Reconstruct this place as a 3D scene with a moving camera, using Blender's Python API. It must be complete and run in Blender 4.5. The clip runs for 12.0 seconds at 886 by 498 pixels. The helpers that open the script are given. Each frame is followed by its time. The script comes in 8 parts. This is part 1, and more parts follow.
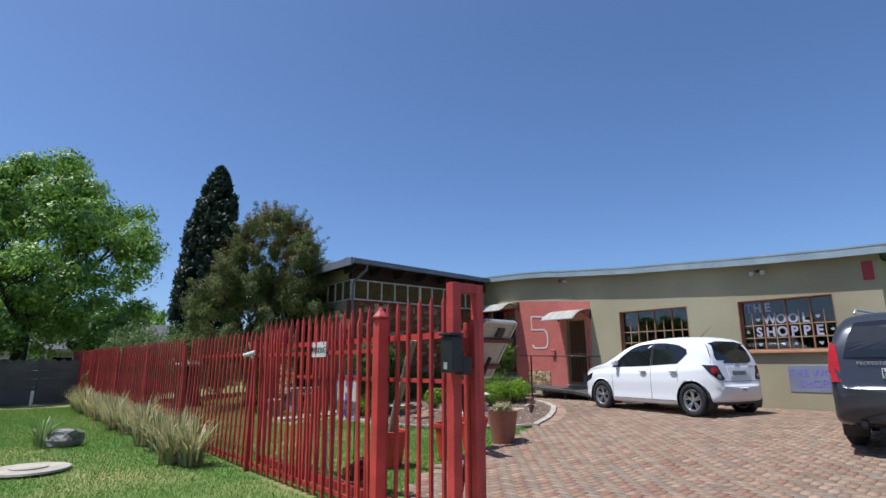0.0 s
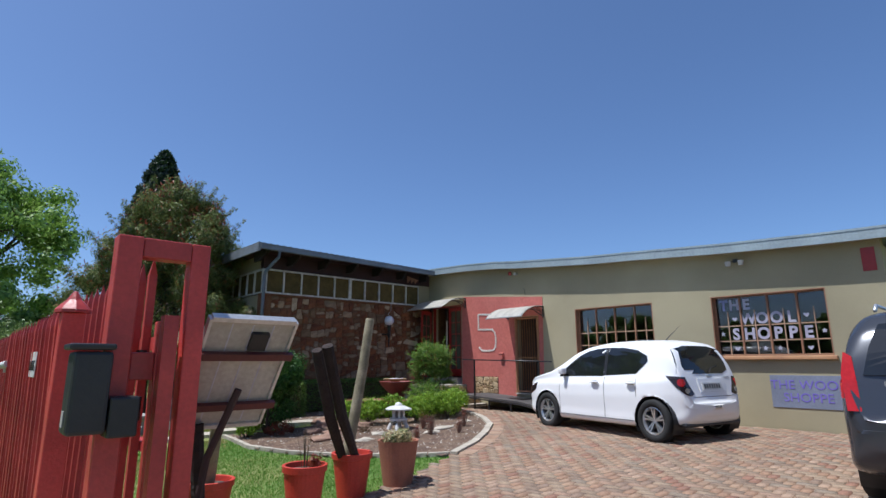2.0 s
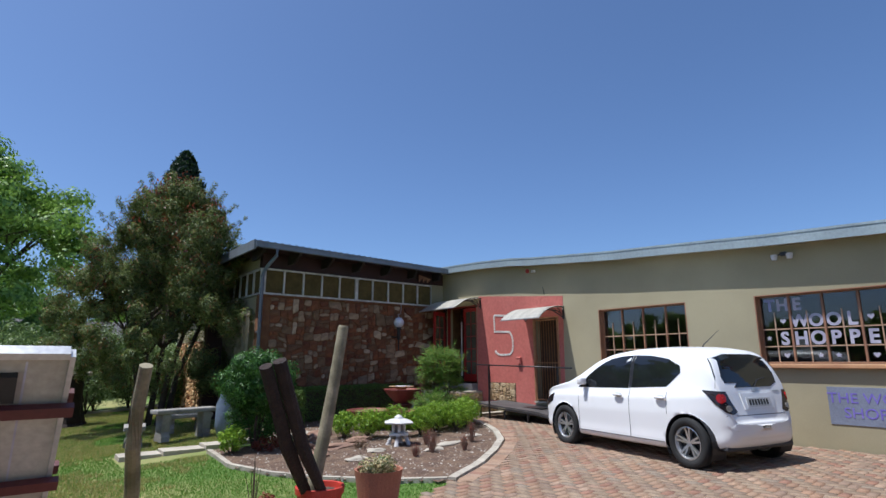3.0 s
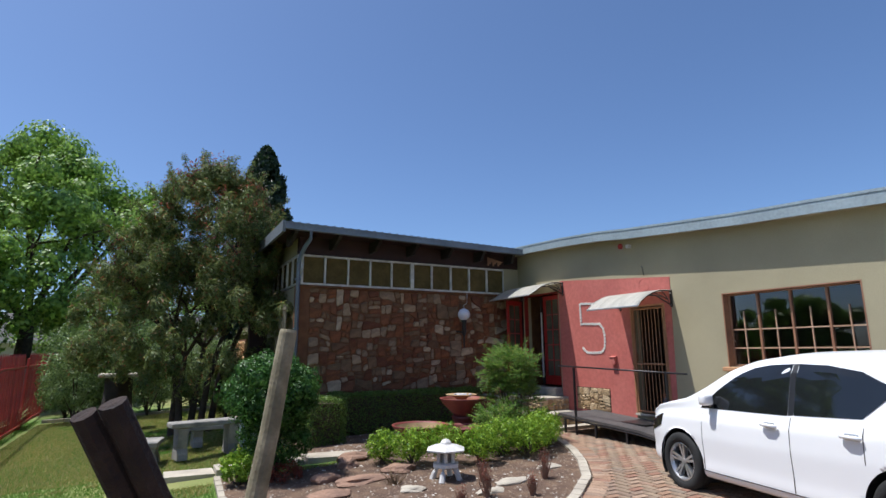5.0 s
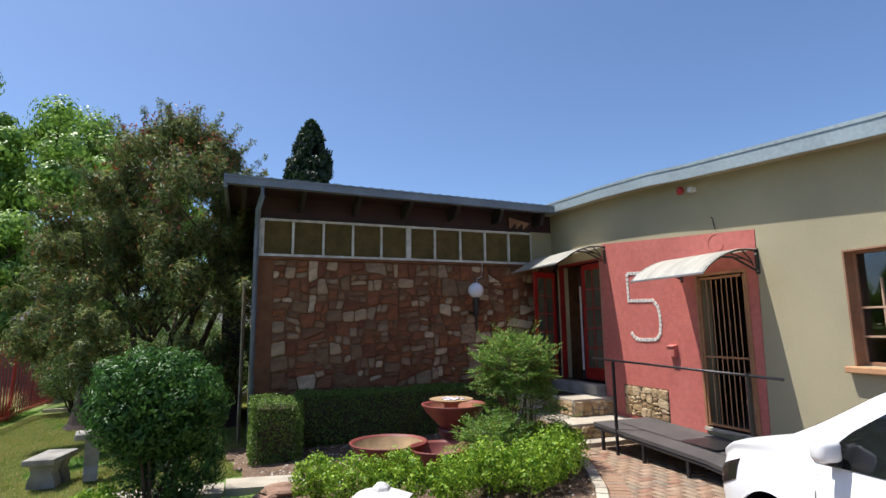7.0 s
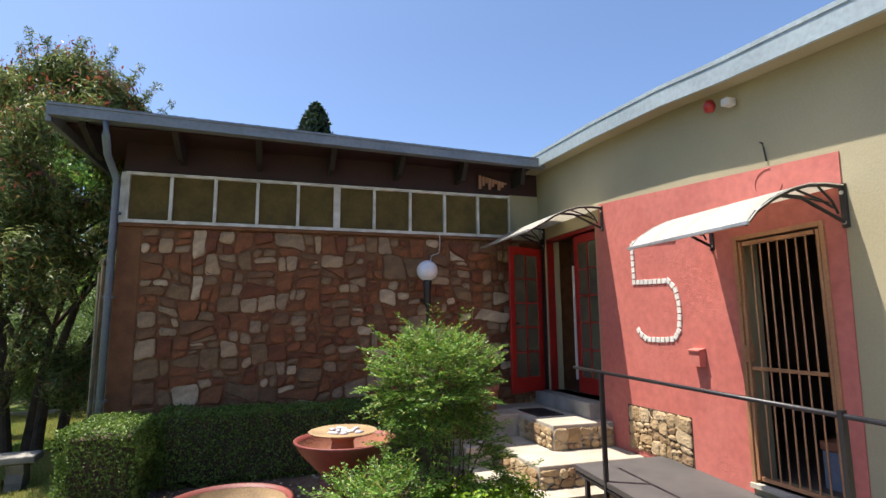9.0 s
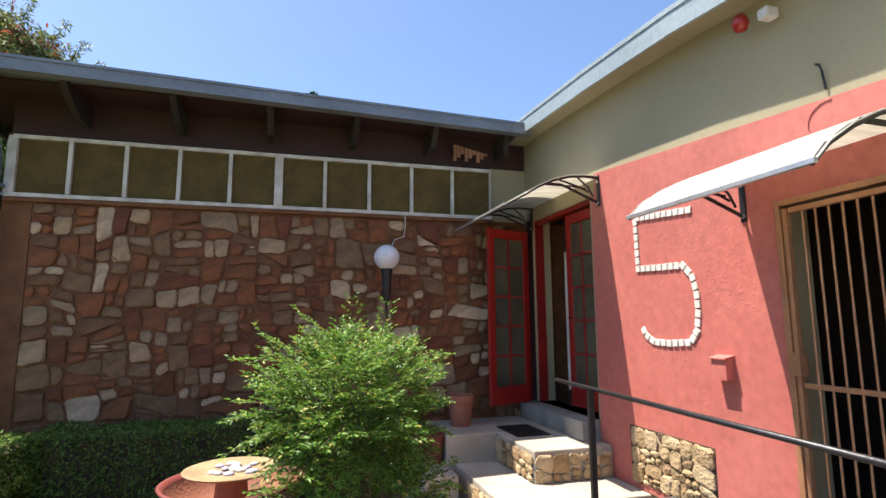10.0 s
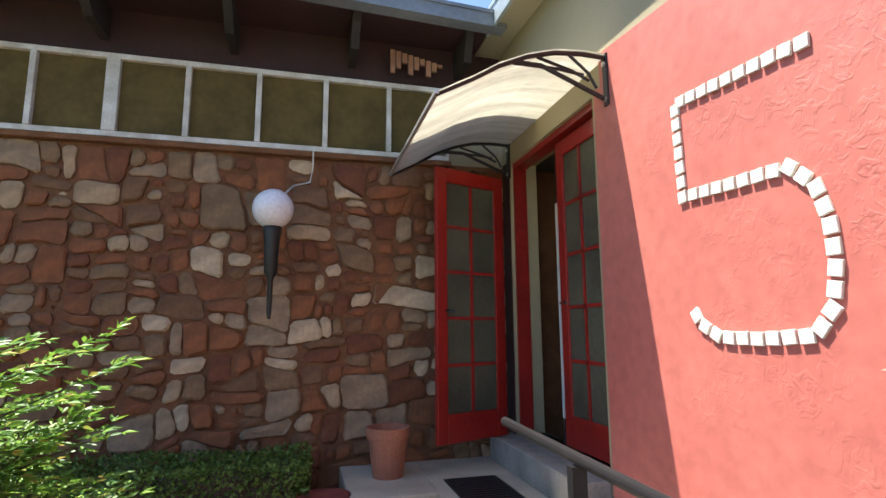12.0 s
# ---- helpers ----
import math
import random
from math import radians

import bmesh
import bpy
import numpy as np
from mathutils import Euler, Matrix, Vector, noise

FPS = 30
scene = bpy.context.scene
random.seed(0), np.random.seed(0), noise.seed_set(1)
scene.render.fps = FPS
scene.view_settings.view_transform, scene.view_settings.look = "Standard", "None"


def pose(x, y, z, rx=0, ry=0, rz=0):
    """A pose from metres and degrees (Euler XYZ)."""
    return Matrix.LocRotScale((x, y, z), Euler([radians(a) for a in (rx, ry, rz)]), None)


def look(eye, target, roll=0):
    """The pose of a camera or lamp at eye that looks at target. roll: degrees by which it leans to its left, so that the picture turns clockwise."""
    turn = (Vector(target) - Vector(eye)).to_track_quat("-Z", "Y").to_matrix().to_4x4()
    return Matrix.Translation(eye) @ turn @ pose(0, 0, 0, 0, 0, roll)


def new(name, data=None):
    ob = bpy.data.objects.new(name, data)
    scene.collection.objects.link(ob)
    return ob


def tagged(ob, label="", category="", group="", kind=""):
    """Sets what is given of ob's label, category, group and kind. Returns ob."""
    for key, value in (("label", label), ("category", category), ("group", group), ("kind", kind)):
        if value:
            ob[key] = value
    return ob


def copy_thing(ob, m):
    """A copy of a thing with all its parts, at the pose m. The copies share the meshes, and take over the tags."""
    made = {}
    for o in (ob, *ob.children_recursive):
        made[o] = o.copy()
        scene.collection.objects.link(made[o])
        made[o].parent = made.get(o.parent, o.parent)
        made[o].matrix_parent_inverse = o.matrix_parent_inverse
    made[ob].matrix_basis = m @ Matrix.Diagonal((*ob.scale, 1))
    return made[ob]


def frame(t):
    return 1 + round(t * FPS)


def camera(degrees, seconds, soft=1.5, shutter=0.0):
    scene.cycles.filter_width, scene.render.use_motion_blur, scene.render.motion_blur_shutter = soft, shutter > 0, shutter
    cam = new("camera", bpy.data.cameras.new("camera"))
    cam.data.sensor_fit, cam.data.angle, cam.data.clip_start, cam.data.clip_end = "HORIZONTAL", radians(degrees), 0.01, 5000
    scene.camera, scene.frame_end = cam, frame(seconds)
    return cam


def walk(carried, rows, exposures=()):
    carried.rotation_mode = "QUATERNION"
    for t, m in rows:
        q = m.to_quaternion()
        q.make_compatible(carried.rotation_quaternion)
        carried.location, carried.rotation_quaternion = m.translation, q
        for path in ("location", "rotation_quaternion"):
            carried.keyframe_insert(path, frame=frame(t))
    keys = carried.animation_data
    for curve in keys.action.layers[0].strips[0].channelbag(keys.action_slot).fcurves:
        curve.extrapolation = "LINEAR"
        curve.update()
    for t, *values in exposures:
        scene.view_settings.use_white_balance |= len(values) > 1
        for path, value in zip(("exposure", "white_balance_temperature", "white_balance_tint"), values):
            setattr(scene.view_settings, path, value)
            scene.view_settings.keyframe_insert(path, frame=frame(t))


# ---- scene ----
cam = camera(79.2, 12.0)
PATH = [
    (0, (-0.292, -0.327, 1.068), (0.949, 1.183, 1.491), -0.2),
    (0.5, (0.348, -0.155, 1.067), (1.627, 1.324, 1.488), -0.0),
    (1, (1.034, 0.114, 1.111), (2.334, 1.574, 1.533), 0.0),
    (1.5, (1.756, 0.441, 1.191), (3.061, 1.897, 1.61), 0.0),
    (2, (2.468, 0.803, 1.272), (3.77, 2.263, 1.688), -0.1),
    (2.5, (3.105, 1.067, 1.371), (4.378, 2.553, 1.785), 0.1),
    (3, (3.639, 1.364, 1.462), (4.859, 2.895, 1.872), -0.1),
    (5, (5.803, 3.179, 1.717), (6.738, 4.908, 2.089), -0.4),
    (5.5, (6.519, 3.697, 1.785), (7.38, 5.465, 2.144), -0.6),
    (6, (7.143, 4.202, 1.813), (7.954, 5.997, 2.16), -0.6),
    (6.5, (7.793, 4.715, 1.855), (8.533, 6.546, 2.17), -0.7),
    (7, (8.438, 5.203, 1.865), (9.13, 7.057, 2.159), -0.7),
    (9, (10.707, 7.434, 1.829), (11.288, 9.328, 2.108), -0.5),
    (9.5, (11.193, 8.037, 1.854), (11.754, 9.937, 2.127), -0.4),
    (10, (11.649, 8.619, 1.827), (12.198, 10.522, 2.098), -0.4),
    (10.5, (12.072, 9.173, 1.776), (12.61, 11.08, 2.045), -0.4),
    (11, (12.481, 9.705, 1.735), (13.0, 11.618, 2.004), -0.5),
    (11.5, (12.835, 10.23, 1.693), (13.332, 12.148, 1.965), -0.3),
    (12, (13.033, 10.764, 1.68), (13.529, 12.678, 1.979), -0.4),
]
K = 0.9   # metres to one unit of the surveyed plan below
walk(cam, [(t, look(Vector(eye) * K, Vector(target) * K, roll)) for t, eye, target, roll in PATH],
     [(0.0, 0.55, 5750, 10), (2.5, 0.58, 5800, 10), (5.5, 0.72, 6050, 10), (7.5, 1.05, 6400, 10), (9.5, 1.5, 6700, 10), (12.0, 1.97, 6600, 7)])

# ---- light ----
SUN_DIR = Vector((-1.0, 0.5, 2.8)).normalized()
world = bpy.data.worlds.new("world")
scene.world = world
world.use_nodes = True
wn = world.node_tree
wn.nodes.clear()
sky = wn.nodes.new("ShaderNodeTexSky")
sky.sky_type = "NISHITA"
sky.sun_disc = False
sky.sun_elevation = math.asin(SUN_DIR.z)
sky.sun_rotation = math.atan2(SUN_DIR.x, SUN_DIR.y)
sky.altitude = 1600
sky.air_density = 1.0
sky.dust_density = 4.6
sky.ozone_density = 6.0
bg = wn.nodes.new("ShaderNodeBackground")
bg.inputs[1].default_value = 0.093
wo = wn.nodes.new("ShaderNodeOutputWorld")
wn.links.new(sky.outputs[0], bg.inputs[0])
wn.links.new(bg.outputs[0], wo.inputs[0])

sun_data = bpy.data.lights.new("sun", "SUN")
sun_data.energy = 3.9
sun_data.angle = radians(0.5)
sun_data.color = (1.0, 0.95, 0.87)
sun = new("sun", sun_data)
sun.matrix_world = look(SUN_DIR * 50, (0, 0, 0))


# ---- materials ----
def material(name, c1, c2=None, scale=3.0, rough=0.8, bump=0.0, fine=40.0, metal=0.0, per_object=0.0, island=0.0, spec=0.5, contrast=(0.35, 0.65), grain=0.14):
    """Two colours mixed by broad noise, broken up by fine noise, with relief and a change per object or per island."""
    m = bpy.data.materials.new(name)
    m.use_nodes = True
    nt = m.node_tree
    N, L = nt.nodes, nt.links
    b = N["Principled BSDF"]
    b.inputs["Roughness"].default_value = rough
    b.inputs["Metallic"].default_value = metal
    b.inputs["Specular IOR Level"].default_value = spec
    c2 = c2 or tuple(v * 0.8 for v in c1)
    tc = N.new("ShaderNodeTexCoord")
    n1 = N.new("ShaderNodeTexNoise")
    n1.inputs["Scale"].default_value = scale
    n1.inputs["Detail"].default_value = 6
    n2 = N.new("ShaderNodeTexNoise")
    n2.inputs["Scale"].default_value = fine
    n2.inputs["Detail"].default_value = 4
    for n in (n1, n2):
        L.new(tc.outputs["Object"], n.inputs["Vector"])
    r = N.new("ShaderNodeMapRange")
    r.inputs["From Min"].default_value, r.inputs["From Max"].default_value = contrast
    L.new(n1.outputs[0], r.inputs["Value"])
    mix = N.new("ShaderNodeMix")
    mix.data_type = "RGBA"
    mix.inputs["A"].default_value = (*c1, 1)
    mix.inputs["B"].default_value = (*c2, 1)
    L.new(r.outputs[0], mix.inputs["Factor"])
    hsv = N.new("ShaderNodeHueSaturation")
    L.new(mix.outputs["Result"], hsv.inputs["Color"])
    v = N.new("ShaderNodeMapRange")
    v.inputs["From Min"].default_value, v.inputs["From Max"].default_value = 0.25, 0.75
    v.inputs["To Min"].default_value, v.inputs["To Max"].default_value = 1 - grain, 1 + grain
    L.new(n2.outputs[0], v.inputs["Value"])
    value = v.outputs[0]
    if per_object or island:
        if per_object:
            info = N.new("ShaderNodeObjectInfo").outputs["Random"]
        else:
            info = N.new("ShaderNodeNewGeometry").outputs["Random Per Island"]
        w = N.new("ShaderNodeMapRange")
        amt = per_object or island
        w.inputs["To Min"].default_value, w.inputs["To Max"].default_value = 1 - amt, 1 + amt
        L.new(info, w.inputs["Value"])
        mul = N.new("ShaderNodeMath")
        mul.operation = "MULTIPLY"
        L.new(value, mul.inputs[0])
        L.new(w.outputs[0], mul.inputs[1])
        value = mul.outputs[0]
    L.new(value, hsv.inputs["Value"])
    L.new(hsv.outputs[0], b.inputs["Base Color"])
    if bump:
        bp = N.new("ShaderNodeBump")
        bp.inputs["Strength"].default_value = bump
        bp.inputs["Distance"].default_value = 0.02
        L.new(n2.outputs[0], bp.inputs["Height"])
        L.new(bp.outputs[0], b.inputs["Normal"])
    return m


def palette(name, colours, rough=0.85, bump=0.5, source="object", fine=30.0, vary=0.2):
    """A colour for each piece, picked by its random number from a list of (place, colour)."""
    m = material(name, colours[0][1], rough=rough, bump=bump, fine=fine)
    nt = m.node_tree
    N, L = nt.nodes, nt.links
    hsv = next(n for n in N if n.bl_idname == "ShaderNodeHueSaturation")
    if source == "object":
        info = N.new("ShaderNodeObjectInfo").outputs["Random"]
    else:
        info = N.new("ShaderNodeNewGeometry").outputs["Random Per Island"]
    ramp = N.new("ShaderNodeValToRGB")
    ramp.color_ramp.interpolation = "CONSTANT"
    e = ramp.color_ramp.elements
    e[0].position, e[0].color = 0, (*colours[0][1], 1)
    e[1].position, e[1].color = colours[1][0], (*colours[1][1], 1)
    for p, c in colours[2:]:
        e.new(p).color = (*c, 1)
    L.new(info, ramp.inputs[0])
    n = N.new("ShaderNodeTexNoise")
    n.inputs["Scale"].default_value = 5
    n.inputs["Detail"].default_value = 5
    tc = next(x for x in N if x.bl_idname == "ShaderNodeTexCoord")
    L.new(tc.outputs["Object"], n.inputs["Vector"])
    mix = N.new("ShaderNodeMix")
    mix.data_type = "RGBA"
    mix.blend_type = "MULTIPLY"
    mix.inputs["Factor"].default_value = vary * 3
    L.new(ramp.outputs[0], mix.inputs["A"])
    rr = N.new("ShaderNodeMapRange")
    rr.inputs["From Min"].default_value, rr.inputs["From Max"].default_value = 0.3, 0.7
    rr.inputs["To Min"].default_value, rr.inputs["To Max"].default_value = 0.45, 1.3
    L.new(n.outputs[0], rr.inputs["Value"])
    L.new(rr.outputs[0], mix.inputs["B"])
    L.new(mix.outputs["Result"], hsv.inputs["Color"])
    return m


def leaf_material(name, c1, c2, c3=None, rough=0.45, gloss=0.5):
    """Leaves: colour per leaf, and some light through them."""
    m = bpy.data.materials.new(name)
    m.use_nodes = True
    N, L = m.node_tree.nodes, m.node_tree.links
    b = N["Principled BSDF"]
    b.inputs["Roughness"].default_value = rough
    b.inputs["Specular IOR Level"].default_value = gloss
    info = N.new("ShaderNodeNewGeometry")
    ramp = N.new("ShaderNodeValToRGB")
    e = ramp.color_ramp.elements
    e[0].position, e[0].color = 0, (*c1, 1)
    e[1].position, e[1].color = 0.9, (*c2, 1)
    if c3:
        e.new(0.97).color = (*c3, 1)
    L.new(info.outputs["Random Per Island"], ramp.inputs[0])
    L.new(ramp.outputs[0], b.inputs["Base Color"])
    tr = N.new("ShaderNodeBsdfTranslucent")
    L.new(ramp.outputs[0], tr.inputs["Color"])
    mx = N.new("ShaderNodeMixShader")
    mx.inputs[0].default_value = 0.35
    L.new(b.outputs[0], mx.inputs[1])
    L.new(tr.outputs[0], mx.inputs[2])
    L.new(mx.outputs[0], N["Material Output"].inputs["Surface"])
    return m


def glass_material(name, tint=(0.02, 0.022, 0.025), clear=0.5):
    """Window glass: gloss by Fresnel over a clear pane with a slight tint."""
    m = bpy.data.materials.new(name)
    m.use_nodes = True
    N, L = m.node_tree.nodes, m.node_tree.links
    for n in list(N):
        if n.bl_idname == "ShaderNodeBsdfPrincipled":
            N.remove(n)
    out = N["Material Output"]
    fres = N.new("ShaderNodeFresnel")
    fres.inputs["IOR"].default_value = 1.7
    gl = N.new("ShaderNodeBsdfGlossy")
    gl.inputs["Roughness"].default_value = 0.02
    tr = N.new("ShaderNodeBsdfTransparent")
    tr.inputs["Color"].default_value = (clear, clear, clear, 1)
    mx = N.new("ShaderNodeMixShader")
    L.new(fres.outputs[0], mx.inputs[0])
    L.new(tr.outputs[0], mx.inputs[1])
    L.new(gl.outputs[0], mx.inputs[2])
    L.new(mx.outputs[0], out.inputs["Surface"])
    return m


M = {}
M["tan"] = material("khaki_plaster", (0.36, 0.315, 0.20), (0.30, 0.262, 0.165), 0.7, 0.85, 0.07, 60, grain=0.06)
M["red_wall"] = material("red_textured_plaster", (0.485, 0.145, 0.116), (0.43, 0.116, 0.093), 1.2, 0.6, 0.0, 14)
M["fascia"] = material("grey_fascia_metal", (0.34, 0.40, 0.42), (0.28, 0.33, 0.35), 1.5, 0.45, 0.05, 20, 0.2)
M["roof"] = material("roof_sheet", (0.20, 0.21, 0.22), (0.15, 0.16, 0.17), 1, 0.5, 0.05, 20, 0.4)
M["gutter"] = material("dark_grey_gutter", (0.19, 0.21, 0.24), (0.14, 0.155, 0.18), 2, 0.45, 0.05, 20, 0.2)
M["maroon"] = material("dark_maroon_timber", (0.042, 0.014, 0.014), (0.027, 0.010, 0.010), 3, 0.7, 0.2, 30)
M["wine"] = material("wine_red_steel", (0.10, 0.020, 0.020), (0.065, 0.015, 0.015), 3, 0.5, 0.1, 40)
M["rafter"] = material("dark_weathered_timber", (0.022, 0.015, 0.014), (0.013, 0.010, 0.009), 4, 0.8, 0.3, 40)
M["white_paint"] = material("worn_white_paint", (0.62, 0.60, 0.56), (0.42, 0.39, 0.34), 6, 0.55, 0.1, 60)
M["curtain"] = material("olive_curtain", (0.12, 0.088, 0.032), (0.085, 0.062, 0.024), 4, 0.85, 0.1, 20, spec=0.15)
M["door_pane"] = material("obscured_door_glass", (0.10, 0.10, 0.07), (0.06, 0.06, 0.045), 2.5, 0.25, 0.1, 30)
M["mortar"] = material("brown_mortar", (0.20, 0.088, 0.038), (0.135, 0.055, 0.024), 5, 0.95, 0.6, 50)
M["stone"] = palette("wall_stone", [(0, (0.20, 0.115, 0.058)), (0.16, (0.20, 0.072, 0.028)), (0.34, (0.15, 0.048, 0.019)), (0.48, (0.36, 0.24, 0.14)), (0.56, (0.165, 0.08, 0.037)), (0.70, (0.22, 0.075, 0.027)), (0.82, (0.28, 0.185, 0.11)), (0.93, (0.46, 0.33, 0.21))], fine=25, vary=0.28)
M["clad"] = palette("tan_cladding_stone", [(0, (0.40, 0.28, 0.15)), (0.3, (0.33, 0.22, 0.11)), (0.6, (0.46, 0.34, 0.20)), (0.85, (0.27, 0.17, 0.09))], fine=35, bump=0.8)
# ochre stone, its colours brightened to stand in for sun under the tree
M["stub_stone"] = palette("sunlit_ochre_cladding_stone", [(0, (0.55, 0.33, 0.15)), (0.3, (0.46, 0.25, 0.11)), (0.6, (0.62, 0.42, 0.22)), (0.85, (0.38, 0.20, 0.09))], fine=35, bump=0.8)
M["black_joint"] = material("brown_joint", (0.10, 0.065, 0.038), None, 5, 0.95, 0.4, 50)
M["concrete"] = material("weathered_concrete", (0.46, 0.41, 0.33), (0.32, 0.28, 0.225), 2, 0.9, 0.3, 60)
M["grey_concrete"] = material("grey_concrete", (0.31, 0.29, 0.26), (0.17, 0.16, 0.145), 3, 0.9, 0.4, 50)
M["sill_tile"] = material("orange_sill_tile", (0.50, 0.27, 0.13), (0.40, 0.20, 0.10), 3, 0.6, 0.1, 40)
M["frame_brown"] = material("brown_window_paint", (0.33, 0.165, 0.09), (0.24, 0.115, 0.065), 3, 0.5, 0.1, 40)
M["bar_cream"] = material("pale_glazing_bar", (0.50, 0.33, 0.22), (0.40, 0.24, 0.15), 4, 0.5, 0.1, 40)
M["gate_tan"] = material("bronze_gate_paint", (0.44, 0.225, 0.115), (0.34, 0.165, 0.085), 3, 0.35, 0.1, 40, 0.2)
M["red_door"] = material("bright_red_gloss_paint", (0.31, 0.016, 0.012), (0.22, 0.013, 0.010), 2, 0.35, 0.05, 30)
M["fence_red"] = material("red_fence_paint", (0.48, 0.052, 0.043), (0.32, 0.031, 0.027), 2.5, 0.45, 0.15, 50, per_object=0.2)
M["black"] = material("black_plastic", (0.018, 0.018, 0.02), (0.012, 0.012, 0.013), 5, 0.45, 0.1, 40)
M["black_metal"] = material("black_metal", (0.03, 0.028, 0.03), (0.02, 0.018, 0.02), 5, 0.4, 0.1, 40, 0.3)
M["ramp"] = material("grey_painted_deck", (0.075, 0.068, 0.066), (0.055, 0.05, 0.05), 3, 0.7, 0.2, 60)
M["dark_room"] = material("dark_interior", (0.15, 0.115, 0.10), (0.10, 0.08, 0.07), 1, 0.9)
M["glass"] = glass_material("window_glass", clear=0.75)
M["dark_glass"] = material("tinted_car_glass", (0.012, 0.014, 0.016), (0.01, 0.011, 0.012), 3, 0.04, 0, 10, spec=0.7, grain=0.0)
M["letter_white"] = material("white_vinyl_letter", (0.46, 0.44, 0.52), (0.34, 0.32, 0.41), 5, 0.5)
M["letter_blue"] = material("faded_blue_letter", (0.30, 0.31, 0.52), (0.24, 0.25, 0.45), 5, 0.6)
M["board_blue"] = material("faded_blue_board", (0.20, 0.225, 0.30), (0.17, 0.19, 0.25), 2, 0.7, 0.15, 50)
M["board_text"] = material("violet_letter", (0.16, 0.12, 0.48), (0.2, 0.16, 0.5), 5, 0.6)
M["tile_white"] = material("white_mosaic_tile", (0.70, 0.68, 0.62), (0.58, 0.55, 0.50), 5, 0.35, 0.05, 60, per_object=0.08)
M["terracotta"] = material("terracotta", (0.34, 0.13, 0.075), (0.26, 0.10, 0.06), 3, 0.8, 0.3, 50)
M["maroon_bowl"] = material("maroon_glazed_bowl", (0.20, 0.04, 0.03), (0.15, 0.035, 0.028), 3, 0.55, 0.2, 50)
M["bowl_inside"] = material("ochre_bowl_inside", (0.33, 0.22, 0.11), (0.22, 0.145, 0.075), 4, 0.8, 0.2, 50)
M["red_pot"] = material("red_painted_pot", (0.50, 0.045, 0.025), (0.42, 0.035, 0.02), 3, 0.5, 0.15, 50)
M["soil"] = material("garden_soil", (0.10, 0.065, 0.045), (0.06, 0.04, 0.03), 4, 0.95, 0.8, 50)
M["bark_mulch"] = material("gravel_bed", (0.16, 0.10, 0.062), (0.085, 0.05, 0.034), 4, 0.95, 0.8, 60)
M["pebble"] = palette("pebble", [(0, (0.22, 0.16, 0.115)), (0.55, (0.42, 0.38, 0.33)), (0.70, (0.15, 0.095, 0.065))], source="island", fine=80)
M["rock"] = material("brown_garden_rock", (0.30, 0.18, 0.12), (0.20, 0.12, 0.085), 3, 0.9, 0.9, 20)
M["bark"] = material("tree_bark", (0.09, 0.065, 0.045), (0.05, 0.036, 0.027), 6, 0.95, 0.9, 30)
M["dead_wood"] = material("dark_dead_wood", (0.035, 0.022, 0.017), (0.02, 0.013, 0.011), 6, 0.95, 0.9, 30)
M["pole_wood"] = material("weathered_pole_wood", (0.27, 0.23, 0.15), (0.165, 0.14, 0.085), 4, 0.9, 0.3, 40, contrast=(0.42, 0.6))
M["panel_back"] = material("solar_panel_back_sheet", (0.42, 0.38, 0.34), (0.34, 0.30, 0.26), 3, 0.6, 0.1, 40)
M["alu"] = material("aluminium", (0.62, 0.62, 0.62), (0.52, 0.52, 0.52), 3, 0.35, 0.05, 40, 0.7)
M["downpipe"] = material("blue_grey_downpipe", (0.16, 0.20, 0.27), (0.12, 0.15, 0.20), 3, 0.4, 0.05, 40)
M["lamp_globe"] = material("opal_globe", (0.72, 0.70, 0.74), (0.66, 0.64, 0.68), 4, 0.25)
M["canopy"] = material("weathered_canopy_sheet", (0.80, 0.78, 0.71), (0.62, 0.60, 0.54), 2.2, 0.4, 0.05, 30)
cn = M["canopy"].node_tree
streak = cn.nodes.new("ShaderNodeMapping")
streak.inputs["Scale"].default_value = (0.35, 5.0, 1.0)
cn.links.new(next(x for x in cn.nodes if x.bl_idname == "ShaderNodeTexCoord").outputs["Object"], streak.inputs["Vector"])
for x in [x for x in cn.nodes if x.bl_idname == "ShaderNodeTexNoise"]:
    cn.links.new(streak.outputs[0], x.inputs["Vector"])
ctr = cn.nodes.new("ShaderNodeBsdfTranslucent")
ctr.inputs["Color"].default_value = (0.90, 0.88, 0.80, 1)
cn.links.new(next(x for x in cn.nodes if x.bl_idname == "ShaderNodeHueSaturation").outputs[0], ctr.inputs["Color"])
cmx = cn.nodes.new("ShaderNodeMixShader")
cmx.inputs[0].default_value = 0.55
cn.links.new(cn.nodes["Principled BSDF"].outputs[0], cmx.inputs[1])
cn.links.new(ctr.outputs[0], cmx.inputs[2])
cn.links.new(cmx.outputs[0], cn.nodes["Material Output"].inputs["Surface"])
M["car_white"] = material("white_car_paint", (0.80, 0.80, 0.80), (0.785, 0.785, 0.785), 2, 0.18, 0.0, 10, spec=0.6, grain=0.0)
M["car_grey"] = material("dark_grey_car_paint", (0.070, 0.074, 0.086), (0.068, 0.072, 0.083), 2, 0.2, 0.0, 10, 0.5, grain=0.0)
M["tyre"] = material("tyre_rubber", (0.018, 0.018, 0.018), (0.012, 0.012, 0.012), 5, 0.85, 0.3, 60)
M["rim"] = material("alloy_rim", (0.55, 0.56, 0.58), (0.48, 0.49, 0.5), 3, 0.28, 0.02, 30, 0.8)
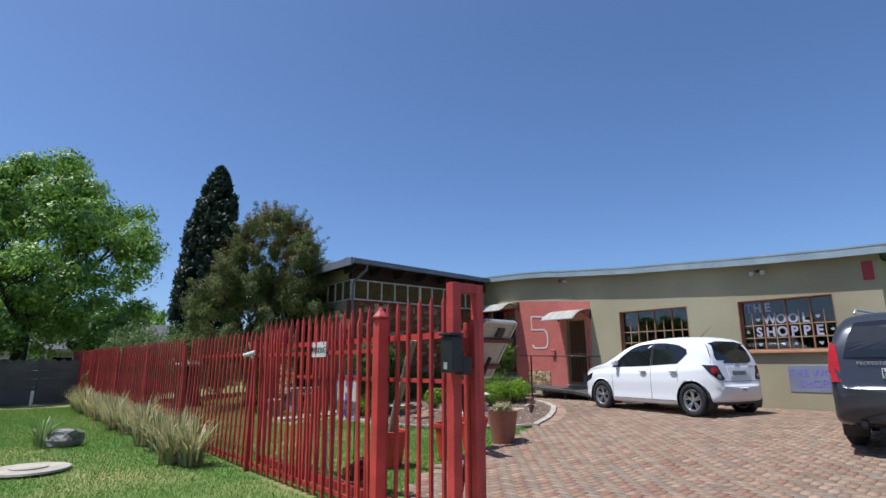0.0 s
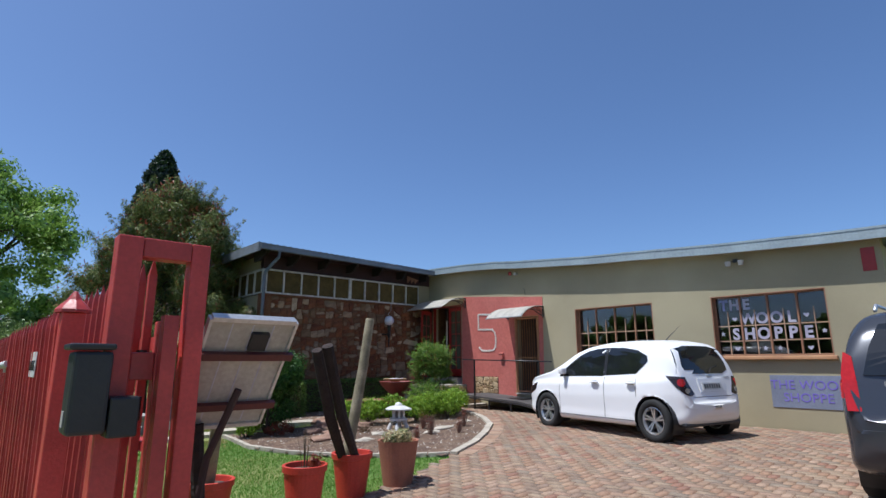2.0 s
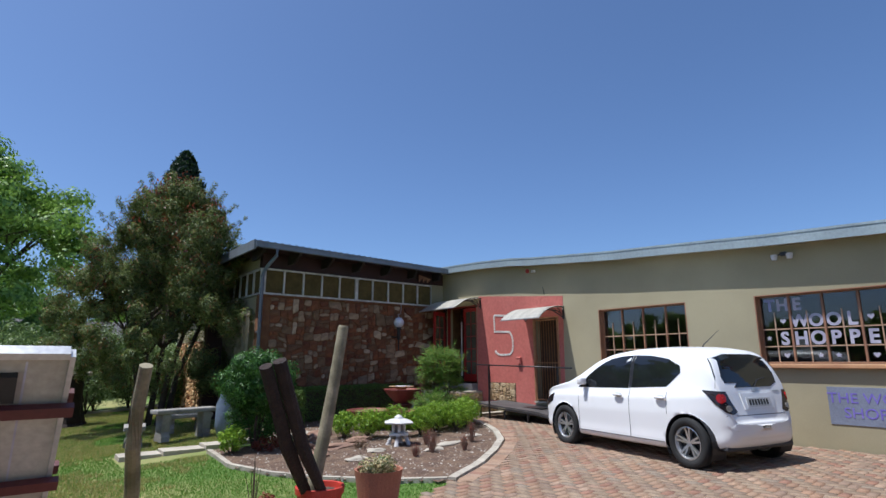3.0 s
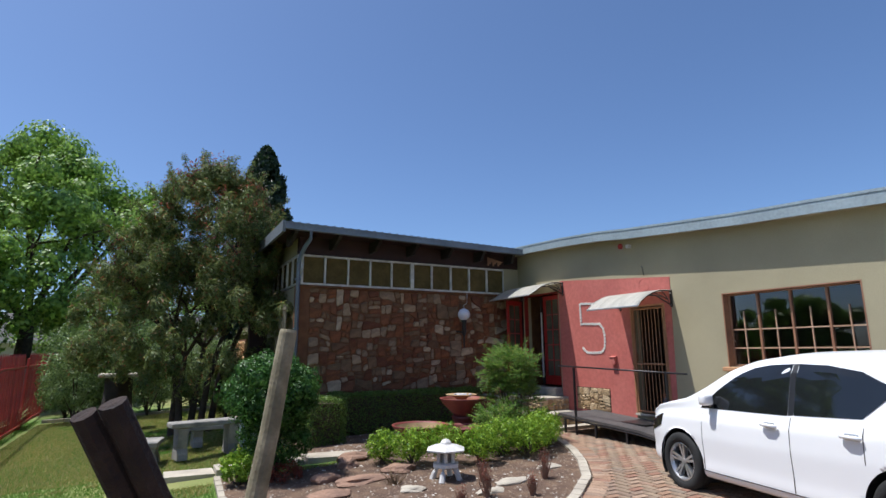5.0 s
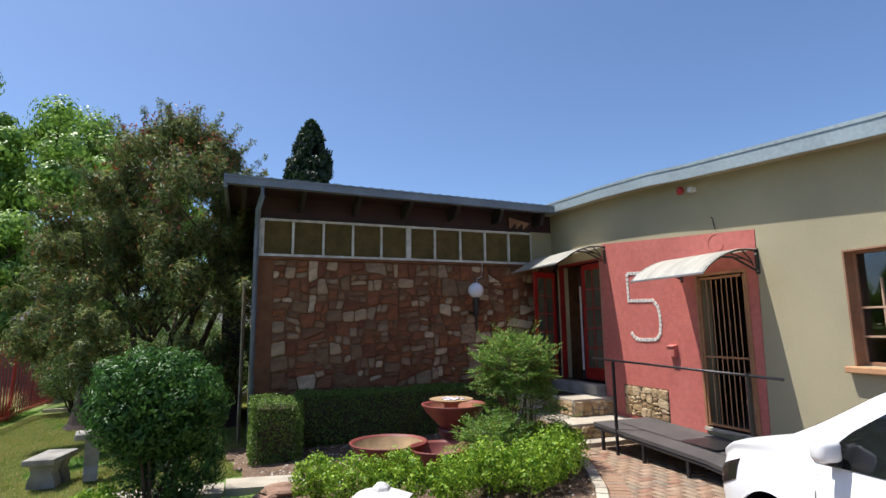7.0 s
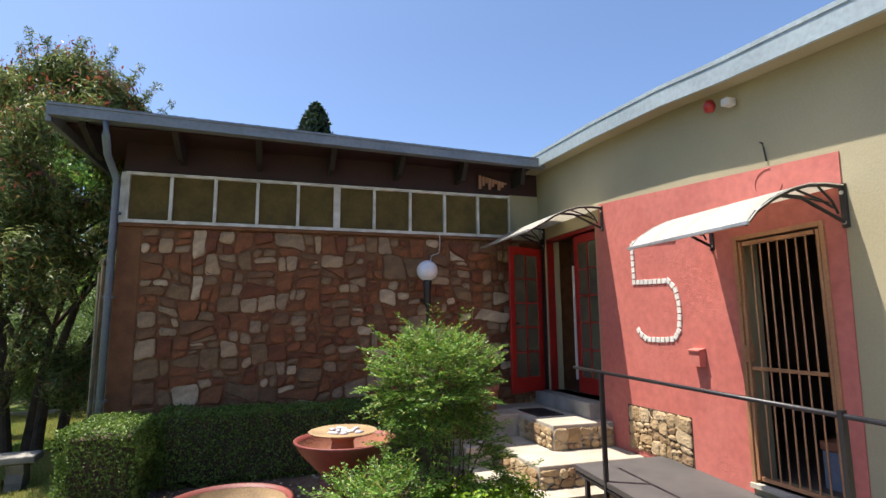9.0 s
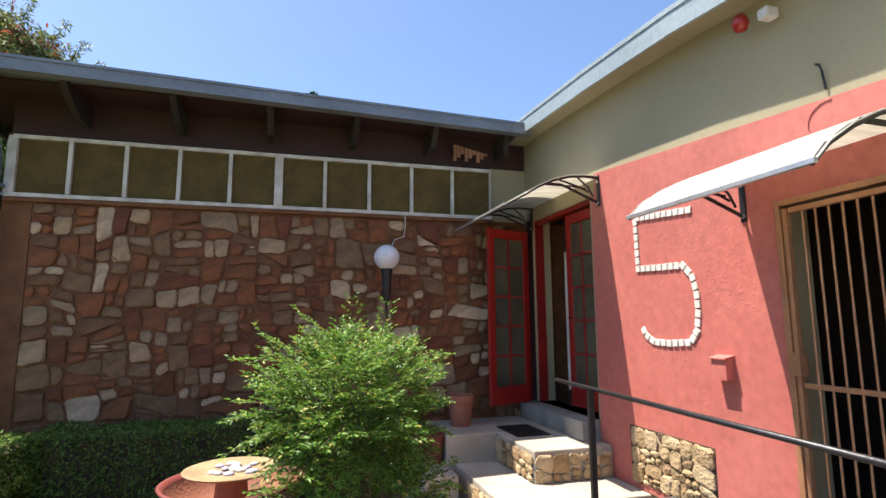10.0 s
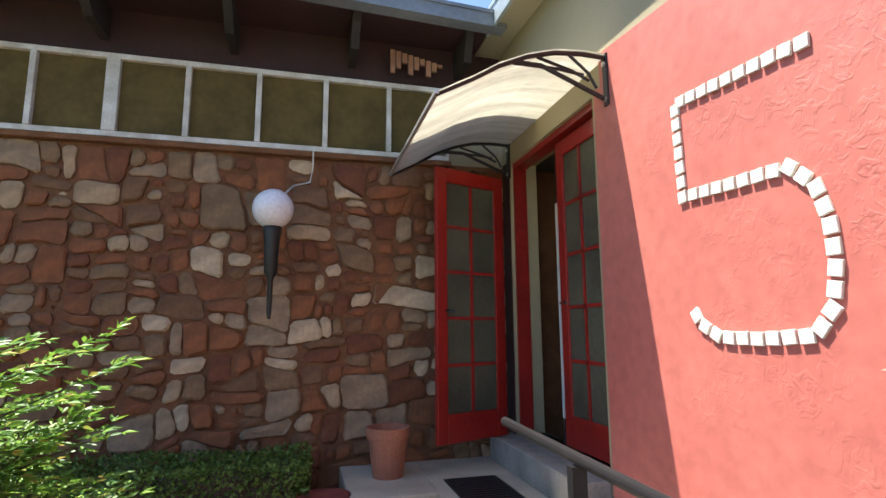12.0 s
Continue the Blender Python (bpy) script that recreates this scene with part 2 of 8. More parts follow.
M["tail_red"] = material("red_lamp_lens", (0.42, 0.012, 0.012), (0.3, 0.01, 0.01), 3, 0.12)
M["lamp_dark"] = material("smoked_lamp_lens", (0.03, 0.02, 0.022), (0.02, 0.015, 0.016), 3, 0.1)
M["plate"] = material("number_plate_white", (0.68, 0.68, 0.66), (0.5, 0.5, 0.48), 3, 0.5)
M["chrome"] = material("chrome", (0.7, 0.7, 0.7), None, 3, 0.12, metal=1.0)
M["blue_bag"] = material("blue_plastic_bag", (0.18, 0.32, 0.60), (0.5, 0.55, 0.65), 12, 0.4)
M["sign_white"] = material("white_sign_board", (0.62, 0.60, 0.57), (0.52, 0.50, 0.48), 5, 0.5)
M["far_wall"] = material("pale_house_wall", (0.46, 0.42, 0.36), (0.38, 0.34, 0.30), 1, 0.85, 0.1)
M["far_roof"] = material("grey_house_roof", (0.11, 0.10, 0.10), (0.08, 0.075, 0.075), 1, 0.85, 0.1)
M["precast"] = material("precast_grey_wall", (0.17, 0.15, 0.13), (0.12, 0.105, 0.09), 1, 0.9, 0.4, 30)
M["grass_ground"] = material("lawn_ground", (0.10, 0.17, 0.03), (0.32, 0.27, 0.11), 0.3, 0.95, 0.6, 60, contrast=(0.42, 0.68))
M["grass"] = leaf_material("grass_blade", (0.10, 0.235, 0.03), (0.19, 0.335, 0.06), (0.40, 0.34, 0.14), gloss=0.2)
M["grass_dry"] = leaf_material("dry_grass_blade", (0.32, 0.32, 0.09), (0.48, 0.40, 0.17), (0.58, 0.48, 0.26), gloss=0.2)
M["far_ground"] = material("far_ground", (0.10, 0.12, 0.05), (0.14, 0.12, 0.07), 0.05, 0.95)
M["joint_sand"] = material("paver_joint_sand", (0.15, 0.115, 0.085), (0.10, 0.075, 0.056), 2, 0.95, 0.4, 60)
PAVER = [(0, (0.28, 0.17, 0.108)), (0.25, (0.305, 0.20, 0.13)), (0.5, (0.255, 0.135, 0.09)), (0.7, (0.33, 0.225, 0.155)), (0.88, (0.25, 0.17, 0.12))]
# same clay, greyed: the shading of the crosswise bricks is put into the colour
PAVER_SHADED = [(0, (0.245, 0.175, 0.118)), (0.25, (0.275, 0.20, 0.135)), (0.5, (0.215, 0.150, 0.105)), (0.7, (0.29, 0.19, 0.13)), (0.88, (0.225, 0.175, 0.128))]
M["paver_shaded"] = palette("shaded_clay_paver", PAVER_SHADED, source="island", fine=40, vary=0.12)
M["paver_shaded_piece"] = palette("shaded_clay_paver_piece", PAVER_SHADED, source="object", fine=40, vary=0.12)
M["paver"] = palette("clay_paver", PAVER, source="island", fine=40, vary=0.12)
M["paver_piece"] = palette("clay_paver_piece", PAVER, source="object", fine=40, vary=0.12)
M["leaf_tree"] = leaf_material("tree_leaf", (0.09, 0.19, 0.03), (0.34, 0.50, 0.10))
M["leaf_brush"] = leaf_material("bottlebrush_leaf", (0.06, 0.09, 0.028), (0.24, 0.285, 0.09), (0.32, 0.14, 0.06), gloss=0.3)
M["leaf_cypress"] = leaf_material("cypress_leaf", (0.010, 0.024, 0.010), (0.022, 0.045, 0.016))
M["leaf_ball"] = leaf_material("glossy_shrub_leaf", (0.018, 0.06, 0.012), (0.09, 0.20, 0.04), rough=0.42, gloss=0.3)
M["leaf_hedge"] = leaf_material("hedge_leaf", (0.04, 0.085, 0.016), (0.20, 0.30, 0.06), gloss=0.3)
M["leaf_lime"] = leaf_material("lime_shrub_leaf", (0.07, 0.19, 0.016), (0.34, 0.48, 0.045), gloss=0.3)
M["leaf_nandina"] = leaf_material("nandina_leaf", (0.03, 0.10, 0.015), (0.23, 0.39, 0.055), (0.45, 0.36, 0.09))
M["leaf_red"] = leaf_material("red_leaf", (0.16, 0.03, 0.02), (0.30, 0.08, 0.04))
M["leaf_dry"] = leaf_material("dry_stem", (0.16, 0.10, 0.06), (0.28, 0.20, 0.11))
M["leaf_straw"] = leaf_material("variegated_strap_leaf", (0.08, 0.15, 0.035), (0.66, 0.54, 0.30))
M["leaf_grey"] = leaf_material("grey_green_shrub_leaf", (0.06, 0.11, 0.03), (0.26, 0.35, 0.12))
M["twig"] = material("green_brown_twig", (0.12, 0.09, 0.05), (0.08, 0.06, 0.035), 6, 0.9)

# relief of the textured red plaster
nt = M["red_wall"].node_tree
vor = nt.nodes.new("ShaderNodeTexNoise")
vor.inputs["Scale"].default_value = 15
vor.inputs["Detail"].default_value = 8
vor.inputs["Distortion"].default_value = 1.6
tcn = next(x for x in nt.nodes if x.bl_idname == "ShaderNodeTexCoord")
nt.links.new(tcn.outputs["Object"], vor.inputs["Vector"])
rmp = nt.nodes.new("ShaderNodeMapRange")
rmp.inputs["From Min"].default_value, rmp.inputs["From Max"].default_value = 0.5, 0.62
nt.links.new(vor.outputs[0], rmp.inputs["Value"])
bpn = nt.nodes.new("ShaderNodeBump")
bpn.inputs["Strength"].default_value = 0.3
bpn.inputs["Distance"].default_value = 0.006
big = nt.nodes.new("ShaderNodeTexNoise")
big.inputs["Scale"].default_value = 1.6
nt.links.new(tcn.outputs["Object"], big.inputs["Vector"])
bmr = nt.nodes.new("ShaderNodeMapRange")
bmr.inputs["From Min"].default_value, bmr.inputs["From Max"].default_value = 0.5, 0.72
bmr.inputs["To Min"].default_value = 0.05
nt.links.new(big.outputs[0], bmr.inputs["Value"])
hml = nt.nodes.new("ShaderNodeMath")
hml.operation = "MULTIPLY"
nt.links.new(rmp.outputs[0], hml.inputs[0])
nt.links.new(bmr.outputs[0], hml.inputs[1])
nt.links.new(hml.outputs[0], bpn.inputs["Height"])
nt.links.new(bpn.outputs[0], nt.nodes["Principled BSDF"].inputs["Normal"])


# ---- mesh helpers ----
from mathutils.bvhtree import BVHTree


def finish(name, bm, mat, smooth=False):
    me = bpy.data.meshes.new(name)
    bmesh.ops.recalc_face_normals(bm, faces=bm.faces)
    bm.to_mesh(me)
    bm.free()
    me.materials.append(M[mat] if isinstance(mat, str) else mat)
    if smooth:
        me.shade_smooth()
    return me


def part(name, bm, mat, parent=None, label="", smooth=False):
    """One mesh object under a thing, or a piece of the setting where there is no parent."""
    me = finish(name, bm, mat, smooth) if isinstance(bm, bmesh.types.BMesh) else bm
    ob = new(name, me)
    if parent is not None:
        ob.parent = parent
    return tagged(ob, label) if label else ob


def structure(name, bm, mat, label, smooth=False):
    return tagged(part(name, bm, mat, smooth=smooth), label, kind="structure")


def thing(name, x, y, z, label, category, group="", turn=0.0):
    ob = new(name)
    ob.empty_display_size = 0.1
    ob.matrix_basis = pose(x, y, z, 0, 0, turn)
    return tagged(ob, label, category, group)


def arrays_mesh(name, verts, faces, mat, smooth=False):
    """A mesh from arrays: verts (n, 3), faces (m, 3 or 4)."""
    me = bpy.data.meshes.new(name)
    verts, faces = np.asarray(verts, np.float32), np.asarray(faces, np.int32)
    k = faces.shape[1]
    me.vertices.add(len(verts))
    me.vertices.foreach_set("co", verts.ravel())
    me.loops.add(faces.size)
    me.loops.foreach_set("vertex_index", faces.ravel())
    me.polygons.add(len(faces))
    me.polygons.foreach_set("loop_start", np.arange(0, faces.size, k, dtype=np.int32))
    me.update(calc_edges=True)
    me.materials.append(M[mat])
    if smooth:
        me.shade_smooth()
    return me


def box(bm, x0, x1, y0, y1, z0, z1, bevel=0.0, m=None):
    r = bmesh.ops.create_cube(bm, size=1)
    vs = r["verts"]
    for v in vs:
        v.co = Vector(((x0 + x1) / 2 + v.co.x * (x1 - x0), (y0 + y1) / 2 + v.co.y * (y1 - y0), (z0 + z1) / 2 + v.co.z * (z1 - z0)))
        if m is not None:
            v.co = m @ v.co
    if bevel:
        edges = list({e for v in vs for e in v.link_edges})
        bmesh.ops.bevel(bm, geom=edges, offset=bevel, segments=2, affect="EDGES", profile=0.5)
    return vs


def boxes(*rows, bevel=0.0):
    bm = bmesh.new()
    for r in rows:
        box(bm, *r, bevel=bevel)
    return bm


def tube(bm, pts, radii, seg=8, cap=True):
    """A tapered tube along points."""
    pts = [Vector(p) for p in pts]
    rings = []
    for i, p in enumerate(pts):
        d = (pts[min(i + 1, len(pts) - 1)] - pts[max(i - 1, 0)]).normalized()
        a = d.orthogonal().normalized() if abs(d.z) < 0.9 else Vector((1, 0, 0)).cross(d).normalized()
        if abs(d.z) < 0.9:
            a = Vector((0, 0, 1)).cross(d).normalized()
        b = d.cross(a)
        r = radii[i] if hasattr(radii, "__len__") else radii
        rings.append([bm.verts.new(p + (a * math.cos(t) + b * math.sin(t)) * r) for t in (2 * math.pi * k / seg for k in range(seg))])
    for q, w in zip(rings, rings[1:]):
        for k in range(seg):
            bm.faces.new((q[k], q[(k + 1) % seg], w[(k + 1) % seg], w[k]))
    if cap:
        bm.faces.new(list(reversed(rings[0])))
        bm.faces.new(rings[-1])
    return bm


def lathe(bm, profile, seg=28, centre=(0, 0, 0), wobble=0.0):
    """A turned shape from (radius, height) pairs; a zero radius closes it."""
    rings = []
    cx, cy, cz = centre
    for r, z in profile:
        if r < 1e-4:
            rings.append([bm.verts.new((cx, cy, cz + z))])
        else:
            rings.append([bm.verts.new((cx + r * math.cos(t) * (1 + wobble * math.sin(3 * t + z * 9)), cy + r * math.sin(t), cz + z)) for t in (2 * math.pi * k / seg for k in range(seg))])
    for q, w in zip(rings, rings[1:]):
        for k in range(seg):
            a, b = q[k % len(q)], q[(k + 1) % len(q)]
            c, d = w[(k + 1) % len(w)], w[k % len(w)]
            f = [v for i, v in enumerate((a, b, c, d)) if v not in (a, b, c, d)[:i]]
            if len(f) > 2:
                bm.faces.new(f)
    return bm


def prism(bm, outline, axis, a, b):
    """A flat outline of (u, v) pushed along an axis from a to b."""
    def put(u, v, w):
        return {"x": (w, u, v), "y": (u, w, v), "z": (u, v, w)}[axis]
    lo = [bm.verts.new(put(u, v, a)) for u, v in outline]
    hi = [bm.verts.new(put(u, v, b)) for u, v in outline]
    bm.faces.new(lo)
    bm.faces.new(list(reversed(hi)))
    n = len(outline)
    for i in range(n):
        bm.faces.new((lo[i], lo[(i + 1) % n], hi[(i + 1) % n], hi[i]))
    return bm


def rock(bm, x, y, z, rx, ry, rz, seed, sub=2):
    r = bmesh.ops.create_icosphere(bm, subdivisions=sub, radius=1)
    for v in r["verts"]:
        n = noise.noise(v.co * 1.4 + Vector((seed * 7.1, seed * 3.3, 0)))
        k = 1 + 0.45 * n
        v.co = Vector((x + v.co.x * rx * k, y + v.co.y * ry * k, z + v.co.z * rz * k))
    return bm


def smooth01(t):
    t = min(max(t, 0.0), 1.0)
    return t * t * (3 - 2 * t)


def ground_z(x, y):
    """The height of the ground: it rises from the street to the building."""
    return float(np.interp(x, [3, 6.8, 9, 12], [-0.5, -0.38, -0.2, -0.02]) + 0.15 * smooth01((y - 8) / 5) * np.interp(x, [3, 7, 9, 12], [0.5, 1, 0.7, 0]))


def inside(poly, x, y):
    hit = False
    for (x0, y0), (x1, y1) in zip(poly, poly[1:] + poly[:1]):
        if (y0 > y) != (y1 > y) and x < (x1 - x0) * (y - y0) / (y1 - y0) + x0:
            hit = not hit
    return hit


# ---- foliage helpers ----
def leaves(name, points, normals, size, mat, aspect=0.4, droop=0.0, seed=1, jitter=0.9, fold=True):
    """A mesh of pointed leaves, one at each point, facing about along its normal."""
    rng = np.random.default_rng(seed)
    n = len(points)
    d = normals + rng.normal(0, jitter, (n, 3))
    d /= np.linalg.norm(d, axis=1)[:, None] + 1e-9
    t = np.cross(d, rng.normal(0, 1, (n, 3)) + (0, 0, -droop))
    t = np.cross(t, d) if droop else t
    t[:, 2] -= droop
    t /= np.linalg.norm(t, axis=1)[:, None] + 1e-9
    s = np.cross(d, t)
    s /= np.linalg.norm(s, axis=1)[:, None] + 1e-9
    L = (size * rng.uniform(0.6, 1.3, n))[:, None]
    W = L * aspect * 0.5
    lift = d * L * 0.12
    base, tip = points, points + t * L
    mid = points + t * L * 0.45
    v = np.stack([base, mid + s * W + lift, tip, mid - s * W + lift], 1).reshape(-1, 3)
    f = np.arange(4 * n).reshape(-1, 4)
    if fold:
        f = np.concatenate([f[:, [0, 1, 2]], f[:, [0, 2, 3]]])
    return arrays_mesh(name, v, f, mat)


def cloud(clumps, per, shell=0.55, seed=1, flat=1.0):
    """Points in clumps (x, y, z, r): positions and outward directions, denser near each clump's skin."""
    rng = np.random.default_rng(seed)
    c = np.array(clumps, float)
    idx = np.repeat(np.arange(len(c)), per)
    d = rng.normal(0, 1, (len(idx), 3))
    d /= np.linalg.norm(d, axis=1)[:, None]
    r = rng.uniform(0, 1, len(idx)) ** (1 - shell) if shell < 1 else np.ones(len(idx))
    p = c[idx, :3] + d * (r * c[idx, 3])[:, None] * (1, 1, flat)
    return p, d


# ---- ground ----
W = 14.82        # front face of the long wing
SW = 15.36       # face of the stone wall
KERB = [(5.2, 6.45), (6.4, 7.0), (7.5, 7.15), (8.1, 7.4), (8.85, 7.62), (9.75, 8.02), (10.65, 8.6), (11.35, 9.15), (11.95, 9.9), (12.45, 10.65), (12.85, 11.4), (13.2, 12.2), (13.25, 12.9)]


def ground_sheet(name, xs, ys, mat, label, dz=0.0, keep=None):
    """A sheet that follows the ground, on the grid of xs and ys."""
    verts = [(x, y, ground_z(x, y) + dz) for y in ys for x in xs]
    n = len(xs)
    faces = []
    for j in range(len(ys) - 1):
        for i in range(n - 1):
            if keep is None or keep((xs[i] + xs[i + 1]) / 2, (ys[j] + ys[j + 1]) / 2):
                faces.append((j * n + i, j * n + i + 1, (j + 1) * n + i + 1, (j + 1) * n + i))
    ob = new(name, arrays_mesh(name, verts, faces, mat, True))
    return tagged(ob, label, kind="structure")


def axis_steps(*spans):
    out = []
    for a, b, s in spans:
        out += list(np.arange(a, b, s))
    return out + [spans[-1][1]]


XS = axis_steps((-900, -100, 200), (-100, -20, 20), (-20, 0, 2), (0, 16, 0.4), (16, 40, 4), (40, 100, 20), (100, 900, 200))
YS = axis_steps((-900, -100, 200), (-100, -20, 20), (-20, 0, 2), (0, 17, 0.4), (17, 40, 1.5), (40, 100, 20), (100, 900, 200))
ground_sheet("ground", XS, YS, "grass_ground", "patchy green and straw-dry lawn on gently rising ground", -0.03)

# paved driveway: a sand bed, then the pavers
PAVED = [(3.0, 3.35), (3.0, -7.0), (14.8, -7.0), (14.8, 13.4), (13.3, 13.4)] + KERB[::-1] + [(4.0, 5.6), (3.1, 4.2)]
ground_sheet("driveway_bed", list(np.arange(2.8, 14.85, 0.2)), list(np.arange(-7.0, 13.5, 0.2)), "joint_sand", "sandy joint bed under the driveway pavers", -0.008, lambda x, y: inside(PAVED, x, y))


def paver_places():
    """Herringbone: bricks along the building's face and square to it, in stepped bands; the last number tells the two apart."""
    ang, a = radians(3), 0.111
    ca, sa = math.cos(ang), math.sin(ang)
    out = []
    for j in range(-90, 150):
        for i in range(10, 150):
            k = (i - j) % 4
            if k not in (0, 3):
                continue
            u, v = (i + (1.0 if k == 0 else 0.5)) * a, (j + (0.5 if k == 0 else 1.0)) * a
            x, y = u * ca - v * sa, u * sa + v * ca
            if 2.9 < x < 14.78 and -7 < y < 13.4 and inside(PAVED, x, y):
                out.append((x, y, ang + (0 if k == 0 else math.pi / 2), k))
    return out


def joined_pavers(name, places, mat, seed=3):
    rng = np.random.default_rng(seed)
    n = len(places)
    a = np.array([p[:3] for p in places])
    hx, hy, c = 0.108, 0.0525, 0.0045
    u = np.array([-hx, hx, hx, -hx, -hx + c, hx - c, hx - c, -hx + c])
    w = np.array([-hy, -hy, hy, hy, -hy + c, -hy + c, hy - c, hy - c])
    z = np.array([-0.012] * 4 + [0.012] * 4)
    ca, sa = np.cos(a[:, 2])[:, None], np.sin(a[:, 2])[:, None]
    gz = np.array([ground_z(p[0], p[1]) for p in places])[:, None] + rng.normal(0, 0.0012, n)[:, None]
    tilt = rng.normal(0, 0.006, n)[:, None]
    v = np.stack([a[:, :1] + u * ca - w * sa, a[:, 1:2] + u * sa + w * ca, gz + z + tilt * u], 2).reshape(-1, 3)
    f = np.array([[4, 5, 6, 7], [0, 1, 5, 4], [1, 2, 6, 5], [2, 3, 7, 6], [3, 0, 4, 7]])
    f = (f[None] + 8 * np.arange(n)[:, None, None]).reshape(-1, 4)
    return new(name, arrays_mesh(name, v, f, mat))


PLACES = paver_places()
NEAR = [p for p in PLACES if 9.6 < p[0] < 13.0 and 7.6 < p[1] < 9.4][:290]
near_set = set(NEAR)
tagged(joined_pavers("driveway_pavers", [p for p in PLACES if p not in near_set and p[3] == 0], "paver"), "red and buff clay pavers laid in herringbone", kind="stuff")
# crosswise bricks, with their different shading painted in
tagged(joined_pavers("driveway_pavers", [p for p in PLACES if p not in near_set and p[3] == 3], "paver_shaded", 4), "clay pavers turned crosswise, their shading put into a greyer colour", kind="stuff")

# street side apron and kerb of the planting bed
bm = bmesh.new()
box(bm, 1.2, 3.1, -7.0, 4.6, -0.62, -0.49, 0.01)
structure("apron", bm, "concrete", "pale worn concrete apron along the sliding gate")


def strip_along(bm, line, w0, w1, z0, z1, step=0.5, gap=0.012):
    """Kerb stones along a line, from w0 to w1 to its left."""
    pts = []
    for (ax, ay), (bx, by) in zip(line, line[1:]):
        k = max(1, int(math.hypot(bx - ax, by - ay) / step))
        pts += [(ax + (bx - ax) * i / k, ay + (by - ay) * i / k) for i in range(k)]
    pts.append(line[-1])
    for (ax, ay), (bx, by) in zip(pts, pts[1:]):
        d = Vector((bx - ax, by - ay, 0))
        L = d.length
        d.normalize()
        nrm = Vector((-d.y, d.x, 0))
        g0, g1 = ground_z(ax, ay), ground_z(bx, by)
        A, B = Vector((ax, ay, g0)) + d * gap, Vector((bx, by, g1)) - d * gap
        q = [A + nrm * w0, B + nrm * w0, B + nrm * w1, A + nrm * w1]
        lo = [bm.verts.new(p + Vector((0, 0, z0))) for p in q]
        hi = [bm.verts.new(p + Vector((0, 0, z1))) for p in q]
        bm.faces.new(lo[::-1])
        bm.faces.new(hi)
        for i in range(4):
            bm.faces.new((lo[i], lo[(i + 1) % 4], hi[(i + 1) % 4], hi[i]))
    return bm


structure("kerb", strip_along(bmesh.new(), KERB[4:], 0.0, 0.13, -0.1, 0.05, 0.22), "concrete", "curved edging of pale concrete blocks round the planting bed")
structure("kerb_soldier_course", strip_along(bmesh.new(), KERB[4:], -0.26, -0.03, -0.1, 0.022, 0.11, 0.004), "paver", "soldier course of clay pavers beside the bed edging")

BED = KERB[4:] + [(13.2, 14.2), (13.0, 15.3), (8.2, 15.3), (8.6, 13.2), (9.2, 12.3), (8.0, 12.2), (6.9, 12.7), (6.8, 11.2), (7.1, 10.2), (7.6, 9.3), (8.3, 8.3)]
ground_sheet("planting_bed", list(np.arange(6.6, 13.4, 0.12)), list(np.arange(7.4, 15.4, 0.12)), "bark_mulch", "planting bed of soil and small gravel", 0.012, lambda x, y: inside(BED, x, y))
rng = np.random.default_rng(5)
pv, pf = [], []
oct_v = np.array([[1, 0, 0], [0, 1, 0], [-1, 0, 0], [0, -1, 0], [0, 0, 0.7], [0, 0, -0.3]])
oct_f = np.array([[0, 1, 4], [1, 2, 4], [2, 3, 4], [3, 0, 4]])
count = 0
while count < 6000:
    x, y = rng.uniform(6.8, 13.3), rng.uniform(7.6, 15.2)
    if not inside(BED, x, y):
        continue
    s = rng.uniform(0.01, 0.03)
    t = rng.uniform(0, 6.28)
    rot = np.array([[math.cos(t), -math.sin(t), 0], [math.sin(t), math.cos(t), 0], [0, 0, 1]])
    pv.append((oct_v * (s, s * rng.uniform(0.6, 1), s)) @ rot.T + (x, y, ground_z(x, y) + 0.015))
    pf.append(oct_f + 6 * count)
    count += 1
tagged(new("bed_gravel", arrays_mesh("bed_gravel", np.concatenate(pv), np.concatenate(pf), "pebble")), "loose pale and brown gravel on the planting bed", kind="stuff")

# garden path
bm = bmesh.new()
for i, (x0, y0, x1, y1) in enumerate([(5.45, 13.1, 6.15, 13.05), (6.17, 13.05, 6.9, 12.98), (6.92, 12.98, 7.6, 12.93), (7.62, 12.92, 8.3, 12.72), (8.32, 12.7, 9.3, 12.55)]):
    q = [(x0, y0), (x1, y1), (x1, y1 + 0.5), (x0, y0 + 0.5)]
    z = ground_z((x0 + x1) / 2, y0) + 0.02
    prism(bm, q, "z", z - 0.08, z + 0.02)
structure("garden_path", bm, "concrete", "narrow pale concrete garden path across the lawn")
structure("bed_edging", strip_along(bmesh.new(), [(6.85, 12.7), (6.78, 11.2), (7.1, 10.2), (7.6, 9.3), (8.3, 8.3), (8.8, 7.75)], 0.0, 0.09, -0.05, 0.04, 0.3), "concrete", "low concrete edging between lawn and bed")
structure("back_edging", strip_along(bmesh.new(), [(3.0, 24.6), (4.9, 23.8), (7.2, 23.6), (9.5, 23.6)], 0.0, 0.14, -0.05, 0.07, 0.6), "concrete", "pale edging under the back shrubs")


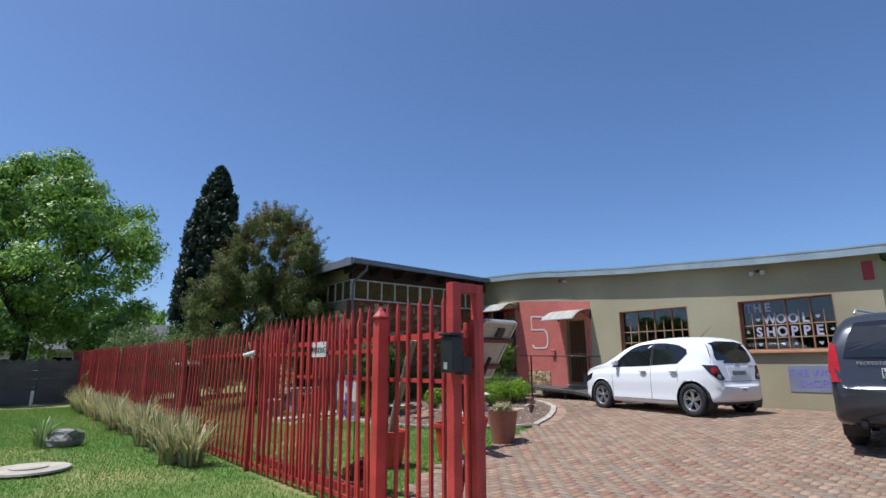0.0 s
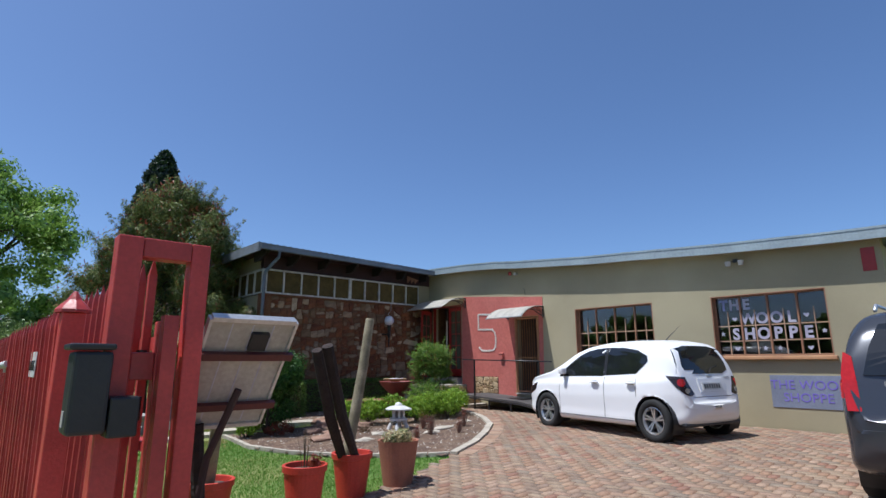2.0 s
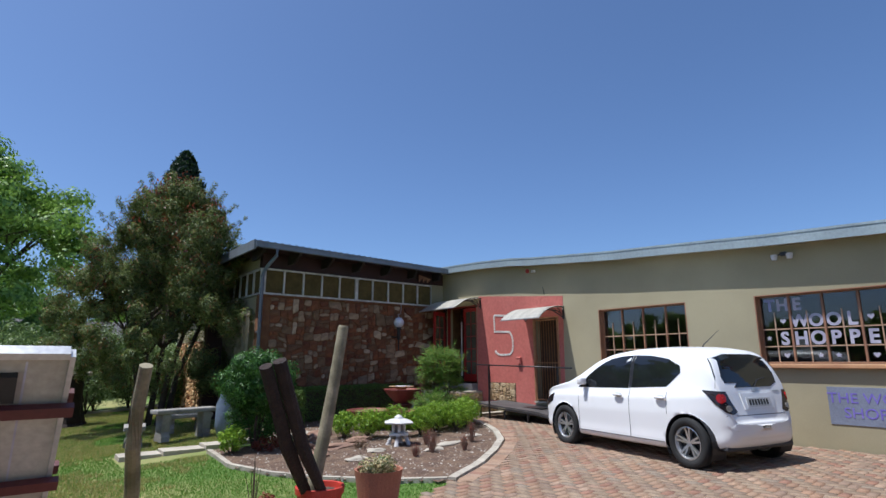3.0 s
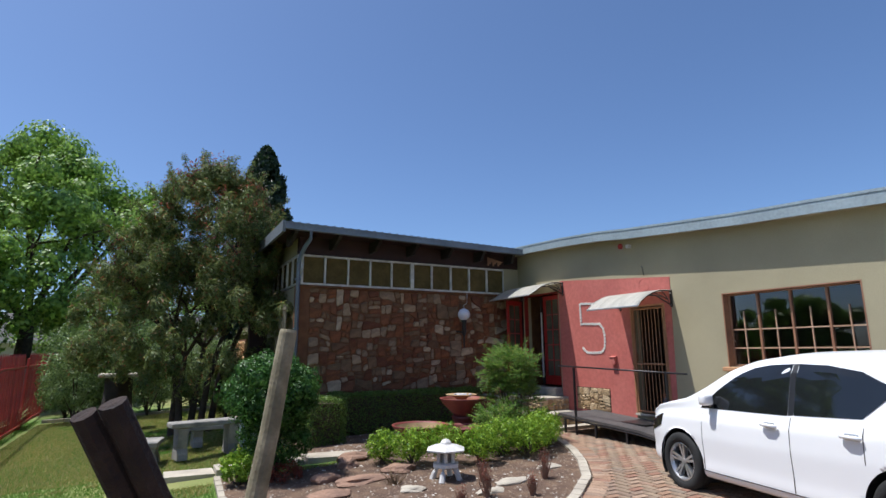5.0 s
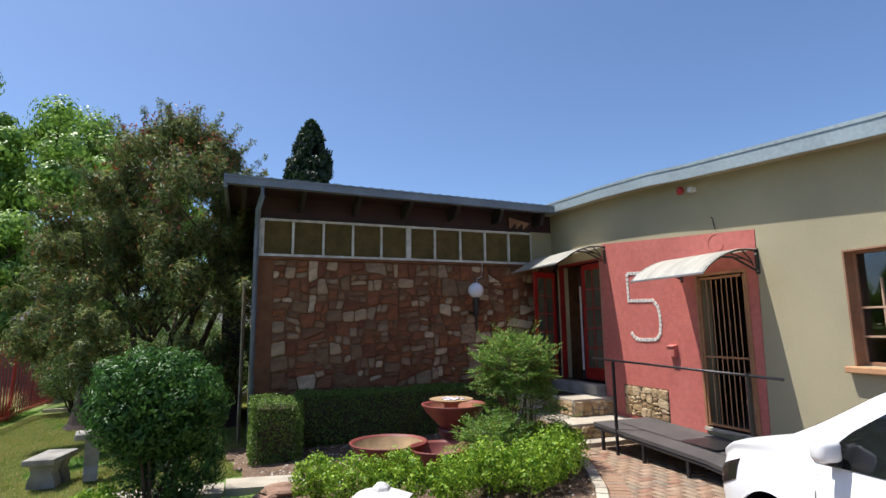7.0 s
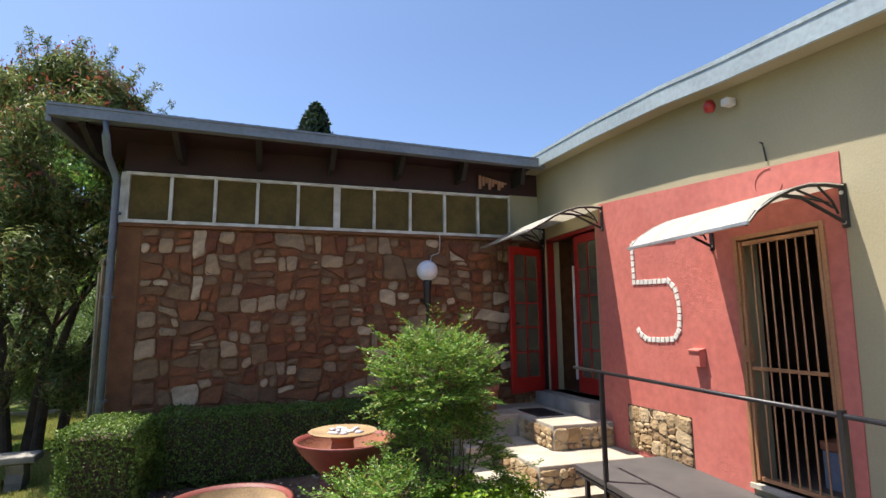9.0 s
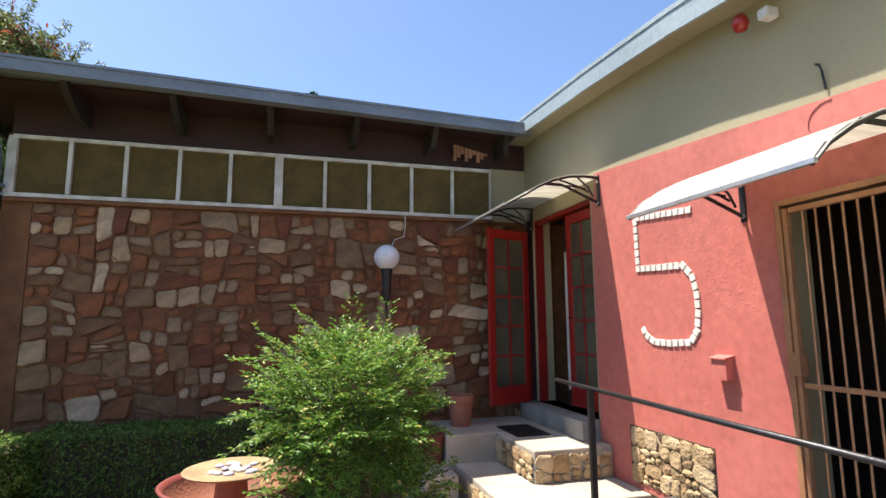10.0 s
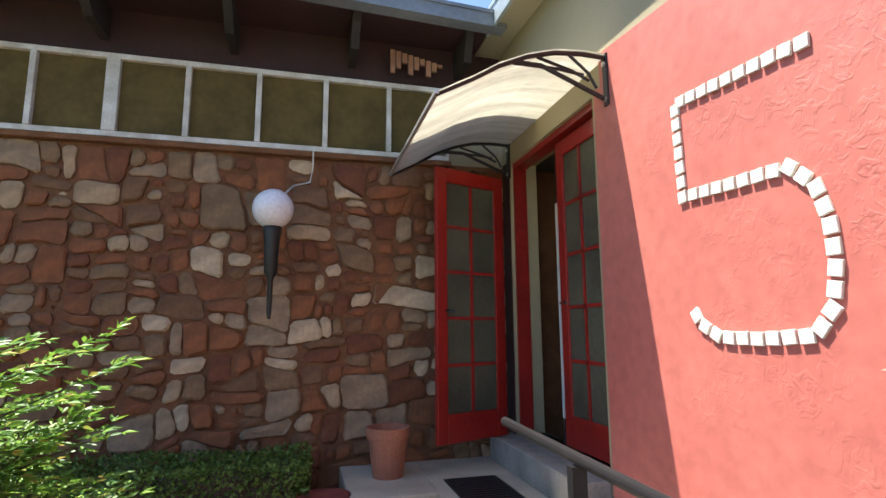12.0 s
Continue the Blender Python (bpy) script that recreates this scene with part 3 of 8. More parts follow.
def grass_patch(name, n, x0, x1, y0, y1, keep, size, seed, label, mat="grass"):
    rng = np.random.default_rng(seed)
    pts = rng.uniform((x0, y0), (x1, y1), (n, 2))
    pts = np.array([p for p in pts if keep(p[0], p[1])])
    z = np.array([ground_z(*p) for p in pts]) - 0.03
    m = len(pts)
    b = np.column_stack([pts, z])
    t = rng.uniform(0, 6.28, m)
    h = size * rng.uniform(0.5, 1.3, m)
    side = np.column_stack([np.cos(t), np.sin(t), np.zeros(m)]) * 0.004 * (1 + size * 8)
    lean = np.column_stack([rng.normal(0, 0.35, m), rng.normal(0, 0.35, m), np.ones(m)]) * h[:, None]
    v = np.stack([b - side, b + side, b + lean], 1).reshape(-1, 3)
    return tagged(new(name, arrays_mesh(name, v, np.arange(3 * m).reshape(-1, 3), mat)), label, kind="stuff")


def on_lawn(x, y):
    return x > 3.0 and not inside(PAVED, x, y) and not inside(BED, x, y) and y < 24 and not (5.4 < x < 9.3 and 12.5 < y < 13.6)


def dry_lawn(x, y):
    return on_lawn(x, y) and noise.noise(Vector((x * 0.6, y * 0.5, 0))) + 0.35 * noise.noise(Vector((x * 3, y * 3, 4))) + min(0.35, (y - 12) * 0.10) > 0.0


grass_patch("lawn_grass", 290000, 3.0, 9.3, 5.5, 24, on_lawn, 0.034, 11, "short mown green lawn grass with dry patches")
grass_patch("dry_grass", 170000, 3.0, 9.3, 10.5, 24, dry_lawn, 0.05, 13, "dry yellowed patches in the back lawn", "grass_dry")
grass_patch("verge_grass", 230000, -4.5, 2.9, 4.2, 25, lambda x, y: True, 0.036, 12, "short green verge grass outside the fence")

# ---- the stone-fronted wing ----
Z_ST, Z_SB = 3.91, 3.21   # window strip: top and bottom
X0 = 8.66
structure("wall_stone_backing", boxes((X0, 15.6, SW + 0.03, SW + 0.28, -0.2, Z_SB - 0.02)), "mortar", "brown mortar wall behind the rubble stones")
structure("wall_wing_head", boxes((X0, 15.6, SW + 0.05, SW + 0.25, Z_ST + 0.03, 4.5)), "maroon", "dark maroon boarding over the window strip")
structure("wall_wing_end", boxes((X0, X0 + 0.25, SW + 0.3, 24.0, -0.3, 2.9), (X0, X0 + 0.25, SW + 0.3, 24.0, Z_ST + 0.03, 4.5), (X0 + 0.02, X0 + 0.22, 18.2, 24.0, 2.9, 3.94)), "tan", "khaki plaster end wall of the stone-fronted wing")
structure("wall_wing_back", boxes((X0 + 0.25, 15.6, 24.0, 24.2, -0.3, 4.5)), "tan", "plain khaki back wall of the wing")
structure("strip_end_block", boxes((14.3, W + 0.2, SW + 0.04, SW + 0.26, Z_SB - 0.02, Z_ST + 0.03)), "tan", "khaki plaster block beside the window strip")
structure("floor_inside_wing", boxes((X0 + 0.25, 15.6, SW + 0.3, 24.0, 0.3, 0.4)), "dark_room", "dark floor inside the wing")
structure("corner_pier", boxes((X0 - 0.02, X0 + 0.26, SW + 0.02, SW + 0.29, -0.2, Z_SB)), "mortar", "smooth brown render corner beside the rubble stones")

# roof of the wing, falling away behind its gutter
bm = bmesh.new()
EAVE_Y0, EAVE_Y1 = 14.42, 14.86   # west and east ends of the eave
prism(bm, [(8.12, EAVE_Y0 + 0.06), (14.72, EAVE_Y1 + 0.06), (14.72, 24.5), (8.12, 24.5)], "z", 4.36, 4.42)
structure("roof_wing", bm, "roof", "ribbed dark grey sheet roof over the stone-fronted wing")
bm = bmesh.new()
for i in range(34):
    x = 8.2 + i * 0.195
    y = EAVE_Y0 + (x - 8.12) / 6.6 * 0.44
    box(bm, x, x + 0.05, y + 0.02, 24.4, 4.42, 4.445)
structure("roof_ribs", bm, "roof", "raised ribs of the sheet roof")
bm = bmesh.new()
q = [(8.10, EAVE_Y0 - 0.07), (14.66, EAVE_Y1 - 0.07), (14.66, EAVE_Y1 + 0.06), (8.10, EAVE_Y0 + 0.06)]
prism(bm, q, "z", 4.26, 4.40)
q = [(8.09, EAVE_Y0 - 0.085), (14.67, EAVE_Y1 - 0.085), (14.67, EAVE_Y1 - 0.06), (8.09, EAVE_Y0 - 0.06)]
prism(bm, q, "z", 4.375, 4.405)
structure("gutter_wing", bm, "gutter", "long blue-grey box gutter along the wing's eave")
structure("verge_wing", boxes((8.06, 8.12, EAVE_Y0, 24.5, 4.2, 4.44)), "gutter", "grey verge board at the wing's end")
bm = bmesh.new()
for i in range(7):
    x = 8.35 + i * 1.0
    y = EAVE_Y0 + (x - 8.12) / 6.6 * 0.44
    prism(bm, [(y + 0.12, 4.30), (SW + 0.05, 4.30), (SW + 0.05, 4.05), (SW - 0.3, 4.05), (y + 0.15, 4.22)], "x", x, x + 0.07)
structure("rafters", bm, "rafter", "dark weathered rafter ends under the eave")
structure("soffit_wing", boxes((8.12, 14.7, EAVE_Y0 + 0.45, SW + 0.05, 4.33, 4.355), (8.12, X0, SW + 0.05, 24.4, 4.33, 4.355)), "maroon", "dark maroon soffit boards")
structure("broken_boards", boxes(*[(13.72 + i * 0.055, 13.765 + i * 0.055, 15.26, 15.285, 3.98 + 0.05 * (i % 3), 4.2 - 0.012 * i) for i in range(9)]), "frame_brown", "split pale boards of the eave end")

# window strip
strip = thing("strip_window", (8.70 + 14.28) / 2, SW, Z_SB, "long window strip with worn white frames and olive curtains", "window")
sx0 = (8.70 + 14.28) / 2
bm = boxes((8.70 - sx0, 14.28 - sx0, -0.03, 0.06, 0.0, 0.045), (8.70 - sx0, 14.28 - sx0, -0.03, 0.06, 0.655, 0.70), bevel=0.004)
part("frame", bm, "white_paint", strip)
edges = [8.70 + i * 0.558 for i in range(11)]
for i, x in enumerate(edges):
    w = 0.05 if i in (0, 5) else 0.022
    part("mullion", boxes((max(x - w, 8.70) - sx0, min(x + w, 14.28) - sx0, -0.035, 0.055, 0.045, 0.655), bevel=0.004), "white_paint", strip)
for i in range(10):
    part("pane", boxes((edges[i] + 0.02 - sx0, edges[i + 1] - 0.02 - sx0, 0.015, 0.022, 0.03, 0.67)), "curtain", strip)
# sill in dark mortar colour, standing in for the shade line below the frame
part("sill", boxes((8.66 - sx0, 14.3 - sx0, -0.035, 0.05, -0.05, -0.004), bevel=0.006), "mortar", strip, "thin sill, coloured brown for the line of shade under the frame")
side = thing("side_strip_window", X0, 16.6, Z_SB, "short side window strip with white frames under the dark eave", "window")
part("frame", boxes((-0.03, 0.06, -1.2, 1.6, 0, 0.045), (-0.03, 0.06, -1.2, 1.6, 0.655, 0.7)), "white_paint", side)
for i in range(6):
    part("mullion", boxes((-0.035, 0.055, -1.2 + i * 0.55, -1.16 + i * 0.55, 0.045, 0.655)), "white_paint", side)
for i in range(5):
    part("pane", boxes((0.015, 0.022, -1.16 + i * 0.55, -0.65 + i * 0.55, 0.03, 0.67)), "curtain", side)
structure("wall_under_side_strip", boxes((X0, X0 + 0.25, SW + 0.3, 18.2, 2.9, Z_SB - 0.02)), "tan", "khaki plaster under the side window strip")

# downpipe
pipe = thing("downpipe", 8.62, 15.22, 0.0, "blue-grey rainwater downpipe on the corner of the stone wall", "downpipe")
part("pipe", tube(bmesh.new(), [(0.05, -0.78, 4.27), (0.05, -0.74, 4.1), (0.0, -0.45, 3.95), (0.0, -0.05, 3.78), (0.0, 0.02, 3.65), (0, 0.02, -0.1)], 0.045, 10), "downpipe", pipe, smooth=True)
for z in (0.9, 2.2, 3.3):
    part("bracket", boxes((-0.055, 0.055, 0.0, 0.12, z, z + 0.03)), "downpipe", pipe)


def lath_screen():
    """The reed screen on the wing's end wall."""
    s = thing("reed_screen", 8.45, 16.0, -0.1, "upright weathered reed screen on the wing's end wall", "screen")
    for z in (0.3, 2.75):
        part("rail", boxes((-0.02, 0.02, -0.5, 0.6, z, z + 0.06)), "pole_wood", s)
    rng = random.Random(4)
    for i in range(16):
        y = -0.5 + i * 0.07
        part("reed", tube(bmesh.new(), [(rng.uniform(-0.02, 0.02), y, 0.05), (rng.uniform(-0.02, 0.02), y + rng.uniform(-0.02, 0.02), 2.6 + rng.uniform(0, 0.3))], 0.02, 5), "pole_wood", s)
    return s


lath_screen()

# ---- the long wing ----
def wall_with_holes(x0, x1, y0, y1, z0, z1, holes):
    """A wall along y with holes (y0, y1, z0, z1), as butted blocks."""
    bm = bmesh.new()
    ys = sorted({y0, y1, *[h[0] for h in holes], *[h[1] for h in holes]})
    for a, b in zip(ys, ys[1:]):
        mid = (a + b) / 2
        cuts = sorted((h[2], h[3]) for h in holes if h[0] < mid < h[1])
        z = z0
        for c0, c1 in cuts:
            box(bm, x0, x1, a, b, z, c0)
            z = c1
        box(bm, x0, x1, a, b, z, z1)
    bmesh.ops.remove_doubles(bm, verts=bm.verts, dist=1e-5)
    return bm


WIN1 = (7.09, 9.29, 1.40, 2.69)
WIN2 = (3.57, 5.72, 1.40, 2.69)
GATE = (10.53, 11.42, 0.42, 2.62)
DOOR = (13.74, 15.20, 0.80, 3.18)
YEND = 2.62
structure("wall_long", wall_with_holes(W, W + 0.26, YEND, 24.0, -0.4, 3.4, [WIN1, WIN2, GATE, DOOR]), "tan", "khaki plastered front wall of the long wing")


EAVE_Y = [2.3, 3.4, 5.3, 7.5, 8.6, 9.3, 10.3, 11.2, 12.0, 13.3, 15.0]
EAVE_Z = [3.45, 3.485, 3.58, 3.735, 3.80, 3.86, 3.95, 4.03, 4.125, 4.215, 4.285]


def roof_low(y):
    """The underside of the fascia."""
    return float(np.interp(y, EAVE_Y, EAVE_Z))


def roof_top(y):
    return roof_low(y) + 0.21


bm = bmesh.new()
prism(bm, [(YEND, 3.4), (24.0, 3.4), (24.0, 4.34)] + [(y, roof_low(y) + 0.06) for y in EAVE_Y[:0:-1]] + [(YEND, roof_low(YEND) + 0.06)], "x", W, W + 0.26)
structure("wall_long_head", bm, "tan", "khaki plaster band under the sloping eave")
XF = 14.57   # outer face of the fascia
bm = bmesh.new()
line = EAVE_Y
prism(bm, [(y, roof_low(y)) for y in line] + [(y, roof_top(y)) for y in line[::-1]], "x", XF - 0.03, XF)
structure("fascia_long", bm, "fascia", "pale grey-green metal fascia along the long roof")
bm = bmesh.new()
prism(bm, [(y, roof_top(y) - 0.03) for y in line + [24.0]] + [(y, roof_top(y) + 0.012) for y in (line + [24.0])[::-1]], "x", XF - 0.04, 26.0)
structure("roof_long", bm, "fascia", "pale grey-green sheet roof of the long wing")
bm = bmesh.new()
prism(bm, [(y, roof_low(y) + 0.03) for y in line + [24.0]] + [(y, roof_low(y) + 0.045) for y in (line + [24.0])[::-1]], "x", XF, W)
structure("soffit_long", bm, "tan", "khaki soffit under the long eave")
structure("wall_long_end", boxes((W + 0.26, 26.0, YEND, YEND + 0.25, -0.4, 3.4)), "tan", "khaki gable end of the long wing")
structure("fascia_end", boxes((XF, 26.0, 2.27, 2.30, 3.42, 3.63)), "fascia", "grey metal fascia over the gable end")
structure("wall_long_back", boxes((25.75, 26.0, YEND + 0.25, 24.0, -0.4, 3.4)), "tan", "plain khaki back wall of the long wing")
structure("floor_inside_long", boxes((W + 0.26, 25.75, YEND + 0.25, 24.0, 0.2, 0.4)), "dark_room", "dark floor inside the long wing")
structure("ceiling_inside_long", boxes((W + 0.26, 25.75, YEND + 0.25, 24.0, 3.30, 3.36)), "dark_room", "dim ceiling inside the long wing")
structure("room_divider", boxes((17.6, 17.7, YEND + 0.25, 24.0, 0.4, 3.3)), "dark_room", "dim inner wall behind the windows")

# red painted area of plaster
bm = bmesh.new()
pieces = [((13.70, 0.30), (13.70, 3.20), (13.62, 3.20), (13.62, 3.42), (11.42, 3.222), (11.42, 0.30)), ((11.42, 2.62), (11.42, 3.222), (10.53, 3.144), (10.53, 2.62)), ((10.53, 0.30), (10.53, 3.144), (10.36, 3.13), (10.42, 0.30))]
for p in pieces:
    prism(bm, p, "x", W - 0.012, W - 0.0005)
structure("red_wall_patch", bm, "red_wall", "coral red textured plaster round the gated doorway")
structure("red_wall_mark", boxes((W - 0.008, W - 0.0005, 2.72, 2.93, 2.92, 3.36)), "red_door", "red painted block near the wall's end")

# blue lettered board
board = thing("lettered_board", W, 4.09, 0.40, "faded blue-grey painted board with violet lettering on the khaki wall", "sign")
part("panel", boxes((-0.012, -0.001, -0.63, 0.63, 0.0, 0.62), bevel=0.002), "board_blue", board)


def text_mesh(body, size, depth, bold=0.0):
    c = bpy.data.curves.new("lettering", "FONT")
    c.offset = bold
    c.body, c.size, c.extrude, c.align_x, c.resolution_u = body, size, depth, "CENTER", 3
    ob = bpy.data.objects.new("lettering", c)
    me = bpy.data.meshes.new_from_object(ob)
    bpy.data.objects.remove(ob)
    return me


def lettering(name, body, size, parent, y, z, x, mat, stretch=1.0, bold=0.0):
    """Words on a wall that faces the street, read from outside."""
    me = text_mesh(body, size, 0.002, bold)
    me.materials.clear()
    me.materials.append(M[mat])
    me.transform(Matrix(((0, 0, -1, x), (-stretch, 0, 0, y), (0, 1, 0, z), (0, 0, 0, 1))))
    me.flip_normals()
    return part(name, me, mat, parent)


lettering("lettering", "THE WOOL", 0.24, board, 0.0, 0.36, -0.015, "board_text", 1.0)
lettering("lettering", "SHOPPE", 0.24, board, 0.0, 0.12, -0.015, "board_text", 1.0)


def shop_window(y0, y1, z0, z1, label):
    """A steel window in the wall: four lights under a fixed band, with glazing bars, sill and panes."""
    yc = (y0 + y1) / 2
    win = thing("shop_window", W, yc, z0, label, "window")
    a, b, h = y0 - yc, y1 - yc, z1 - z0
    part("window_frame", boxes((0.14, 0.20, a, a + 0.045, 0, h), (0.14, 0.20, b - 0.045, b, 0, h), (0.14, 0.20, a + 0.045, b - 0.045, h - 0.04, h), (0.14, 0.20, a + 0.045, b - 0.045, 0, 0.04), bevel=0.004), "frame_brown", win)
    part("reveal", boxes((-0.004, 0.138, a - 0.001, a + 0.02, 0, h), (-0.004, 0.138, b - 0.02, b + 0.001, 0, h), (-0.004, 0.138, a + 0.02, b - 0.02, h - 0.018, h)), "frame_brown", win, "brown painted reveal")
    band = h * 0.745
    n = 4
    for i in range(1, n):
        y = a + (b - a) * i / n
        part("mullion", boxes((0.135, 0.195, y - 0.018, y + 0.018, 0.04, h - 0.04), bevel=0.003), "frame_brown", win)
    for i in range(n):
        y = a + (b - a) * (i + 0.5) / n
        part("glazing_bar", boxes((0.15, 0.185, y - 0.009, y + 0.009, 0.04, band)), "bar_cream", win)
    for k in (1, 2, 3):
        z = band * k / 3
        if k < 3:
            part("glazing_bar", boxes((0.146, 0.189, a + 0.045, b - 0.045, z - 0.011, z + 0.011)), "bar_cream", win)
    for i in range(n):
        part("pane", boxes((0.168, 0.172, a + (b - a) * i / n + 0.03, a + (b - a) * (i + 1) / n - 0.03, 0.03, h - 0.03)), "glass", win)
    part("window_sill", boxes((-0.10, 0.138, a - 0.06, b + 0.06, -0.075, -0.002), bevel=0.012), "sill_tile", win, "projecting orange tile sill")
    return win


w1 = shop_window(*WIN1, "brown steel shop window with pale glazing bars above the white car")
w2 = shop_window(*WIN2, "brown steel shop window with white lettering stuck behind its panes")
h2 = WIN2[3] - WIN2[2]
cell = (WIN2[1] - WIN2[0]) / 8


def letter(ch, col, z, size, mat="letter_white"):
    y = (WIN2[1] - WIN2[0]) / 2 - cell * (col + 0.5)
    lettering("letter", ch, size, w2, y, z, 0.164, mat, 0.92, 0.011)


for ch, col in zip("THE", (0.25, 1.05, 1.95)):
    letter(ch, col, h2 * 0.765, 0.31, "letter_blue" if ch == "T" else "letter_white")
for ch, col in zip("WOOL", (2, 3, 4, 5)):
    letter(ch, col, h2 * 0.525, 0.32)
for ch, col in zip("SHOPPE", (1, 2, 3, 4, 5, 6)):
    letter(ch, col, h2 * 0.275, 0.335)


def cutout(kind, col, z):
    y = (WIN2[1] - WIN2[0]) / 2 - cell * (col + 0.5)
    if kind == "star":
        o = [(y + math.sin(k * math.pi / 5) * (0.055 if k % 2 == 0 else 0.024), z + math.cos(k * math.pi / 5) * (0.055 if k % 2 == 0 else 0.024)) for k in range(10)]
    else:
        o = [(y, z - 0.05), (y + 0.05, z + 0.005), (y + 0.045, z + 0.035), (y + 0.02, z + 0.04), (y, z + 0.02), (y - 0.02, z + 0.04), (y - 0.045, z + 0.035), (y - 0.05, z + 0.005)]
    part("paper_" + kind, prism(bmesh.new(), o, "x", 0.160, 0.164), "letter_white", w2)


for kind, col, z in [("heart", 1, 0.61), ("heart", 6, 0.62), ("star", 0, 0.37), ("star", 7, 0.37), ("heart", 1, 0.12), ("star", 3, 0.12), ("star", 4, 0.12), ("heart", 6, 0.12)]:
    cutout(kind, col, h2 * z)

# dim furniture behind the glass
for y, h, d, name, lab, mat in [(8.9, 1.1, 0.5, "display_shelf", "dim display shelf inside the shop window", "rafter"), (5.0, 0.9, 0.5, "display_shelf", "low display shelf behind the lettered window", "rafter")]:
    t = thing(name, W + 1.2, y, 0.4, lab, "shelf")
    for yy in (-0.5, 0.46):
        part("side", boxes((-d / 2, d / 2, yy, yy + 0.04, 0, h)), mat, t)
    for z in (0.02, h / 2, h - 0.03):
        part("shelf", boxes((-d / 2, d / 2, -0.46, 0.46, z, z + 0.025)), "pole_wood", t)


# security gate and its door
def security_gate():
    y0, y1, z0, z1 = GATE
    yc = (y0 + y1) / 2
    a, b, h = y0 - yc, y1 - yc, z1 - z0
    g = thing("security_gate", W, yc, z0, "closed bronze-brown steel security gate with upright round bars", "gate")
    part("outer_frame", boxes((-0.03, 0.05, a, a + 0.04, 0, h), (-0.03, 0.05, b - 0.04, b, 0, h), (-0.03, 0.05, a + 0.04, b - 0.04, h - 0.04, h), bevel=0.004), "gate_tan", g)
    part("gate_frame", boxes((-0.02, 0.02, a + 0.05, a + 0.08, 0.03, h - 0.06), (-0.02, 0.02, b - 0.08, b - 0.05, 0.03, h - 0.06), (-0.02, 0.02, a + 0.095, b - 0.095, h - 0.095, h - 0.06), (-0.02, 0.02, a + 0.095, b - 0.095, 0.03, 0.065), (-0.02, 0.02, a + 0.095, b - 0.095, 0.98, 1.01), bevel=0.003), "gate_tan", g)
    for i in range(7):
        y = a + 0.095 + (b - a - 0.19) * (i + 1) / 8
        part("bar", tube(bmesh.new(), [(0, y, 0.06), (0, y, h - 0.09)], 0.008, 8, False), "gate_tan", g, smooth=True)
    part("lock_box", boxes((-0.045, 0.03, b - 0.1, b - 0.05, 1.05, 1.2), bevel=0.004), "gate_tan", g)
    for z in (0.25, 1.9):
        part("hinge", tube(bmesh.new(), [(-0.03, a + 0.055, z), (-0.03, a + 0.055, z + 0.09)], 0.012, 8), "gate_tan", g)
    part("threshold", boxes((-0.06, 0.2, a, b, -0.04, 0.0)), "concrete", g)
    return g


security_gate()
t = thing("shop_parcel", W + 0.6, 11.0, 0.4, "pale blue and pink parcels on the floor behind the gate", "parcel")
part("box", boxes((-0.15, 0.15, -0.12, 0.12, 0, 0.32), bevel=0.01), "board_blue", t)
part("lid", boxes((-0.16, 0.16, -0.13, 0.13, 0.325, 0.4), bevel=0.01), "terracotta", t)

# letter box
lb = thing("letter_box", W, 11.95, 1.39, "small red metal letter box fixed to the red wall", "letterbox")
bm = bmesh.new()
prism(bm, [(-0.09, 0), (-0.0, 0), (-0.0, 0.17), (-0.09, 0.155)], "y", -0.07, 0.07)
part("body", bm, "red_wall", lb)
bm = bmesh.new()
prism(bm, [(-0.105, 0.15), (-0.0, 0.172), (-0.0, 0.183), (-0.105, 0.161)], "y", -0.08, 0.08)
part("lid", bm, "red_wall", lb)

# the big five of mosaic tiles
five = thing("house_number_five", W - 0.012, 12.55, 1.62, "large number five of white mosaic tiles on the red wall", "house number")
pathpts = [(12.20, 2.73), (12.56, 2.76), (12.94, 2.79), (12.935, 2.55), (12.93, 2.31), (12.62, 2.295), (12.34, 2.285), (12.24, 2.19), (12.20, 2.05), (12.195, 1.90), (12.22, 1.75), (12.30, 1.65), (12.55, 1.635), (12.76, 1.64), (12.87, 1.70), (12.93, 1.79)]
total = []
for (ay, az), (by, bz) in zip(pathpts, pathpts[1:]):
    total.append(math.hypot(by - ay, bz - az))
s, step = 0.03, 0.0745
tile_bm = bmesh.new()
box(tile_bm, -0.014, 0, -0.0305, 0.0305, -0.028, 0.028, 0.003)
tile_mesh = finish("tile", tile_bm, "tile_white")
rng = random.Random(8)
while s < sum(total):
    d, k = s, 0
    while k < len(total) - 1 and d > total[k]:
        d -= total[k]
        k += 1
    (ay, az), (by, bz) = pathpts[k], pathpts[k + 1]
    f = min(d / total[k], 1)
    ob = new("tile", tile_mesh)
    ob.parent = five
    ob.matrix_basis = pose(0, ay + (by - ay) * f - 12.55, az + (bz - az) * f - 1.62, math.degrees(math.atan2(bz - az, by - ay)) + rng.uniform(-4, 4))
    s += step

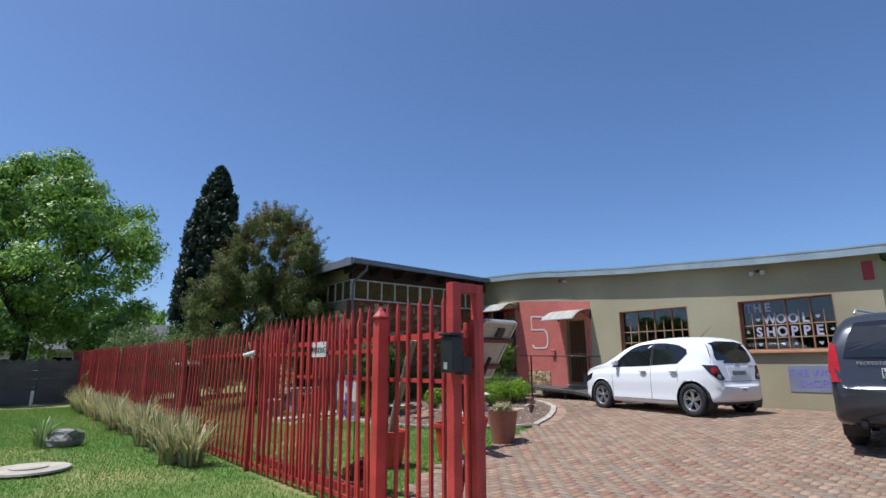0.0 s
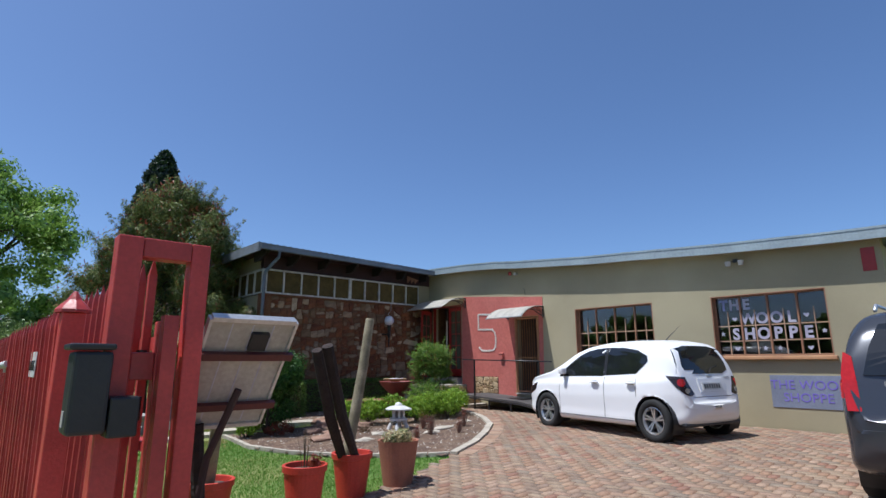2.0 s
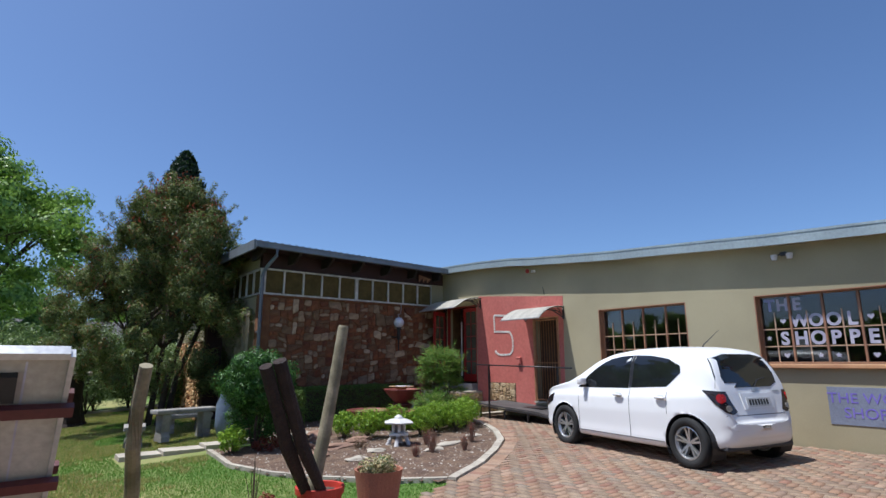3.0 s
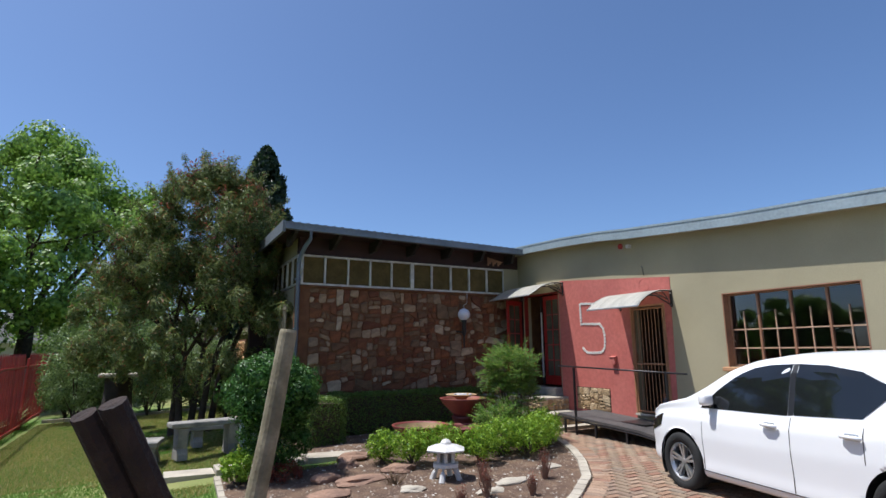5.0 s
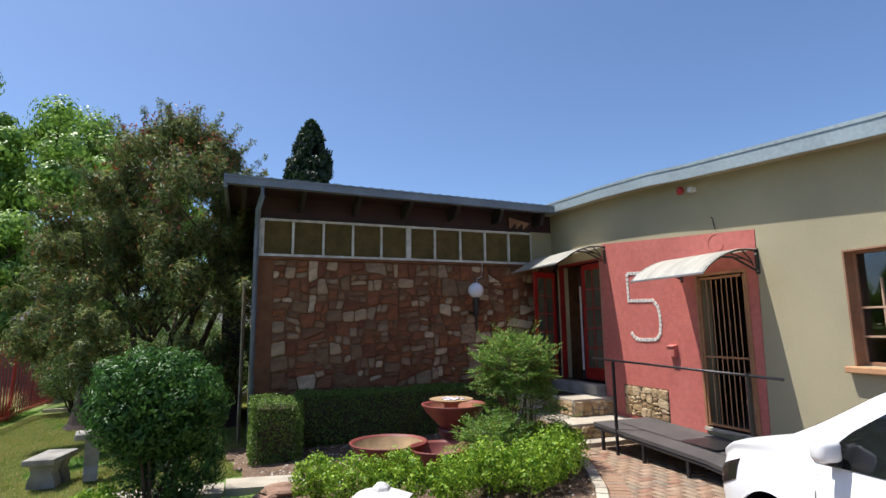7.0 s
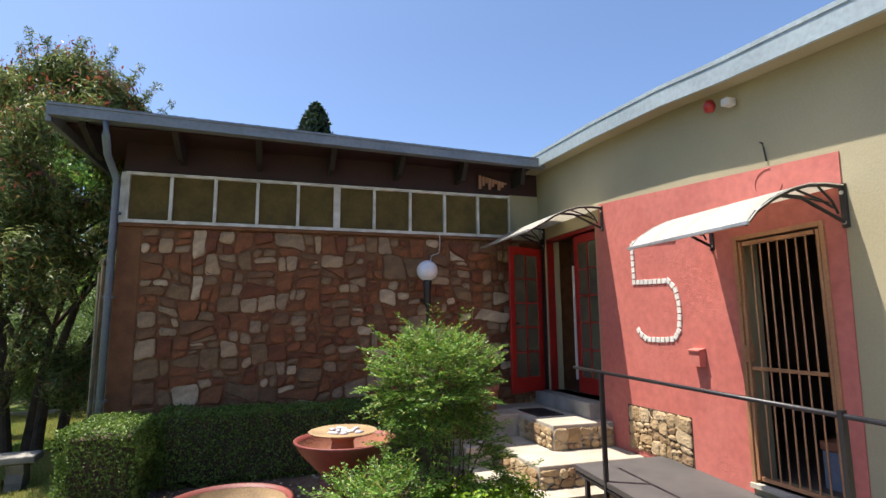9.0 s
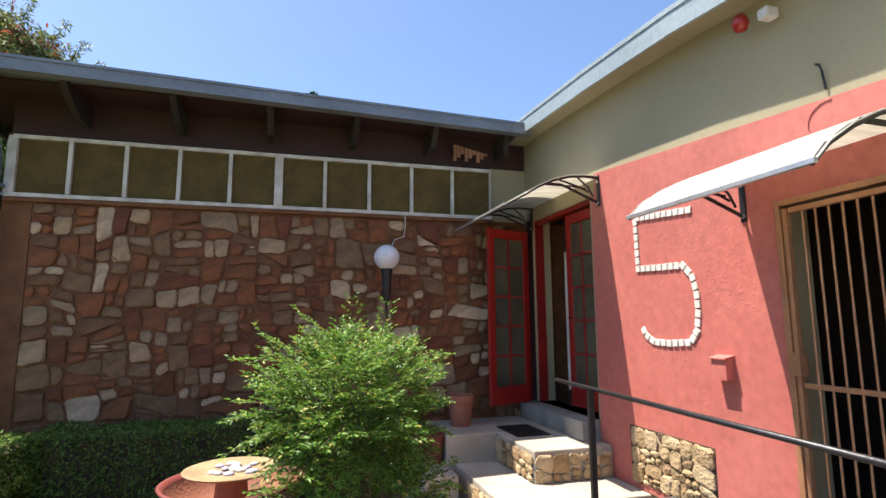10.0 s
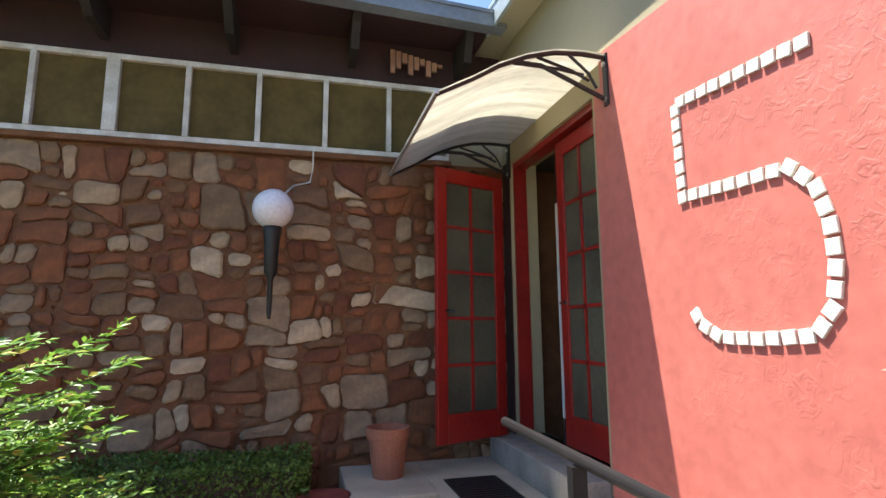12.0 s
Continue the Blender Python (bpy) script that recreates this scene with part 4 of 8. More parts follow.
# tan stone cladding at the foot of the red wall, and the small pieces of iron over the gate
iron = thing("wall_hook", W, 10.99, 2.91, "faint rusted ring and hook fixed to the red plaster", "hook")
bm = bmesh.new()
tube(bm, [(-0.015, 0.14 * math.sin(a), 0.13 + 0.13 * math.cos(a)) for a in np.linspace(-0.2, 4.4, 20)], 0.005, 5)
part("ring", bm, "red_wall", iron)
part("hook", tube(bmesh.new(), [(-0.01, 0.0, 0.33), (-0.03, 0.0, 0.45), (-0.02, 0.02, 0.5), (-0.01, 0.05, 0.52)], 0.008, 5), "black_metal", iron)

# twin floodlight over the lettered window
fl = thing("twin_floodlight", W, 5.1, 3.36, "pair of small white floodlights under the eave", "lamp")
part("bracket", boxes((-0.06, 0, -0.05, 0.05, 0.03, 0.1), bevel=0.005), "black", fl)
for s in (-1, 1):
    part("lamp_head", lathe(bmesh.new(), [(0, -0.03), (0.045, -0.03), (0.06, 0.05), (0.055, 0.07), (0, 0.07)], 14, (-0.12, s * 0.13, -0.02)), "sign_white", fl)
    part("arm", tube(bmesh.new(), [(-0.03, s * 0.03, 0.06), (-0.1, s * 0.11, 0.04)], 0.012, 6), "black", fl)
horn = thing("alarm_siren", 14.68, 11.45, 3.82, "small red alarm siren under the eave with a white junction box", "siren")
part("body", lathe(bmesh.new(), [(0, -0.06), (0.04, -0.055), (0.06, 0), (0.04, 0.055), (0, 0.06)], 16, (0, 0, 0.1)), "red_door", horn, smooth=True)
part("junction_box", boxes((0.0, 0.1, -0.22, -0.14, 0.04, 0.11), bevel=0.004), "sign_white", horn)


# canopies
def canopy(y0, y1, z, reach, drop, label):
    """A curved polycarbonate canopy between y0 and y1 on black brackets; z is the top at the wall."""
    c = thing("door_canopy", W, (y0 + y1) / 2, z, label, "canopy")
    h = (y1 - y0) / 2
    prof = [(0.0, 0.0), (-0.18, 0.005), (-0.36, -0.01), (-0.54, -0.06), (-0.72, -0.14), (-0.88, -0.24), (-reach, -drop)]
    bm = bmesh.new()
    prism(bm, prof + [(x, zz - 0.006) for x, zz in prof[::-1]], "y", -h, h)
    part("sheet", bm, "canopy", c)
    part("front_rail", boxes((-reach - 0.012, -reach + 0.012, -h, h, -drop - 0.016, -drop + 0.012), bevel=0.003), "alu", c)
    for s in (-1, 1):
        y = s * (h - 0.02)
        b = bmesh.new()
        tube(b, [(x, y, zz - 0.015) for x, zz in prof], [0.016] * 5 + [0.014, 0.012], 6)
        tube(b, [(0, y, -0.30), (-0.2, y, -0.22), (-0.45, y, -0.12), (-0.66, y, -0.12)], 0.014, 6)
        for t in (0.25, 0.45, 0.6):
            tube(b, [(-0.02 - t * 0.25, y, -0.28 + t * 0.22), (-t * 0.55, y, -0.13), (-t * 1.05, y, np.interp(t * 1.05, [0, 0.36, 0.72], [0, -0.01, -0.14]) - 0.02)], 0.010, 6)
        part("bracket", b, "black_metal", c, "black cast bracket")
        part("wall_plate", boxes((-0.025, 0.0, y - 0.025, y + 0.025, -0.33, 0.01), bevel=0.004), "black_metal", c)
        for zz in (-0.06, -0.29):
            part("bolt", tube(bmesh.new(), [(-0.035, y, zz), (-0.02, y, zz)], 0.016, 8), "alu", c)
    return c


canopy(10.34, 11.70, 2.86, 0.98, 0.34, "weathered translucent grey door canopy over the security gate")
canopy(13.52, 15.22, 3.37, 1.10, 0.36, "streaked translucent door canopy over the red double door")


# red double door
def door_leaf(name, w, h, label):
    """A glazed door leaf, hinged at y 0, running to y = w."""
    d = thing(name, 0, 0, 0, label, "door")
    part("frame", boxes((-0.02, 0.02, 0, 0.10, 0, h), (-0.02, 0.02, w - 0.10, w, 0, h), (-0.02, 0.02, 0.1, w - 0.1, h - 0.12, h), (-0.02, 0.02, 0.1, w - 0.1, 0, 0.22), bevel=0.004), "red_door", d)
    part("glazing_bar", boxes((-0.012, 0.012, w / 2 - 0.014, w / 2 + 0.014, 0.22, h - 0.12)), "red_door", d)
    for k in range(1, 5):
        z = 0.22 + (h - 0.34) * k / 5
        part("glazing_bar", boxes((-0.012, 0.012, 0.1, w - 0.1, z - 0.012, z + 0.012)), "red_door", d)
    part("pane", boxes((-0.003, 0.003, 0.09, w - 0.09, 0.21, h - 0.11)), "door_pane", d)
    part("door_handle", tube(bmesh.new(), [(-0.05, w - 0.05, 1.02), (-0.05, w - 0.14, 1.02)], 0.009, 6), "chrome", d)
    return d


bm = boxes((-0.0, 0.12, 13.69, 13.76, 0.8, 3.2), (0.0, 0.12, 15.18, 15.25, 0.8, 3.2), (0.0, 0.12, 13.76, 15.18, 3.13, 3.2))
for v in bm.verts:
    v.co.x += W + 0.03
structure("door_frame", bm, "red_door", "bright red frame of the double door")
structure("door_trim", boxes((W - 0.014, W - 0.002, 15.2, SW - 0.004, 0.8, 3.2)), "maroon", "dark red painted strip between the door and the stone wall")
leaf = door_leaf("door_leaf", 0.68, 2.26, "closed red glazed door leaf with grey curtain behind its panes")
leaf.matrix_basis = pose(W + 0.10, 13.77, 0.85)
leaf2 = door_leaf("door_leaf", 0.72, 2.20, "red glazed door leaf standing open against the stone wall")
leaf2.matrix_basis = pose(W - 0.11, 15.16, 0.81, 0, 0, 112)
curt = thing("door_curtain", W + 0.24, 14.1, 0.9, "dim grey curtain hanging behind the door leaf", "curtain")
bm = bmesh.new()
prism(bm, [(0.02 * math.sin(i * 1.3), -0.33 + i * 0.03) for i in range(23)] + [(0.02 * math.sin(i * 1.3) + 0.006, -0.33 + i * 0.03) for i in range(22, -1, -1)], "z", 0.05, 2.2)
part("cloth", bm, "grey_concrete", curt)
structure("inner_door_post", boxes((W + 0.20, W + 0.26, 14.62, 14.72, 0.8, 3.1)), "rafter", "dark timber post just inside the double door")
pt = thing("wall_poster", W + 0.19, 14.67, 1.0, "tall narrow white notice inside the double door", "notice")
part("sheet", boxes((-0.005, 0.005, -0.03, 0.03, 0, 1.7)), "sign_white", pt)

# landing and steps
ZL = 0.60
structure("landing", boxes((13.95, W - 0.014, 13.50, SW, -0.1, ZL), (13.35, 13.95, 14.45, SW, -0.1, ZL), bevel=0.012), "concrete", "pale worn concrete landing before the double door")
structure("step_upper", boxes((13.45, W - 0.014, 12.92, 13.50, -0.1, 0.30), (13.45, 13.95, 13.50, 14.45, -0.1, 0.30), (13.0, 13.35, 14.0, SW, -0.1, 0.3), bevel=0.012), "concrete", "pale worn concrete step with stone-clad riser")
structure("step_lower", boxes((13.0, 13.45, 12.55, 14.0, -0.1, 0.06), (13.45, W - 0.014, 12.6, 12.92, -0.1, 0.06)), "concrete", "low concrete slab at the foot of the steps")
structure("door_threshold", boxes((W - 0.22, W - 0.004, 13.72, 15.26, ZL, 0.80), (W, W + 0.26, 13.74, 15.2, 0.6, 0.8), bevel=0.008), "grey_concrete", "grey concrete threshold under the double door")
mat_ = thing("door_mat", 14.25, 14.42, ZL, "black ribbed rubber door mat on the landing", "mat")
part("mat", boxes((-0.2, 0.2, -0.3, 0.3, 0.001, 0.014), bevel=0.004), "black", mat_)
for i in range(12):
    part("rib", boxes((-0.18, 0.18, -0.27 + i * 0.048, -0.25 + i * 0.048, 0.014, 0.019)), "black", mat_)

# ramp with its rail
ramp = thing("ramp", 14.25, 11.0, 0.0, "grey painted timber ramp deck on short steel legs before the gate", "ramp")
bm = bmesh.new()
RZ = lambda y: float(np.interp(y, [8.4, 10.4, 12.6], [-0.0, 0.27, 0.38]))
prism(bm, [(8.5 - 11, RZ(8.5)), (10.4 - 11, RZ(10.4)), (12.6 - 11, RZ(12.6)), (12.6 - 11, RZ(12.6) - 0.05), (10.4 - 11, RZ(10.4) - 0.05), (8.5 - 11, RZ(8.5) - 0.05)], "x", -0.55, 0.555)
part("deck", bm, "ramp", ramp)
part("edge_rail", tube(bmesh.new(), [(-0.53, 8.5 - 11, RZ(8.5) - 0.07), (-0.53, 10.4 - 11, RZ(10.4) - 0.08), (-0.53, 1.6, RZ(12.6) - 0.08)], 0.02, 6), "black_metal", ramp)
for y in (9.8, 10.7, 11.5, 12.4):
    part("leg", boxes((-0.55, -0.51, y - 11 - 0.02, y - 11 + 0.02, -0.1, RZ(y) - 0.09)), "black_metal", ramp)
part("handrail", tube(bmesh.new(), [(-0.54, 12.55 - 11, 1.37), (-0.54, 11.0 - 11, 1.335), (-0.54, 9.3 - 11, 1.30)], 0.016, 8), "black_metal", ramp, smooth=True)
for y in (12.05, 9.72):
    part("post", boxes((-0.56, -0.52, y - 11 - 0.015, y - 11 + 0.015, -0.1, 1.34)), "black_metal", ramp)
rm = thing("ramp_mat", 14.35, 10.95, RZ(10.95), "dark mat on the ramp before the security gate", "mat")
part("mat", boxes((-0.25, 0.25, -0.35, 0.35, 0.0, 0.015)), "black", rm)

# globe lamp
gl = thing("globe_lamp", 12.78, SW, 1.75, "white globe wall lamp on a black torch bracket", "lamp")
bm = bmesh.new()
bmesh.ops.create_uvsphere(bm, u_segments=28, v_segments=18, radius=0.155)
for v in bm.verts:
    v.co += Vector((0, -0.42 + 0.05, 0.86))
part("globe", bm, "lamp_globe", gl, smooth=True)
part("stem", lathe(bmesh.new(), [(0.01, 0.0), (0.018, 0.05), (0.022, 0.3), (0.05, 0.35), (0.058, 0.6), (0.07, 0.66), (0.07, 0.7), (0, 0.7)], 12, (0, -0.37, 0.02)), "black", gl, smooth=True)
part("bracket", tube(bmesh.new(), [(0, 0.02, 0.45), (0, -0.2, 0.42), (0, -0.37, 0.45)], 0.02, 8), "black", gl)
part("cable", tube(bmesh.new(), [(0.06, -0.30, 0.98), (0.14, -0.12, 1.12), (0.27, -0.07, 1.17), (0.29, -0.06, 1.30), (0.29, -0.055, 1.47)], 0.007, 6), "sign_white", gl, "thin white cable")


# ---- rubble stones ----
def cells(width, height, n, seed, stretch=1.0):
    """Uneven stone outlines that fill a rectangle: each the part of it that is nearest one of n points."""
    rng = np.random.default_rng(seed)
    pts = []
    tries = 0
    gap = math.sqrt(width * height / n) * 0.62
    while len(pts) < n and tries < 40000:
        p = rng.uniform((0, 0), (width, height))
        tries += 1
        g = gap * rng.choice([0.55, 0.8, 1.15, 1.6], p=[0.35, 0.3, 0.22, 0.13])
        if all(math.hypot((p[0] - q[0]) / stretch, p[1] - q[1]) > g for q in pts):
            pts.append(p)
    P = np.array(pts)
    out = []
    for i, p in enumerate(P):
        poly = [(0, 0), (width, 0), (width, height), (0, height)]
        d = np.hypot((P[:, 0] - p[0]) / stretch, P[:, 1] - p[1])
        for j in np.argsort(d)[1:16]:
            q = P[j]
            nx, ny = (q[0] - p[0]) / stretch ** 2, q[1] - p[1]
            c = nx * (p[0] + q[0]) / 2 + ny * (p[1] + q[1]) / 2
            new_poly = []
            for (ax, ay), (bx, by) in zip(poly, poly[1:] + poly[:1]):
                sa, sb = nx * ax + ny * ay - c, nx * bx + ny * by - c
                if sa <= 0:
                    new_poly.append((ax, ay))
                if (sa < 0 < sb) or (sb < 0 < sa):
                    t = sa / (sa - sb)
                    new_poly.append((ax + (bx - ax) * t, ay + (by - ay) * t))
            poly = new_poly
            if len(poly) < 3:
                break
        if len(poly) >= 3:
            out.append(poly)
    return out


def blocks(width, height, n, seed):
    """Rough blocky outlines: the wall split again and again by skewed lines, some pieces left large."""
    rng = random.Random(seed)
    mean = width * height / n
    out = []

    def split(poly):
        us, vs = [p[0] for p in poly], [p[1] for p in poly]
        w, h = max(us) - min(us), max(vs) - min(vs)
        area = 0.5 * abs(sum(a[0] * b[1] - b[0] * a[1] for a, b in zip(poly, poly[1:] + poly[:1])))
        if area < mean * rng.choice((0.4, 0.6, 0.9, 1.3, 2.0)) or max(w, h) < 0.11:
            out.append(poly)
            return
        k = rng.uniform(0.36, 0.64)
        upright = w > h * rng.uniform(0.8, 1.9)
        cu, cv = min(us) + w * k, min(vs) + h * k
        a = math.radians(rng.gauss(0, 8) + (0 if upright else 90))
        nx, ny = math.cos(a), math.sin(a)
        sides = ([], [])
        for p, q in zip(poly, poly[1:] + poly[:1]):
            sp, sq = (p[0] - cu) * nx + (p[1] - cv) * ny, (q[0] - cu) * nx + (q[1] - cv) * ny
            sides[sp > 0].append(p)
            if (sp > 0) != (sq > 0):
                t = sp / (sp - sq)
                c = (p[0] + (q[0] - p[0]) * t, p[1] + (q[1] - p[1]) * t)
                sides[0].append(c)
                sides[1].append(c)
        for side in sides:
            if len(side) >= 3:
                split(side)

    split([(0, 0), (width, 0), (width, height), (0, height)])
    # bend the long seams, so that no straight line runs through the wall
    bent = []
    for poly in out:
        line = []
        for (au, av), (bu, bv) in zip(poly, poly[1:] + poly[:1]):
            k = max(1, round(math.hypot(bu - au, bv - av) / 0.1))
            line += [(au + (bu - au) * q / k, av + (bv - av) * q / k) for q in range(k)]
        moved = []
        for a, b in line:
            e = 0.075 * min(1, max(0, min(a, width - a, b, height - b)) / 0.15)
            moved.append((a + e * noise.noise(Vector((a * 2.6, b * 2.6, seed))), b + e * noise.noise(Vector((a * 2.6, b * 2.6, seed + 9)))))
        bent.append(moved)
    return bent


def stone_mesh(name, poly, depth, joint, mat, rng):
    """One stone: a shrunken outline with a worn rim, in (u, v) with its depth along -w."""
    cx, cy = sum(p[0] for p in poly) / len(poly), sum(p[1] for p in poly) / len(poly)
    # cut the corners, so that the stone is rounded
    pts = []
    n = len(poly)
    for i in range(n):
        a, b = poly[i], poly[(i + 1) % n]
        ln = math.hypot(b[0] - a[0], b[1] - a[1])
        for t in ((0.3, 0.7) if ln > 0.07 else (0.5,)):
            j = ln * 0.05
            pts.append((a[0] + (b[0] - a[0]) * t + rng.uniform(-j, j), a[1] + (b[1] - a[1]) * t + rng.uniform(-j, j)))
    r = max(0.02, sum(math.hypot(p[0] - cx, p[1] - cy) for p in pts) / len(pts))

    def ring(shrink, w, wob):
        k = max(0.2, 1 - shrink / r)
        return [((p[0] - cx) * k + rng.uniform(-wob, wob), -w, (p[1] - cy) * k + rng.uniform(-wob, wob)) for p in pts]

    m = len(pts)
    tx, tz = rng.uniform(-0.12, 0.12), rng.uniform(-0.12, 0.12)
    outer = ring(joint, 0, 0.003)
    mid = [(x, w, z) for (x, _, z), w in zip(outer, [-depth * 0.75] * m)]
    inner = [(x, -depth + x * tx + z * tz, z) for x, _, z in ring(joint + 0.018, depth, 0.002)]
    verts = outer + mid + inner + [(0, -depth - 0.006, 0)]
    faces = []
    for k in range(2):
        for i in range(m):
            a, b = k * m + i, k * m + (i + 1) % m
            faces.append((a, b, b + m, a + m))
    faces += [(2 * m + i, 2 * m + (i + 1) % m, 3 * m) for i in range(m)]
    me = bpy.data.meshes.new(name)
    me.from_pydata(verts, [], faces)
    me.materials.append(M[mat])
    return me, cx, cy


def stones_on(parent_name, label, origin, turn, width, height, n, seed, mat, depth, joint, stretch, category="wall", structure_kind=True, keep=None):
    base = new(parent_name)
    base.matrix_basis = pose(*origin, 0, 0, turn)
    if structure_kind:
        tagged(base, label, kind="structure")
    else:
        tagged(base, label, category)
    rng = random.Random(seed)
    for poly in (blocks(width, height, n, seed) if mat in ("stone", "clad") else cells(width, height, n, seed, stretch)):
        me, cx, cy = stone_mesh("stone", poly, depth * rng.uniform(0.4, 1.5), joint * rng.choice((0.5, 0.9, 1.3, 1.9, 2.8)), mat, rng)
        ob = new("stone", me)
        ob.parent = base
        ob.matrix_basis = pose(cx, 0, cy)
    return base


# ---- fence along the street side ----
def pointed_bar(h, w=0.036, t=0.014):
    bm = bmesh.new()
    for z0, z1 in ((0, h - 0.09),):
        box(bm, -t, t, -w / 2, w / 2, z0, z1)
    top = [bm.verts.new((x, y, h - 0.09)) for x, y in ((-t, -w / 2), (t, -w / 2), (t, w / 2), (-t, w / 2))]
    tip = bm.verts.new((0, 0, h))
    for i in range(4):
        bm.faces.new((top[i], top[(i + 1) % 4], tip))
    return finish("bar", bm, "fence_red")


BAR = pointed_bar(2.12)
BAR_TALL = pointed_bar(2.22, 0.034, 0.017)


def fence_panel(length, group):
    """One bay of palisade, running along +y from its post."""
    p = thing("steel_fence", 0, 0, 0, "red painted steel palisade fence bay with pointed uprights", "fence", group)
    part("post", boxes((-0.035, 0.035, -0.035, 0.035, -0.05, 1.95), bevel=0.005), "fence_red", p)
    part("top_rail", boxes((0.016, 0.05, 0.036, length - 0.036, 1.70, 1.745)), "fence_red", p)
    part("bottom_rail", boxes((0.016, 0.05, 0.036, length - 0.036, 0.07, 0.115)), "fence_red", p)
    n = int(length / 0.2)
    for i in range(1, n):
        ob = new("bar", BAR)
        ob.parent = p
        ob.matrix_basis = pose(0, i * length / n, 0.0, 0, 0, random.uniform(-8, 8))
    return p


first_bay = fence_panel(3.67, "street fence bays")
FX = lambda y: 3.0 - 0.0175 * (y - 4.75)
bays = [4.75 + 3.67 * i for i in range(7)]
for i, y in enumerate(bays):
    z = -0.5 + 0.012 * i * 2
    m = pose(FX(y), y, z, 0, (-1.5, 1.0, -1.0, 0.8, -0.6, 1.2, 0)[i], 1.0)
    if i == 0:
        first_bay.matrix_basis = m
    else:
        copy_thing(first_bay, m)

gate = thing("sliding_gate", 3.16, 3.55, -0.47, "red painted steel sliding gate standing open behind the fence", "gate")
part("top_rail", boxes((-0.03, 0.03, -0.1, 5.0, 1.80, 1.86)), "fence_red", gate)
part("lower_top_rail", boxes((-0.025, 0.025, -0.1, 5.0, 1.36, 1.40)), "fence_red", gate)
part("bottom_rail", boxes((-0.035, 0.035, -0.1, 5.0, 0.06, 0.15)), "fence_red", gate)
part("end_stile", boxes((-0.03, 0.03, -0.17, -0.105, 0.06, 1.95)), "fence_red", gate)
for i in range(25):
    ob = new("bar", BAR_TALL)
    ob.parent = gate
    ob.matrix_basis = pose(-0.045, 0.06 + i * 0.2, 0.02)
for y in (0.6, 4.4):
    part("wheel", tube(bmesh.new(), [(-0.02, y, 0.045), (0.02, y, 0.045)], 0.045, 14), "black_metal", gate)

pillar = thing("gate_pillar", 2.96, 4.72, -0.55, "red square steel gate pillar with a pointed cap", "post")
part("shaft", boxes((-0.06, 0.06, -0.06, 0.06, 0, 2.12), bevel=0.006), "fence_red", pillar)
bm = bmesh.new()
prof = [(0.095, 2.122), (0.095, 2.14), (0.07, 2.17), (0.04, 2.20), (0.012, 2.25), (0, 2.255)]
lathe(bm, [(0, 2.121)] + prof, 8)
part("cap", bm, "fence_red", pillar)

portal = thing("gate_guide_frame", 2.98, 3.5, -0.52, "red square tube guide frame holding the sliding gate upright", "post")
for nm, r in [("post", (-0.05, 0.05, -0.05, 0.05, 0.0, 2.35)), ("post", (0.26, 0.345, -0.04, 0.05, 0.0, 2.35)), ("beam", (0.052, 0.258, -0.04, 0.05, 2.26, 2.35)), ("short_post", (0.15, 0.205, -0.03, 0.04, 0.0, 1.98)), ("roller_plate", (0.052, 0.148, -0.03, 0.04, 1.72, 1.84))]:
    part(nm, boxes(r, bevel=0.006), "fence_red", portal)
for z in (1.55, 1.75):
    part("roller", tube(bmesh.new(), [(0.1, 0.005, z), (0.1, 0.005, z + 0.1)], 0.022, 12), "black_metal", portal)
lock = thing("gate_lock_box", 2.9, 3.42, 0.98, "black plastic gate intercom and lock box on the red post", "intercom")
bm = boxes((-0.09, 0.045, -0.09, 0.07, 0.02, 0.34), bevel=0.015)
part("cover", bm, "black", lock)
part("hood", boxes((-0.11, 0.05, -0.1, 0.075, 0.345, 0.37), bevel=0.008), "black", lock)
part("lower_box", boxes((0.05, 0.16, -0.08, 0.04, 0.0, 0.16), bevel=0.01), "black", lock)
part("label_plate", boxes((-0.094, -0.091, -0.03, 0.02, 0.05, 0.11)), "grey_concrete", lock)

ps = thing("parking_sign", 2.925, 6.1, 1.17, "small white parking sign wired to the red fence", "sign")
part("board", boxes((-0.008, 0.0, -0.19, 0.19, 0.0, 0.19), bevel=0.003), "sign_white", ps)
lettering("lettering", "PARKING", 0.11, ps, 0.0, 0.05, -0.010, "black", 0.8)
cam_box = thing("fence_camera", 2.86, 8.3, 1.22, "small white tube camera on the fence post", "camera")
part("body", tube(bmesh.new(), [(-0.1, 0.06, 0), (0.02, -0.1, 0.05)], 0.035, 10), "sign_white", cam_box)
part("bracket", boxes((0.0, 0.06, -0.02, 0.02, -0.04, 0.02)), "sign_white", cam_box)
bn = thing("hanging_banner", 3.3, 6.02, 0.38, "white and violet gate notice hanging behind the fence bars", "banner")
part("cloth", boxes((-0.004, 0.004, -0.24, 0.24, 0.0, 0.56)), "sign_white", bn)
part("hem", boxes((-0.006, 0.006, -0.242, 0.242, 0.565, 0.59)), "board_text", bn)
for y, z, w, h in ((0.14, 0.40, 0.07, 0.12), (0.0, 0.42, 0.05, 0.10), (-0.13, 0.40, 0.06, 0.12), (0.12, 0.2, 0.05, 0.14), (0.0, 0.19, 0.06, 0.15), (-0.12, 0.2, 0.05, 0.14)):
    part("printed_bar", boxes((-0.007, -0.0045, y - w / 2, y + w / 2, z, z + h)), "board_text", bn)
lettering("lettering", "GATE", 0.16, bn, 0.0, 0.03, -0.009, "board_text", 0.95)
